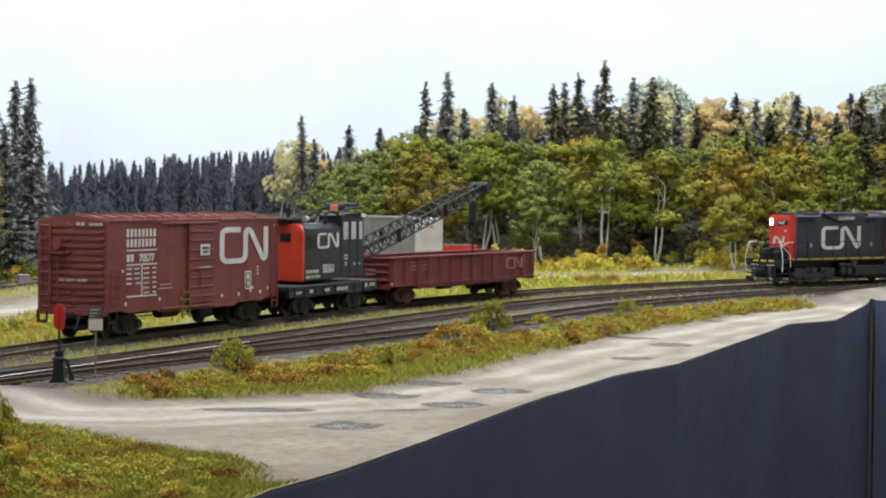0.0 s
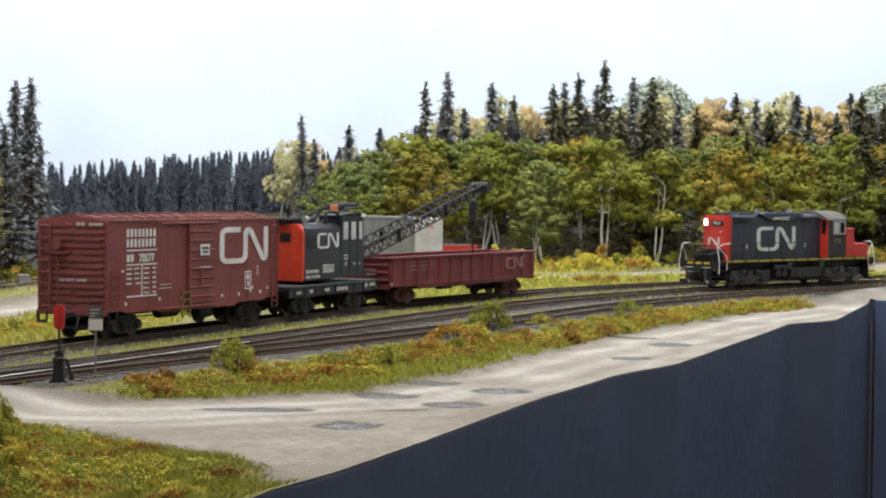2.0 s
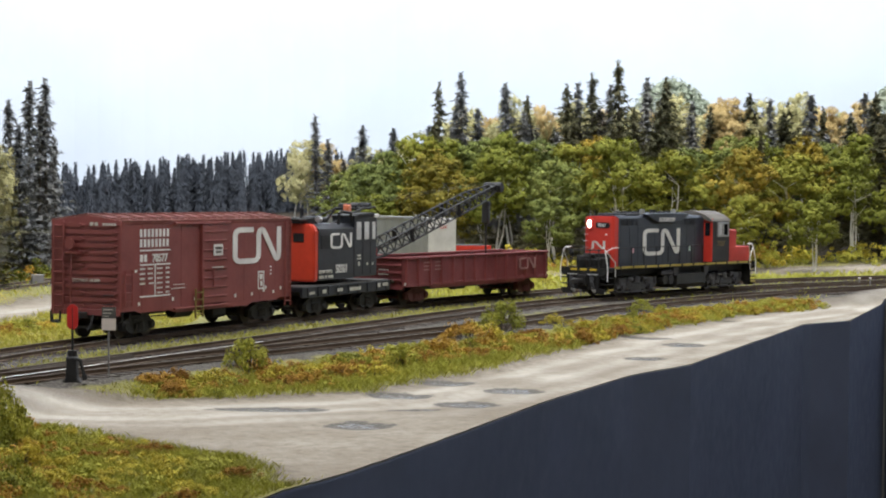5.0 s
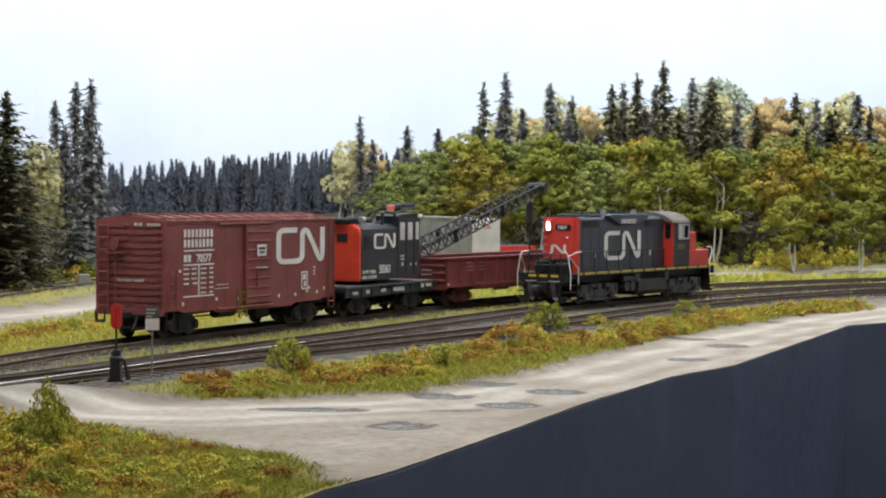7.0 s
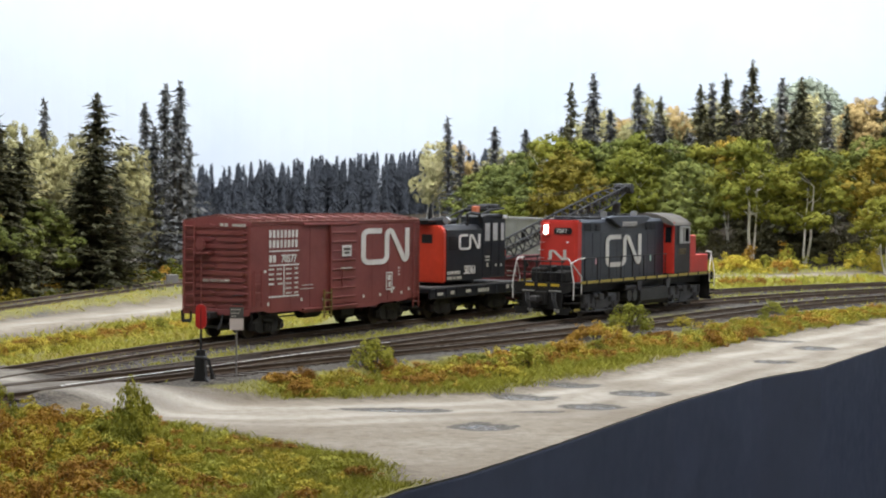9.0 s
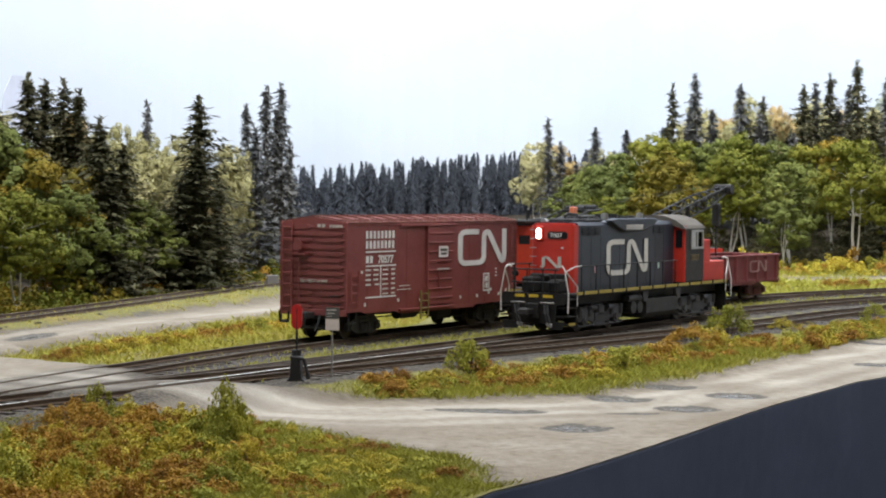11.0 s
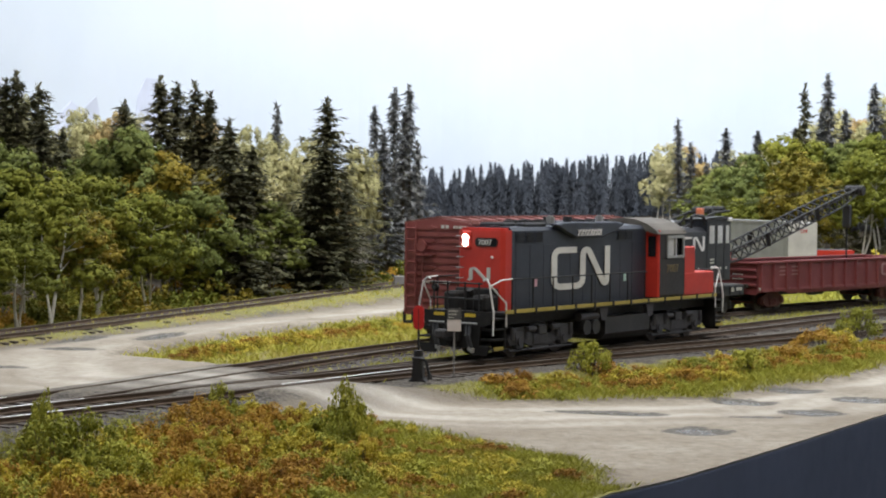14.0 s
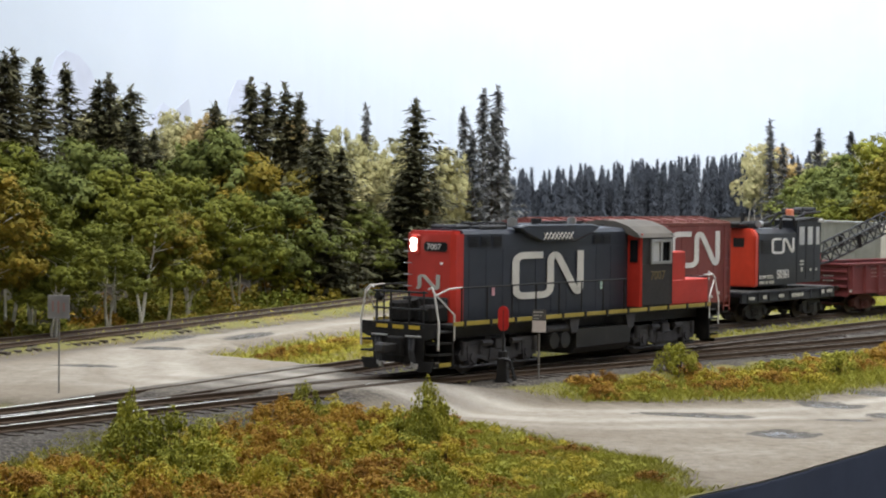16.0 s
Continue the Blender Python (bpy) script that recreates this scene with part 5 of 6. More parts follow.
TIES = [tie_mesh(2.6, i) for i in range(4)]
LONG_TIES = [tie_mesh(3.6, i + 9) for i in range(2)]
LABELS = {"main": "main track with glint-bright rails on dark wooden ties", "siding": "weed-grown siding with dull rails on wooden ties",
          "spur": "diverging track with worn rails on wooden ties", "back": "rusty back track beside the woods"}


def build_track(kind):
    pts = TRACKS[kind]
    tr = thing("track_" + kind, at(0, 0), LABELS[kind], "railway track", kind="structure")
    dz = {"main": 0.0, "siding": -0.006, "spur": -0.004, "back": 0.0}[kind]
    for s in (-1, 1):
        bm = bmesh.new()
        o = s * 0.755
        sweep(bm, pts, o, [(-0.075, -0.165 + dz), (0.075, -0.165 + dz), (0.075, -0.135 + dz), (0.02, -0.115 + dz), (0.02, -0.05 + dz), (0.037, -0.04 + dz), (0.037, -0.006 + dz), (-0.037, -0.006 + dz), (-0.037, -0.04 + dz), (-0.02, -0.05 + dz), (-0.02, -0.115 + dz), (-0.075, -0.135 + dz)])
        part("rail", bm, M["rust_rail"], tr, "rust-brown steel rail")
        # stretches of rail head coloured bright to imitate glints, the rest is dull
        glints = {"main": ((14, 30), (40, 76)) if s > 0 else ((14, 28),), "siding": ((10, 26),)}.get(kind, ())
        marks = [0] + [k for pair in glints for k in pair] + [len(pts) - 1]
        for a, b in zip(marks, marks[1:]):
            bm = bmesh.new()
            sweep(bm, pts[a:b + 1], o, [(-0.034, -0.005 + dz), (-0.026, 0.004 + dz), (0.026, 0.004 + dz), (0.034, -0.005 + dz)])
            part("rail_head", bm, M["glint_rail" if (a, b) in glints else "dull_rail"], tr, "worn running surface")
    r = random.Random(len(kind))
    step = 0.58
    walked, due = 0.0, 0.0
    for i, (p, q) in enumerate(zip(pts, pts[1:])):
        d = Vector((q[0] - p[0], q[1] - p[1]))
        while due <= walked + d.length:
            f = (due - walked) / d.length
            x, y = p[0] + d.x * f, p[1] + d.y * f
            due += step
            if kind == "spur" and i < 46:
                continue
            if kind == "siding" and i < 22:
                continue
            a = math.degrees(math.atan2(d.y, d.x)) - 90 + r.uniform(-1, 1)
            wide = kind == "main" and 50 < i < 74
            me = r.choice(LONG_TIES) if wide else r.choice(TIES)
            ob = new("tie", me)
            ob.parent = tr
            sh = 0.5 if wide else 0.0
            c = d.normalized()
            ob.matrix_basis = at(x + c.y * sh, y - c.x * sh, dz * 2 + r.uniform(-0.01, 0.01) - (0.075 if kind == "back" else 0), a)
        walked += d.length
    if kind == "main":
        # moving point rails and guard rails of the turnout
        for s in (1, -1):
            bm = bmesh.new()
            seg = [on_main(k * 0.5, 0.55 if s > 0 else -0.42)[:2] for k in range(2, 16)]
            sweep(bm, seg, 0.0, [(-0.05, -0.16), (0.05, -0.16), (0.035, -0.01), (-0.035, -0.01)])
            part("point_rail", bm, M["dull_rail"], tr, "worn point rail of the turnout")


for kind in TRACKS:
    build_track(kind)


# ---- lineside things ----
def build_switch_stand():
    st = thing("switch_stand", at(-11.15, 53.0, -0.45), "black cast switch stand with red oval target", "switch stand")
    bm = bmesh.new()
    box(bm, -0.75, 0.55, -0.35, -0.1, -0.08, 0.1, 0.02)
    box(bm, -0.75, 0.55, 0.1, 0.35, -0.08, 0.1, 0.02)
    part("head_block", bm, M["tie"], st, "dark wooden head blocks")
    bm = bmesh.new()
    prism(bm, [(-0.36, 0.08), (0.36, 0.08), (0.30, 0.22), (0.17, 0.34), (0.14, 0.80), (0.17, 0.98), (-0.17, 0.98), (-0.14, 0.80), (-0.17, 0.34), (-0.30, 0.22)], "y", -0.2, 0.2)
    bmesh.ops.bevel(bm, geom=bm.edges[:], offset=0.03, segments=1, affect="EDGES")
    rod(bm, (0, 0, 0.98), (0, 0, 1.16), 0.14, 10)
    part("base", bm, M["black"], st)
    bm = bmesh.new()
    pipe(bm, [(0.05, -0.22, 0.95), (0.28, -0.26, 0.9), (0.40, -0.26, 0.45)], 0.05, 8)
    rod(bm, (0.40, -0.26, 0.48), (0.42, -0.26, 0.32), 0.075, 8)
    part("lever", bm, M["black"], st)
    bm = bmesh.new()
    rod(bm, (0, 0, 1.1), (0, 0, 2.4), 0.035, 8)
    part("mast", bm, M["black"], st)
    bm = bmesh.new()
    out = []
    for i in range(24):
        a = i * 6.2832 / 24
        out.append((0.165 * math.cos(a), 2.14 + 0.18 * math.sin(a) + (0.19 if math.sin(a) > 0 else -0.19)))
    prism(bm, out, "y", -0.03, 0.01)
    part("target", bm, M["red"], st, "red oval target")
    bm = bmesh.new()
    rod(bm, (-0.6, 0, 0.02), (-2.0, 0, 0.06), 0.04, 6)
    part("throw_rod", bm, M["rust_rail"], st)


def build_post_sign():
    sg = thing("track_sign", at(-10.36, 54.42, -0.62, 8), "small weathered black and white sign on thin post", "sign")
    bm = bmesh.new()
    rod(bm, (0, 0, -0.1), (0, 0, 2.5), 0.03, 8)
    part("post", bm, M["post_grey"], sg)
    part("plate", boxm(-0.21, 0.21, -0.06, -0.045, 1.82, 2.52, bev=0.006), M["sign_white"], sg, "off-white lower plate")
    part("upper_plate", boxm(-0.21, 0.21, -0.068, -0.062, 2.18, 2.52), M["sign_dark"], sg, "dark upper half")
    bars("writing", sg, at(-0.21, -0.069, 2.18, 0, 90), word_bars(5, 0.04, 0.24, 0.3, 0.04) + word_bars(4, 0.04, 0.14, 0.26, 0.035) + word_bars(3, 0.04, 0.05, 0.18, 0.03), M["cream"], 0.004)
    sg = thing("back_sign", at(-22.5, 46.7, -0.7, 16), "grey square sign on a thin metal post", "sign")
    bm = bmesh.new()
    rod(bm, (0, 0, -0.1), (0, 0, 3.1), 0.024, 8)
    part("post", bm, M["post_grey"], sg)
    part("plate", boxm(-0.31, 0.31, -0.05, -0.03, 2.48, 3.14, bev=0.01), M["sign_grey"], sg, "scuffed grey plate")
    bars("writing", sg, at(-0.31, -0.051, 2.48, 0, 90), [(0.12, 0.17, 0.2, 0.5), (0.27, 0.33, 0.15, 0.5), (0.42, 0.48, 0.2, 0.45)], M["faded"], 0.004)


def build_trailer():
    a = math.degrees(math.atan2(14, -7.1))
    tl = thing("grey_trailer", at(-1.75, 112, -0.6, a), "long grey weathered freight trailer beside the siding", "trailer")
    part("body", boxm(0, 15.8, -2.0, 0, 1.1, 4.5, bev=0.05), M["concrete"], tl)
    part("end_door", boxm(-0.06, -0.005, -1.95, -0.05, 1.15, 4.45, bev=0.02), M["plate"], tl, "end doors, coloured paler as the trailer's lit face")
    bm = bmesh.new()
    for i in range(6):
        box(bm, 0.4 + i * 2.9, 0.44 + i * 2.9, 0.0, 0.02, 1.15, 4.42)
    box(bm, 0, 15.8, 0, 0.06, 4.38, 4.52)
    part("side_rib", bm, M["concrete"], tl)
    ribbon_sign("emblem", tl, at(-0.065, -0.85, 3.85, -90, 90), 0.42, 0.2, M["red"])
    bm = bmesh.new()
    for x in (2.2, 3.5):
        for y in (-1.8, -0.2):
            rod(bm, (x, y - 0.15, 0.5), (x, y + 0.15, 0.5), 0.5, 16)
    part("wheel", bm, M["black"], tl)
    part("underframe", boxm(0.3, 15, -1.5, -0.5, 0.7, 1.1), M["black"], tl)
    part("landing_leg", boxm(12.6, 12.9, -1.6, -0.4, 0.0, 0.8), M["black"], tl)


def build_red_truck():
    tk = thing("red_dump_trailer", at(0.4, 118, -0.55, 20), "small red open utility trailer with dark load", "utility trailer")
    bm = bmesh.new()
    prism(bm, [(-1.6, 2.62), (1.7, 2.62), (1.45, 1.2), (-1.45, 1.2)], "y", -0.9, 0.9)
    part("box", bm, M["loco_red"], tk)
    part("load", boxm(-1.4, 1.5, -0.75, 0.75, 2.5, 2.68, bev=0.08), M["truck_grey"], tk, "dark heaped load")
    bm = bmesh.new()
    for x in (-0.8, 0.8):
        for y in (-0.85, 0.85):
            rod(bm, (x, y - 0.12, 0.45), (x, y + 0.12, 0.45), 0.45, 16)
    part("wheel", bm, M["black"], tk)
    part("chassis", boxm(-1.5, 2.2, -0.5, 0.5, 0.6, 1.2), M["black"], tk)


def build_small_posts():
    bx = thing("relay_box", at(-24.68, 107.3, -0.55, 20), "small grey lineside equipment box on a short leg", "equipment box")
    part("case", boxm(-0.35, 0.35, -0.25, 0.25, 0.35, 0.95, bev=0.03), M["post_grey"], bx)
    part("leg", boxm(-0.08, 0.08, -0.08, 0.08, -0.2, 0.36), M["black"], bx)
    for x, y in ((25.79, 116.34), (26.51, 116.48)):
        ps = thing("marker_post", at(x, y, -0.5), "thin pale marker post beside the track", "marker post", "marker posts")
        bm = bmesh.new()
        rod(bm, (0, 0, -0.1), (0, 0, 0.75), 0.05, 8)
        part("post", bm, M["post_grey"], ps)
        part("cap", boxm(-0.07, 0.07, -0.07, 0.07, 0.74, 0.82, bev=0.01), M["sign_white"], ps)


build_small_posts()
build_switch_stand()
build_post_sign()
build_trailer()
build_red_truck()


# ---- plants ----
LEAF = {
    "broad": leaf_material("broad_leaf_green", [(0.066, 0.078, 0.010), (0.12, 0.135, 0.015), (0.18, 0.186, 0.022), (0.275, 0.24, 0.03)]),
    "golden": leaf_material("turning_leaf", [(0.09, 0.082, 0.011), (0.17, 0.142, 0.016), (0.26, 0.19, 0.022), (0.34, 0.205, 0.026)]),
    "blue": leaf_material("bluish_leaf", [(0.062, 0.08, 0.022), (0.108, 0.132, 0.032), (0.16, 0.182, 0.042), (0.22, 0.225, 0.046)]),
    "spruce": leaf_material("spruce_needles", [(0.040, 0.040, 0.022), (0.066, 0.066, 0.034), (0.098, 0.092, 0.046), (0.13, 0.112, 0.056)]),
    # Far spruces: distance haze is mixed into the needle colour, greyer than near ones.
    "far": leaf_material("hazed_far_spruce", [(0.105, 0.11, 0.12), (0.14, 0.145, 0.15), (0.185, 0.185, 0.18), (0.235, 0.23, 0.21)]),
    # Distant band: the blue of distance is put into its needle colour.
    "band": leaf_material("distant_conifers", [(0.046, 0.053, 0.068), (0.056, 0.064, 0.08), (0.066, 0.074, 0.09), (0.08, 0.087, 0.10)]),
    "pale": leaf_material("pale_birch_leaf", [(0.30, 0.29, 0.14), (0.40, 0.38, 0.18), (0.50, 0.46, 0.23), (0.56, 0.50, 0.29)]),
    "amber": leaf_material("amber_leaf", [(0.36, 0.27, 0.11), (0.48, 0.35, 0.15), (0.55, 0.42, 0.20)]),
    # Far hill: haze is put into the leaf colour, so it stays pale.
    "hill": leaf_material("haze_paled_hill_leaf", [(0.24, 0.28, 0.225), (0.32, 0.36, 0.275), (0.40, 0.43, 0.33), (0.48, 0.495, 0.40)]),
    "slope": leaf_material("brown_far_slope", [(0.10, 0.098, 0.098), (0.14, 0.13, 0.125), (0.18, 0.17, 0.155), (0.23, 0.22, 0.19)]),
    "rust": leaf_material("rusty_undergrowth", [(0.14, 0.068, 0.014), (0.29, 0.145, 0.024), (0.43, 0.25, 0.038), (0.55, 0.40, 0.066)]),
    "shrub": leaf_material("shrub_green", [(0.13, 0.145, 0.024), (0.26, 0.275, 0.04), (0.40, 0.39, 0.058), (0.52, 0.47, 0.075)]),
    "olive": leaf_material("olive_undergrowth", [(0.22, 0.175, 0.024), (0.41, 0.34, 0.04), (0.56, 0.47, 0.06), (0.62, 0.43, 0.065)]),
    "grass": leaf_material("static_grass", [(0.25, 0.22, 0.05), (0.37, 0.375, 0.066), (0.49, 0.47, 0.085), (0.54, 0.42, 0.12)], 0.85),
}


def flakes(rng, centres, radii, per, size, squash=0.75, up=0.5, ways=None, fuzz=0.55):
    """Many small leaf-like quads gathered in clumps: vertices and faces. ways: for each clump, where its leaves turn."""
    n = len(centres) * per
    c = np.repeat(np.asarray(centres), per, 0)
    r = np.repeat(np.asarray(radii), per)
    d = rng.normal(size=(n, 3))
    d /= np.linalg.norm(d, axis=1)[:, None]
    p = c + d * (r * rng.uniform(0.55, 1.0, n) ** 0.6)[:, None] * np.array([1, 1, squash])
    nrm = d + rng.normal(scale=fuzz, size=(n, 3)) + np.array([0, 0, up])
    if ways is not None:
        nrm = nrm + np.repeat(np.asarray(ways), per, 0)
    nrm /= np.linalg.norm(nrm, axis=1)[:, None]
    a = np.cross(nrm, rng.normal(size=(n, 3)))
    a /= np.linalg.norm(a, axis=1)[:, None]
    b = np.cross(nrm, a)
    s = size * rng.uniform(0.6, 1.35, n)[:, None]
    v = np.stack([p - a * s, p - b * s * 0.55 + nrm * s * 0.15, p + a * s, p + b * s * 0.55 + nrm * s * 0.15], 1).reshape(-1, 3)
    return v, n


def quad_mesh(name, v, n, material):
    me = bpy.data.meshes.new(name)
    me.vertices.add(len(v))
    me.vertices.foreach_set("co", (v * U).astype(np.float32).ravel())
    me.loops.add(4 * n)
    me.loops.foreach_set("vertex_index", np.arange(4 * n, dtype=np.int32))
    me.polygons.add(n)
    me.polygons.foreach_set("loop_start", np.arange(0, 4 * n, 4, dtype=np.int32))
    me.update(calc_edges=True)
    me.materials.append(material)
    return me


def broad_tree(seed, leaf, bark):
    """A tree one metre high in scale units of its own (scaled when planted): stems, limbs and a clumpy crown."""
    rng = np.random.RandomState(seed)
    r = random.Random(seed)
    H = 8.0
    tree = new("broadleaf_tree")
    tree.empty_display_size = 0.01
    bm = bmesh.new()
    tips = []
    for k in range(r.choice((2, 2, 3))):
        a = r.uniform(0, 6.28)
        p = Vector((r.uniform(-0.2, 0.2), r.uniform(-0.2, 0.2), -0.3))
        lean = Vector((math.cos(a), math.sin(a), 0)) * r.uniform(0.04, 0.19)
        rad = r.uniform(0.075, 0.11)
        for j in range(5):
            q = p + Vector((0, 0, H * 0.14)) + lean * H * 0.14 + Vector((r.uniform(-0.15, 0.15), r.uniform(-0.15, 0.15), 0))
            rod(bm, p, q, rad, 6, rad * 0.8)
            if j > 1:
                for _ in range(2):
                    b = r.uniform(0, 6.28)
                    e = q + Vector((math.cos(b), math.sin(b), r.uniform(0.3, 0.8))) * r.uniform(0.7, 1.4)
                    rod(bm, q, e, rad * 0.5, 5, rad * 0.2)
                    tips.append(e)
            p, rad = q, rad * 0.78
    part("trunk", bm, bark, tree, "pale forked trunk")
    # the crown: a dozen billowing lobes, each of many small tufts, round a dense heart
    lobes, cs, rs, ways = [], [], [], []
    count = r.choice((9, 10, 11))
    for i in range(count):
        f = (i + r.uniform(0.1, 0.9)) / count
        z = H * (0.33 + 0.56 * f)
        w = 2.25 * math.sin(math.pi * (0.30 + 0.62 * f)) ** 0.7
        a = i * 2.4 + r.uniform(-0.5, 0.5)
        d = w * r.uniform(0.55, 1.0) if i < count - 1 else 0.2
        lobes.append((Vector((d * math.cos(a), d * math.sin(a), z)), r.uniform(0.9, 1.35)))
    for c, rad in lobes:
        for k in range(27):
            g = Vector((r.gauss(0, 1), r.gauss(0, 1), r.gauss(0.6, 0.75))).normalized()
            p = c + Vector((g.x, g.y, g.z * 0.9)) * rad * r.uniform(0.7, 1.05)
            cs.append(tuple(p))
            rs.append(r.uniform(0.18, 0.36))
            ways.append(tuple(g * 1.1))
    v, n = flakes(rng, cs, rs, 38, 0.094, 0.8, 0.25, ways, 0.4)
    heart = [tuple(c * 0.92 + Vector((0, 0, H * 0.045))) for c, rad in lobes]
    v2, n2 = flakes(rng, heart, [rad * 0.62 for c, rad in lobes], 46, 0.20, 0.75, 0.5)
    ob = new("crown", quad_mesh("crown", np.concatenate([v, v2]), n + n2, leaf))
    ob.parent = tree
    return tree


def spruce_tree(seed, leaf, slim=1.0, gaunt=0.0):
    """A conifer 12 m high: ragged drooping boughs of fine twigs; a gaunt one shows gaps and a bare leader."""
    rng = np.random.RandomState(seed)
    r = random.Random(seed)
    H = 12.0
    tree = new("spruce_tree")
    tree.empty_display_size = 0.01
    bm = bmesh.new()
    rod(bm, (0, 0, -0.4), (0, 0, H * 0.99), 0.15, 7, 0.018)
    part("trunk", bm, M["bark"], tree, "straight dark trunk")
    vs, ways = [], []
    z = H * 0.06
    lean = r.uniform(0, 6.28)
    while z < H * (0.97 - 0.04 * gaunt):
        f = 1 - z / H
        reach = (0.10 + 2.55 * f ** 0.85) * slim * r.uniform(0.55, 1.1)
        if r.random() < 0.30 * gaunt:
            reach *= 0.45
        for k in range(5 if f < 0.15 else 8 if f < 0.5 else 9):
            a = r.uniform(0, 6.28)
            ln = reach * (r.uniform(0.45, 1.05) if r.random() < 0.85 else r.uniform(1.15, 1.5)) * (1 + 0.18 * math.cos(a - lean))
            m = max(2, int(ln / 0.17))
            t = (np.arange(m) + 0.6) / m
            droop = r.uniform(0.18, 0.5)
            c = np.stack([math.cos(a) * ln * t, math.sin(a) * ln * t, z + 0.22 * t - droop * ln * t * t + 0.16 * ln * t ** 4], 1)
            vs.append(c + rng.normal(scale=0.03, size=c.shape))
            ways.append(np.stack([np.full(m, math.cos(a)), np.full(m, math.sin(a)), 0.15 - 0.7 * t], 1))
        z += (0.13 + 0.17 * f) * (1 + 0.5 * gaunt)
    vs.append(np.stack([np.zeros(12), np.zeros(12), np.linspace(0.91, 0.995, 12) * H], 1))
    ways.append(np.stack([np.cos(np.arange(12) * 2.0) * 0.5, np.sin(np.arange(12) * 2.0) * 0.5, np.full(12, 1.2)], 1))
    # twigs: fine narrow blades to both sides of each bough, three to a place
    c, d = np.repeat(np.concatenate(vs), 3, 0), np.repeat(np.concatenate(ways), 3, 0)
    n = len(c)
    c = c + rng.normal(scale=0.05, size=c.shape)
    d = d + rng.normal(scale=0.55, size=d.shape) - np.array([0, 0, 0.12])
    d /= np.linalg.norm(d, axis=1)[:, None]
    b = np.cross(d, rng.normal(scale=0.45, size=(n, 3)) + np.array([0, 0, 1.0]))
    b /= np.linalg.norm(b, axis=1)[:, None]
    s = rng.uniform(0.6, 1.35, n)[:, None]
    v = np.stack([c - d * 0.13 * s, c + b * 0.05 * s, c + d * 0.25 * s, c - b * 0.05 * s], 1).reshape(-1, 3)
    ob = new("crown", quad_mesh("crown", v, n, leaf))
    ob.parent = tree
    return tree


def shrub(seed, leaf, spread=1.0, tall=0.7):
    """A low twiggy bush of the given half-width and height."""
    rng = np.random.RandomState(seed)
    r = random.Random(seed)
    ob = new("bush")
    ob.empty_display_size = 0.01
    bm = bmesh.new()
    cs, rs = [], []
    for i in range(30):
        a, d = r.uniform(0, 6.28), spread * r.uniform(0, 1) ** 0.6
        z = tall * (1 - (d / spread) ** 2 * 0.75) * r.uniform(0.45, 1.0)
        cs.append((d * math.cos(a), d * math.sin(a), z))
        rs.append(r.uniform(0.10, 0.24) * spread)
        rod(bm, (d * 0.3 * math.cos(a), d * 0.3 * math.sin(a), -0.1), cs[-1], 0.018, 4, 0.008)
    part("stem", bm, M["bark"], ob, "thin dark stems")
    v, n = flakes(rng, cs, rs, 70, 0.040, 0.8, 0.6)
    c = new("foliage", quad_mesh("foliage", v, n, leaf))
    c.parent = ob
    return ob


def plant(proto, x, y, height, own_height, r, sink=0.05, wide=1.0):
    k = height / own_height
    w = k ** 0.6 * wide
    ob = copy_thing(proto, at(x, y, ground_height(x, y) - sink, r.uniform(0, 360), r.uniform(-2, 2), r.uniform(-2, 2)))
    ob.scale = (w, w, k)
    return ob


BROAD_BACK = [(-8.0, 159.8, 7.8), (-6.0, 161.1, 8.9), (-3.2, 158.2, 10.7), (-0.8, 159.4, 10.0), (2.2, 158.8, 9.9), (4.6, 158.6, 10.8), (7.1, 159.0, 9.6), (9.8, 159.6, 9.4), (12.3, 159.8, 9.7), (15.1, 160.4, 8.6), (17.8, 159.9, 8.1), (21.7, 160.9, 8.3), (24.1, 159.0, 9.6), (26.8, 161.8, 9.5), (30.1, 158.3, 9.5), (32.6, 160.9, 8.6), (35.4, 159.9, 9.6), (38.0, 160.5, 8.6), (-9.6, 158.7, 7.2), (19.4, 159.0, 8.9)]
BROAD_FRONT = [(-6.8, 151.4, 8.2), (-1.9, 149.4, 9.4), (3.0, 150.9, 9.7), (8.2, 151.7, 8.5), (13.1, 148.3, 10.7), (17.7, 148.8, 9.7), (23.4, 149.8, 9.5), (27.9, 150.3, 8.9), (32.6, 149.4, 8.9)]
BROAD_LOW = [(-6.4, 142.1, 6.1), (7.5, 146.0, 5.8), (22.9, 143.2, 6.4), (28.1, 142.5, 5.9)]
SPRUCE_RIGHT = [(-13.5, 175.9, 10.7), (-9.1, 173.4, 9.9), (-6.2, 173.4, 9.7), (-1.6, 172.9, 13.9), (0.7, 172.5, 14.8), (2.4, 175.0, 11.2), (5.0, 173.2, 13.6), (6.4, 173.4, 12.4), (10.7, 174.4, 13.3), (12.9, 172.6, 14.4), (17.9, 174.7, 13.7), (20.0, 173.0, 13.8), (24.0, 174.7, 10.8), (31.4, 175.2, 11.1), (34.4, 172.8, 10.7), (-12.2, 173.9, 8.7), (-0.4, 175.1, 11.3), (14.2, 174.1, 13.2), (22.1, 172.6, 11.5), (11.8, 174.6, 13.5), (33.3, 175.0, 9.8), (37.5, 174.4, 10.0)]
SPRUCE_RIGHT_NEAR = [(14.9, 165.2, 15.9), (17.9, 163.6, 9.8), (16.0, 164.9, 11.7), (37.0, 161.9, 12.8), (38.8, 161.9, 12.0), (38.7, 164.5, 10.8), (10.3, 162.9, 11.0), (-2.1, 161.9, 11.1)]
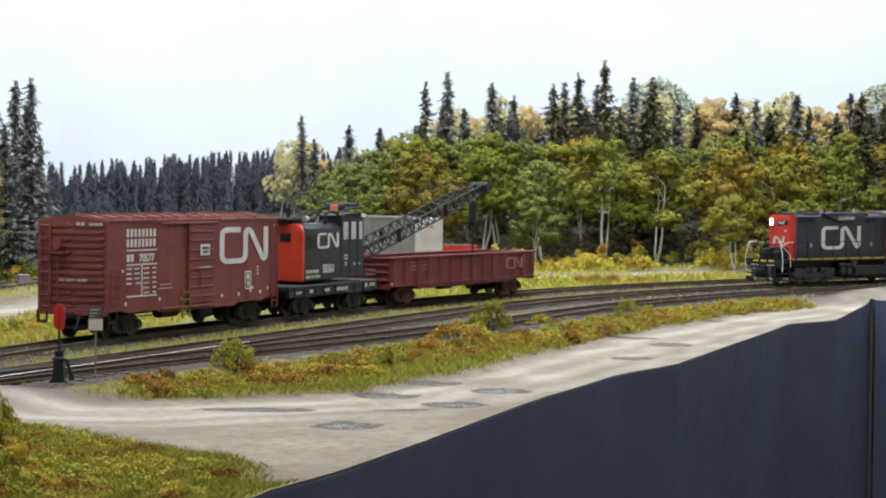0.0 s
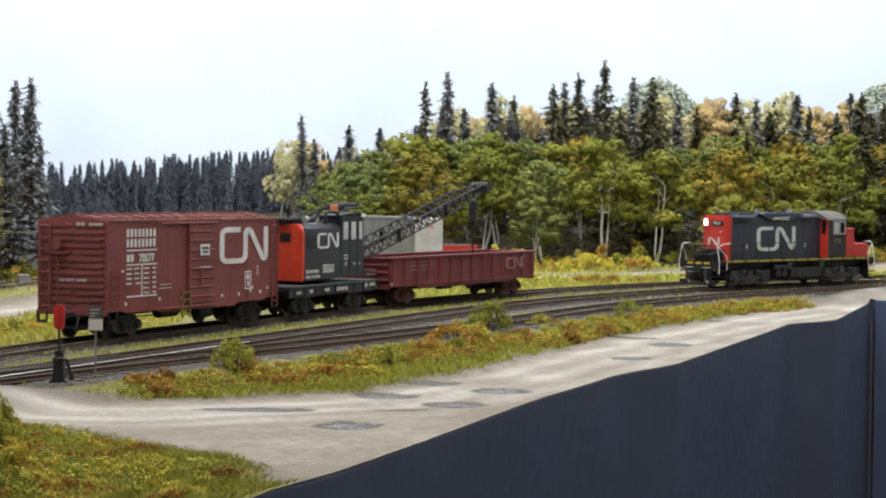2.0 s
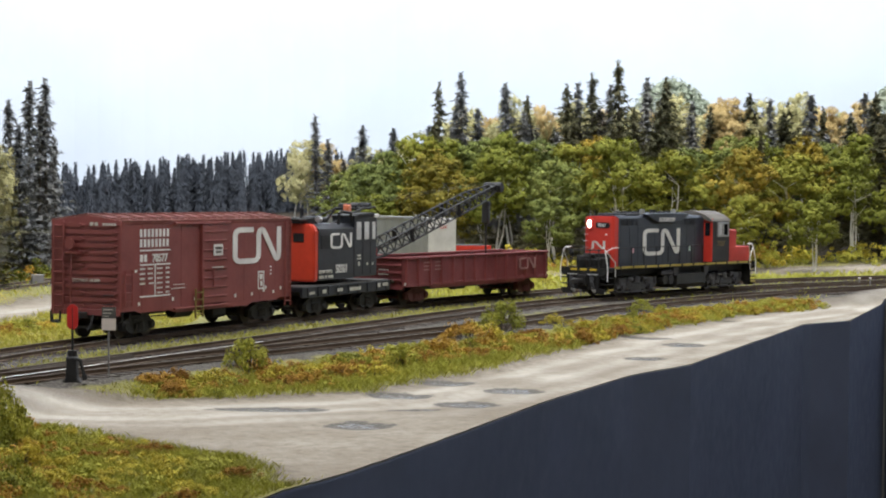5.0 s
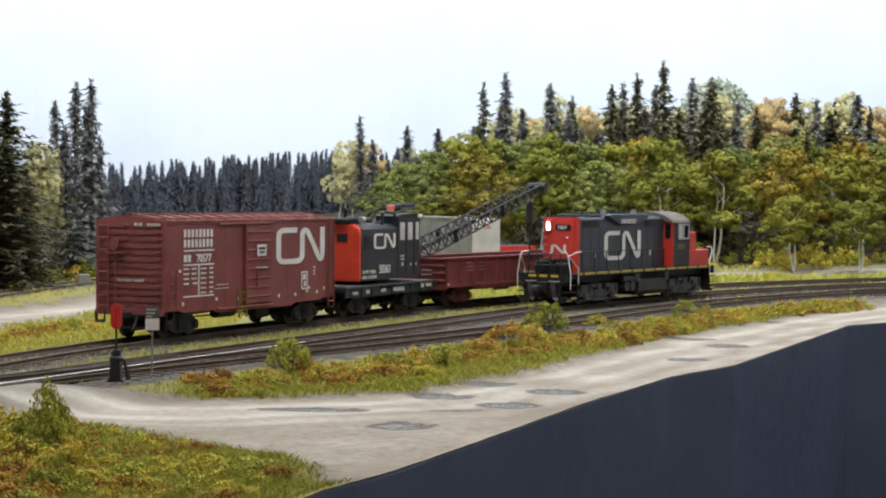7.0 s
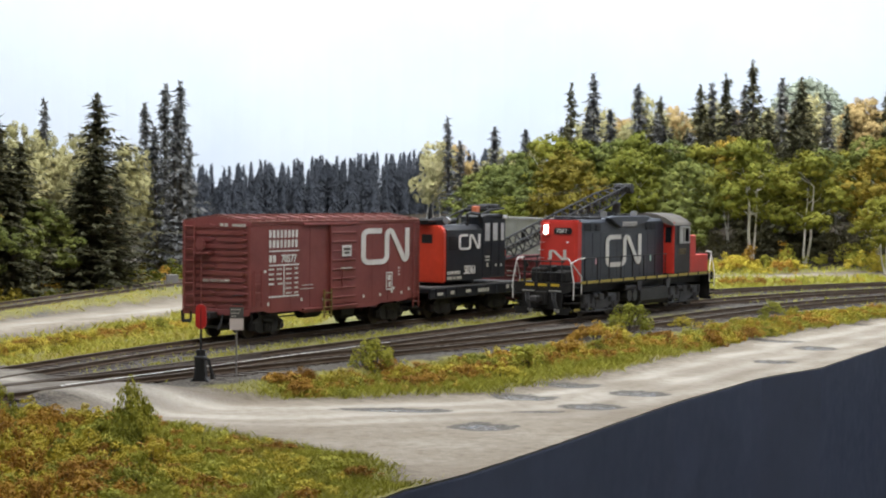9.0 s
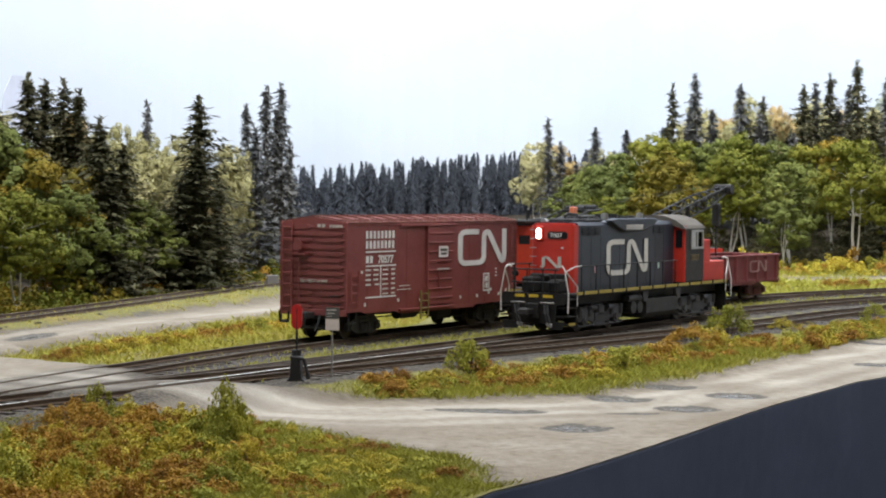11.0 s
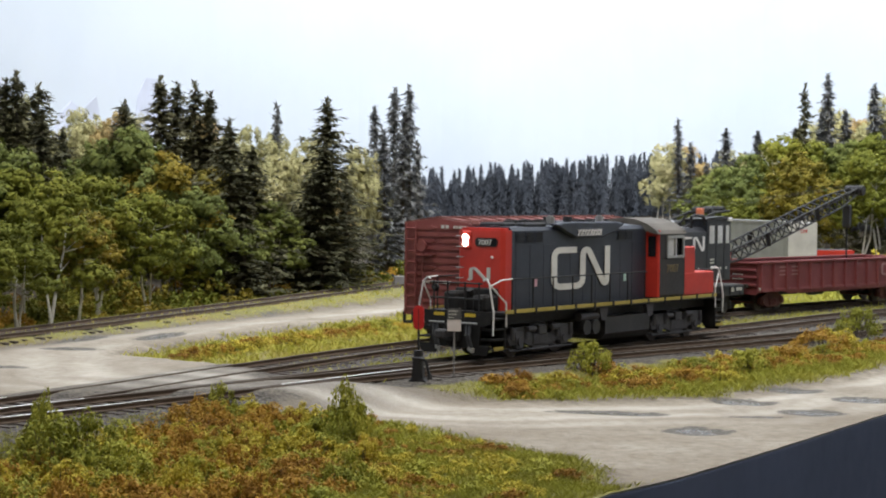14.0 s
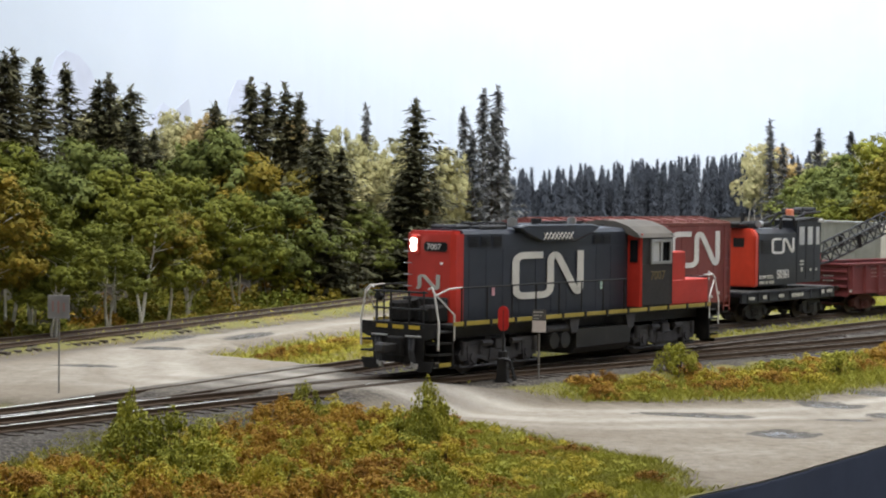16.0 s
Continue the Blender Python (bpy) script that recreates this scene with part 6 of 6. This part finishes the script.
PALE_RIGHT = [(-15.9, 179.9, 7.8), (-14.4, 177.6, 8.4), (-13.2, 179.2, 7.9), (-11.4, 179.1, 6.3), (-10.0, 179.7, 5.0), (1.6, 178.8, 10.7), (3.5, 179.3, 10.1), (0.2, 177.7, 11.1), (7.9, 177.4, 11.4), (9.7, 179.9, 9.9), (11.8, 178.1, 11.6), (21.7, 180.2, 11.1), (23.5, 178.9, 7.8), (14.3, 178.8, 10.7), (17.7, 176.8, 10.5), (4.7, 180.1, 10.0), (26.1, 178.1, 9.7), (28.4, 178.6, 9.1), (-15.2, 177.8, 5.4), (-13.2, 177.1, 4.8), (30.9, 179.9, 8.4)]
BROAD_LEFT = [(-33.2, 63.8, 6.8), (-36.2, 75.2, 8.4), (-33.4, 66.0, 6.2), (-34.2, 75.0, 7.2), (-31.6, 72.3, 6.5), (-35.7, 91.4, 9.8), (-33.4, 81.5, 7.1), (-33.6, 91.0, 8.1), (-31.4, 74.8, 5.3), (-31.9, 90.8, 6.4), (-33.3, 98.4, 7.4), (-31.7, 95.7, 5.4), (-31.2, 68.1, 4.6), (-29.9, 98.2, 5.6), (-30.7, 62.6, 4.3), (-32.4, 90.3, 3.7), (-32.3, 60.4, 6.4), (-31.4, 82.9, 6.3), (-38.5, 73.6, 8.0), (-37.1, 91.5, 8.5)]
SPRUCE_LEFT = [(-44.6, 85.2, 11.2), (-45.1, 88.3, 10.8), (-49.6, 101.3, 10.8), (-47.9, 101.3, 9.9), (-46.8, 101.6, 10.6), (-45.8, 101.9, 10.0), (-41.4, 110.2, 12.1), (-41.3, 112.7, 11.9), (-39.6, 111.8, 12.4), (-38.6, 112.2, 12.0), (-43.2, 110.0, 10.1), (-30.6, 93.8, 9.9), (-31.0, 98.4, 8.6), (-29.6, 108.5, 11.9), (-35.4, 116.8, 11.9), (-28.4, 100.3, 6.8), (-26.8, 102.6, 6.5), (-29.0, 123.0, 13.4), (-27.3, 121.1, 13.5), (-29.9, 122.8, 12.1), (-26.7, 121.8, 9.7), (-27.7, 120.5, 11.6), (-28.1, 117.8, 10.3), (-32.9, 99.1, 9.0), (-40.5, 91.2, 9.2), (-42.7, 80.0, 11.1), (-30.1, 93.8, 7.3), (-27.7, 100.4, 8.4)]
PALE_LEFT = [(-52.4, 111.8, 8.2), (-47.8, 113.5, 7.9), (-41.9, 117.1, 9.6), (-40.6, 116.8, 10.2), (-37.0, 115.5, 10.3), (-35.6, 116.0, 9.0), (-34.8, 120.0, 9.2), (-31.0, 119.3, 8.8), (-46.7, 113.7, 7.9), (-53.7, 112.0, 8.2), (-35.6, 118.8, 9.9), (-29.9, 118.1, 9.2), (-33.2, 118.8, 9.6)]


SPRUCE_FRONT = [(16.8, 154.5, 12.4), (18.7, 155.5, 11.0), (25.7, 153.6, 10.2), (35.6, 153.0, 10.8), (37.4, 152.0, 10.2), (39.5, 153.5, 10.5), (13.4, 156.0, 11.0)]


def build_woods():
    r = random.Random(11)
    broad = {k: [broad_tree(s + i, LEAF[k], M["bark_white"]) for i in range(3)] for s, k in ((100, "broad"), (200, "golden"), (300, "blue"))}
    pale = [broad_tree(400 + i, LEAF["pale" if i < 2 else "amber"], M["bark_white"]) for i in range(3)]
    spruce = [spruce_tree(500 + i, LEAF["spruce"], (0.95, 0.7, 0.55, 0.85)[i], (0.2, 0.6, 0.9, 0.4)[i]) for i in range(4)]
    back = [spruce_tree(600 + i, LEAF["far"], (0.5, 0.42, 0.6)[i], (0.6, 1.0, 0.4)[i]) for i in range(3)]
    protos = [p for v in broad.values() for p in v] + pale + spruce + back
    for rows, group in ((BROAD_BACK, "wooded hillside"), (BROAD_FRONT, "wooded hillside"), (BROAD_LOW, "wooded hillside"), (BROAD_LEFT, "woods beside the back track")):
        for x, y, h in rows:
            kind = r.choice(("broad",) * 6 + ("golden",) + ("blue",) * 3 if rows is not BROAD_LEFT else ("broad",) * 3 + ("golden",) + ("blue",) * 2)
            t = plant(r.choice(broad[kind]), x, y, h, 8.0, r, wide=1.2 if rows is BROAD_FRONT else 1.08)
            tagged(t, {"broad": "leafy green model tree with pale forked trunk", "golden": "model tree turning yellow with pale trunk", "blue": "grey-green leafy model tree with pale trunk"}[kind], "tree", group)
    for rows, group in ((SPRUCE_RIGHT, "spruces on the hillside"), (SPRUCE_RIGHT_NEAR, "spruces on the hillside"), (SPRUCE_FRONT, "spruces on the hillside"), (SPRUCE_LEFT, "spruces behind the back track")):
        for x, y, h in rows:
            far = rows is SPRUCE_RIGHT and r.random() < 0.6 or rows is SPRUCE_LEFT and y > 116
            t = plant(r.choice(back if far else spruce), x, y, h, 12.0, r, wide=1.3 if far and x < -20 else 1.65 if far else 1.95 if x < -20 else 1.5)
            tagged(t, "dark pointed spruce tree with drooping boughs", "spruce", group)
    for i in range(46):
        x = r.uniform(-12, 46)
        y = r.uniform(165, 184) - 0.1 * x
        h = (6.5 + 4.5 * math.sin(max(0, min(1, (x + 12) / 30)) * 1.57)) * r.uniform(0.75, 1.1)
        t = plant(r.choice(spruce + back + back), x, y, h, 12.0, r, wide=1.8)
        tagged(t, "dark pointed spruce tree with drooping boughs", "spruce", "spruces on the hillside")
    for i in range(38):
        y = r.uniform(58, 124)
        x = glide(y, [(58, -38.5), (72, -39.5), (90, -37.5), (124, -31)]) - r.uniform(0, 9)
        t = plant(r.choice(spruce), x, y, r.uniform(4.5, 7.8), 12.0, r, wide=1.25)
        tagged(t, "dark pointed spruce tree with drooping boughs", "spruce", "spruces behind the back track")
    more_right = [(x, 178 + r.uniform(-3, 2), 12.4 * min(1, 0.60 + 0.025 * (x + 10)) * r.uniform(0.76, 1.0)) for x in (-9 + 1.55 * i + r.uniform(-0.6, 0.6) for i in range(32))]
    more_left = [(-52 + 0.9 * i + r.uniform(-0.5, 0.5), 108 + 0.42 * i + r.uniform(-2, 2), r.uniform(6.5, 9.3)) for i in range(24)]
    for rows in (PALE_RIGHT, PALE_LEFT, more_right, more_left):
        for x, y, h in rows:
            t = plant(pale[2] if r.random() < 0.18 else r.choice(pale[:2]), x, y, h, 8.0, r, wide=0.78 if rows is more_right else 0.66)
            tagged(t, "pale yellow autumn birch at the wood's edge", "birch", "autumn birches")
    for p in protos:
        for o in (*p.children_recursive, p):
            bpy.data.objects.remove(o)


build_woods()


def far_spruces(name, path, count, h0, h1, seed, leaf, label):
    """A band of small distant conifers along a line, too many to count."""
    rng = np.random.RandomState(seed)
    allv, total = [], 0
    for i in range(count):
        f = rng.uniform(0, len(path) - 1.001)
        k = int(f)
        x = path[k][0] + (path[k + 1][0] - path[k][0]) * (f - k) + rng.uniform(-1, 1)
        y = path[k][1] + (path[k + 1][1] - path[k][1]) * (f - k) + rng.uniform(-4, 1.5)
        g = ground_height(x, y)
        h = rng.uniform(h0, h1)
        m = 640
        z = rng.uniform(0.0, 1, m) ** 0.85
        a = rng.uniform(0, 6.28, m)
        w = (0.02 + 0.80 * (1 - z) ** 0.8) * rng.uniform(0.2, 1, m)
        c = np.stack([x + w * np.cos(a), y + w * np.sin(a), g + z * h], 1)
        d = np.stack([np.cos(a) * 0.7, np.sin(a) * 0.7, np.full(m, -0.8)], 1) + rng.normal(scale=0.3, size=(m, 3))
        b = np.cross(d, rng.normal(scale=0.25, size=(m, 3)) + np.array([0, 0, 1.0]))
        b *= 0.036 / np.linalg.norm(b, axis=1)[:, None]
        k = rng.uniform(0.14, 0.36, m)[:, None]
        v, n = np.stack([c - d * k, c + b, c + d * k, c - b], 1).reshape(-1, 3), m
        allv.append(v)
        total += n
    ob = new(name, quad_mesh(name, np.concatenate(allv), total, leaf))
    return tagged(ob, label, "far woods", kind="stuff")


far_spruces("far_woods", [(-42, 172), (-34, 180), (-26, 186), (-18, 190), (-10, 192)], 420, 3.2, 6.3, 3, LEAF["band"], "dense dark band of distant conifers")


def far_hill(name, cx, cy, half, top, seed, leaf="hill", label="wooded hill far off, its green paled to imitate haze"):
    """A rounded far hill, closely covered with small tree crowns."""
    rng = np.random.RandomState(seed)
    m = 1500
    u, w = rng.uniform(-1, 1, m), rng.uniform(-1, 1, m)
    base = np.array([ground_height(cx, cy)] * m)
    ridge = np.clip(1 - np.abs(u) ** 2.4, 0, 1) * (0.9 + 0.1 * np.sin(u * 5 + seed)) * np.clip(1 - 0.7 * w ** 2, 0, 1)
    z = base + (top - base) * ridge * rng.uniform(0.94, 1.02, m)
    c = np.stack([cx + u * half, cy + w * 6, z], 1)
    v, n = flakes(rng, c, rng.uniform(0.35, 0.7, m), 22, 0.2, 0.9, 0.5)
    ob = new(name, quad_mesh(name, v, n, LEAF[leaf]))
    tagged(ob, label, "far hill", kind="stuff")


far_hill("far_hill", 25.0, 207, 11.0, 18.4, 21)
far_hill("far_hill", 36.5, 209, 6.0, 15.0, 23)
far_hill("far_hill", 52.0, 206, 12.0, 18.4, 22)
for cx, cy, half, top, seed in ((31.0, 199, 6.5, 15.2, 24), (49.0, 197, 8.0, 17.0, 25)):
    far_hill("far_slope", cx, cy, half, top, seed, "slope", "dark brown-grey wooded slope below the far hill")

BRUSH = [(-14.6, 45.4), (-11, 46), (-9.6, 42), (-8.6, 37), (-8.2, 31), (-17.2, 31), (-16.4, 38), (-15.4, 42.3)]
STRIP = [(-6.9, 61.6, "shrub", 0.85, 1.15), (-8.6, 57.1, "rust", 0.8, 0.55), (-4.7, 59.4, "rust", 0.9, 0.55), (-1.9, 66.4, "shrub", 0.9, 0.95), (-2.8, 62.9, "olive", 0.9, 0.6), (-0.5, 70.7, "rust", 0.9, 0.75),
         (0.6, 74.2, "rust", 1.1, 0.9), (1.9, 78.2, "shrub", 1.1, 1.35), (-7.7, 58.7, "olive", 0.9, 0.6), (-3.9, 61.9, "rust", 0.8, 0.6), (-5.7, 58.6, "rust", 0.8, 0.5), (1.2, 75.8, "olive", 0.9, 0.7),
         (4.6, 83, "olive", 0.8, 0.5), (-1.3, 68.5, "rust", 0.8, 0.6), (9.5, 92.5, "shrub", 0.7, 0.6), (-6.0, 60.5, "olive", 0.7, 0.6), (-3.2, 64.3, "rust", 0.7, 0.6)]


def build_undergrowth():
    r = random.Random(4)
    protos = {k: [shrub(s + i, LEAF[k], 1.0, 0.8) for i in range(3)] for s, k in ((10, "rust"), (20, "shrub"), (30, "olive"))}
    names = {"rust": "rust-brown autumn bush of fine foliage", "shrub": "leafy green bush of fine foliage", "olive": "olive-yellow low bush of fine foliage"}

    def bush(kind, x, y, w, h, group):
        b = copy_thing(r.choice(protos[kind]), at(x, y, ground_height(x, y) - 0.05, r.uniform(0, 360)))
        b.scale = (w, w, h / 0.8)
        tagged(b, names[kind], "bush", group)

    for x, y, kind, w, h in STRIP:
        bush(kind, x * 0.95, y * 0.95, w * 1.05, h, "bushes between road and track")
    n = 0
    while n < 105:
        x, y = r.uniform(-18, -8), r.uniform(31, 46)
        if inside(BRUSH, np.array([x]), np.array([y]))[0] > 0.2:
            bush(r.choice(("rust", "rust", "rust", "olive", "olive", "shrub")), x, y, r.uniform(0.4, 0.85), r.uniform(0.35, 0.85), "foreground undergrowth")
            n += 1
    for x, y, w, h in ((-10.25, 41.3, 0.62, 1.6), (-10.1, 41.2, 0.8, 1.3), (-10.4, 41.1, 0.95, 1.05), (-10.9, 41.0, 0.95, 0.9), (-15.2, 36.0, 1.1, 1.2), (-14.6, 36.3, 0.9, 1.35), (-13.9, 36.0, 0.95, 1.0), (-15.9, 37.0, 0.5, 1.65), (-15.6, 36.6, 0.7, 1.4), (-10.4, 39.6, 0.8, 0.6), (-13.0, 34.5, 0.9, 0.8)):
        bush("shrub", x, y, w, h, "foreground undergrowth")
    for i in range(68):
        a = r.uniform(2.5, 46)
        x, y, _ = on_main(a, glide(a, SPUR_OFF) + r.uniform(2.3, 4.6 - 0.02 * a))
        bush(r.choice(("rust", "rust", "olive", "shrub", "shrub")), x, y, r.uniform(0.4, 0.8), r.uniform(0.3, 0.62), "low growth between road and track")
    n = 0
    while n < 36:
        x, y = r.uniform(-10, -4), r.uniform(33, 46)
        if inside(FRONT_ROAD, np.array([x]), np.array([y]))[0] < -0.8 and x < edge_x(y) - 0.6:
            bush(r.choice(("olive", "olive", "rust", "shrub")), x, y, r.uniform(0.3, 0.65), r.uniform(0.15, 0.34), "low weeds in the foreground grass")
            n += 1
    for i in range(36):
        f = r.uniform(0, 1)
        x, y = -22.6 + 4.6 * f + r.uniform(-0.6, 0.6), 61 + 20 * f
        bush(r.choice(("rust", "olive", "shrub")), x + 0.6, y, r.uniform(0.6, 0.95), r.uniform(0.36, 0.6), "weeds on the island")
    for i in range(16):
        x = r.uniform(2, 26)
        y = 119 + 0.33 * x + r.uniform(0, 3)
        bush(r.choice(("rust", "olive", "shrub")), x, y, r.uniform(0.6, 1.0), r.uniform(0.4, 0.8), "bushes along the far road")
    for v in protos.values():
        for p in v:
            for o in (*p.children_recursive, p):
                bpy.data.objects.remove(o)


build_undergrowth()


def edge_growth(name, leaf, count, seed, place, label, wide=(0.7, 1.6), high=(0.6, 2.0), blade=0.095, sprigs=11):
    """The uncounted tangle of low shrubs on a stretch of ground, of one leaf colour."""
    rng, r = np.random.RandomState(seed), random.Random(seed)
    cs, rs = [], []
    for i in range(count):
        x, y = place(r)
        g, w, h = ground_height(x, y), r.uniform(*wide), r.uniform(*high)
        for _ in range(sprigs):
            a, d = r.uniform(0, 6.28), w * r.uniform(0, 1) ** 0.6
            cs.append((x + d * math.cos(a), y + d * math.sin(a), g + h * (1 - (d / w) ** 2 * 0.75) * r.uniform(0.2, 1.0)))
            rs.append(r.uniform(2.1, 4.2) * blade)
    v, n = flakes(rng, cs, rs, 34, blade, 0.8, 0.5)
    tagged(new(name, quad_mesh(name, v, n, leaf)), label, "undergrowth", kind="stuff")


def in_brush(r):
    while True:
        x, y = r.uniform(-18, -8), r.uniform(31, 46)
        if inside(BRUSH, np.array([x]), np.array([y]))[0] > -0.1:
            return x, y


def in_strip(r):
    a = r.uniform(2.5, 60)
    return on_main(a, glide(a, SPUR_OFF) + r.uniform(2.2, 4.4 - 0.015 * a))[:2]


def on_verge(r):
    while True:
        x, y = r.uniform(-10.5, -3.5), r.uniform(32, 46)
        if inside(FRONT_ROAD, np.array([x]), np.array([y]))[0] < -0.9 and x < edge_x(y) - 0.7:
            return x, y


for i, (key, word) in enumerate((("rust", "rust-brown"), ("olive", "olive-yellow"), ("shrub", "leafy green"))):
    edge_growth("brush_carpet", LEAF[key], (120, 80, 36)[i], 110 + i, in_brush, word + " low heath tangle in the foreground", (0.3, 0.7), (0.25, 0.55), 0.036, 15)
    edge_growth("strip_carpet", LEAF[key], (90, 60, 60)[i], 120 + i, in_strip, word + " low tangle between road and track", (0.35, 0.8), (0.16, 0.42), 0.045, 13)
    edge_growth("verge_weeds", LEAF[key], (16, 26, 24)[i], 130 + i, on_verge, word + " weeds in the foreground grass", (0.2, 0.5), (0.1, 0.28), 0.034, 10)


def by_back_track(r):
    y = r.uniform(47, 120)
    return glide(y, [(47, -35.2), (56, -33.4), (68, -31.8), (84, -30.0), (107, -27.6), (120, -25.4)]) - r.uniform(0.0, 5.5), y


def by_far_road(r):
    x = r.uniform(-14, 42)
    return x, 141 + 0.14 * x + r.uniform(0, 7)


def in_left_woods(r):
    y = r.uniform(48, 96)
    return glide(y, [(48, -37.5), (96, -32.5)]) - r.uniform(0, 11), y


edge_growth("wood_floor_growth", LEAF["broad"], 130, 90, in_left_woods, "shaded green undergrowth among the tree trunks")
# Leaf mass in dark spruce colour, added to darken the gaps between trunks.
edge_growth("hill_floor_growth", LEAF["spruce"], 210, 91, lambda r: (r.uniform(-12, 44), r.uniform(149.5, 164)), "dark leaf mass standing in for shade among the hillside trunks", (0.8, 1.8), (1.2, 3.2))
for i, (key, word) in enumerate((("olive", "olive-yellow"), ("shrub", "leafy green"), ("rust", "rust-brown"))):
    edge_growth("wood_edge_growth", LEAF[("golden", "broad", "rust")[i]], (34, 48, 14)[i], 70 + i, by_back_track, ("yellow-green", "leafy green", "rust-brown")[i] + " undergrowth along the back track's woods")
    edge_growth("hill_edge_growth", LEAF[key], (54, 44, 20)[i], 80 + i, by_far_road, word + " undergrowth along the hillside woods")


def build_grass():
    """Static grass: thin upright blades wherever neither road nor ballast lies."""
    rng = np.random.RandomState(9)
    for name, x0, x1, y0, y1, count, h, w, label in (
            ("foreground_grass", -18, -2.5, 31, 48, 190000, 0.165, 0.014, "yellow-green static grass in the foreground"),
            ("strip_grass", -13, 26, 53, 116, 170000, 0.26, 0.022, "yellow-green static grass between road and track"),
            ("track_grass", 0, 1, 0, 1, 26000, 0.30, 0.035, "sparse low grass between the tracks"),
            ("island_grass", -37, -12, 46, 100, 120000, 0.25, 0.034, "short dry grass beside the back road"),
            ("far_grass", -36, 45, 96, 146, 60000, 0.42, 0.080, "yellow grass verges along the far tracks")):
        X, Y = rng.uniform(x0, x1, count), rng.uniform(y0, y1, count)
        if name == "track_grass":
            run, off = rng.uniform(4, 85, count), rng.uniform(-3.9, -1.4, count)
            pl = [on_main(a, b) for a, b in zip(run, off)]
            X, Y = np.array([p[0] for p in pl]), np.array([p[1] for p in pl])
        if name == "strip_grass":
            run, off = rng.uniform(-1, 85, count), rng.uniform(2.1, 8.0, count)
            pl = [on_main(a, glide(a, SPUR_OFF) + b) for a, b in zip(run, off)]
            X, Y = np.array([p[0] for p in pl]), np.array([p[1] for p in pl])
        z, road, bal, wet, rut, lit = ground_fields(X, Y)
        td = track_distance(X, Y)
        ok = (road < rng.uniform(0.02, 0.8, count) ** 1.3) & (lit < 0.5) & ((td > 1.75) | (rng.uniform(size=count) < np.where(X < -23, 0.28, 0.10))) & (td > 0.2)
        ok &= np.array([x < edge_x(y) - 0.1 if y < CORNER_Y else True for x, y in zip(X, Y)])
        ok &= rng.uniform(size=count) < np.clip(0.75 + 0.5 * waves(X, Y, 4, 31), 0.15, 1)
        X, Y, z, td = X[ok], Y[ok], z[ok], td[ok]
        n = len(X)
        hh = h * rng.uniform(0.45, 1.25, n) * np.where(td < 2.6, 0.5, 1.0)
        a = rng.uniform(0, 6.28, n)
        lean = rng.normal(scale=0.5, size=(n, 2)) * hh[:, None]
        p = np.stack([X, Y, z - 0.03], 1)
        dx = np.stack([np.cos(a), np.sin(a), np.zeros(n)], 1) * w * 0.6
        mid = p + np.stack([lean[:, 0] * 0.4, lean[:, 1] * 0.4, hh * 0.55], 1)
        tip = p + np.stack([lean[:, 0], lean[:, 1], hh], 1)
        v = np.stack([p - dx, p + dx, mid + dx * 0.8, tip], 1).reshape(-1, 3)
        ob = new(name, quad_mesh(name, v, n, LEAF["grass"]))
        tagged(ob, label, "grass", kind="stuff")


build_grass()


# ---- what moves ----
RUN = [(0, 71.58), (0.5, 70.4), (1, 69.04), (1.5, 67.16), (2, 64.83), (2.5, 62.49), (3, 60.12), (3.5, 57.87), (4, 55.64), (6.5, 44.21), (7, 41.82), (7.5, 39.4),
       (8, 37.03), (8.5, 34.61), (9, 32.11), (9.5, 29.59), (10, 27.1), (12.5, 15.22), (13, 12.85), (13.5, 10.65), (14, 8.85), (14.5, 7.12), (15, 5.37), (15.5, 3.61), (16, 1.72)]


def loco_pose(s):
    """Both trucks stand on the rails; the origin lies over the leading one."""
    fx, fy, _ = on_main(s)
    rx, ry, _ = on_main(s + 9.45)
    return at(fx, fy, 0, math.degrees(math.atan2(ry - fy, rx - fx)))


def run_at(t):
    return glide(t, RUN)


def motions():
    times = [i / 2 for i in range(33)]
    walk(LOCO, [(t, loco_pose(run_at(t))) for t in times])
    for w in WHEELSETS:
        x, z = w.matrix_basis.translation.x / U, 0.51
        rows = []
        for i in range(161):
            t = i / 10
            rows.append((t, at(x, 0, z, 0, 0, math.degrees((run_at(t) - 71.58) / 0.51))))
        walk(w, rows)


motions()
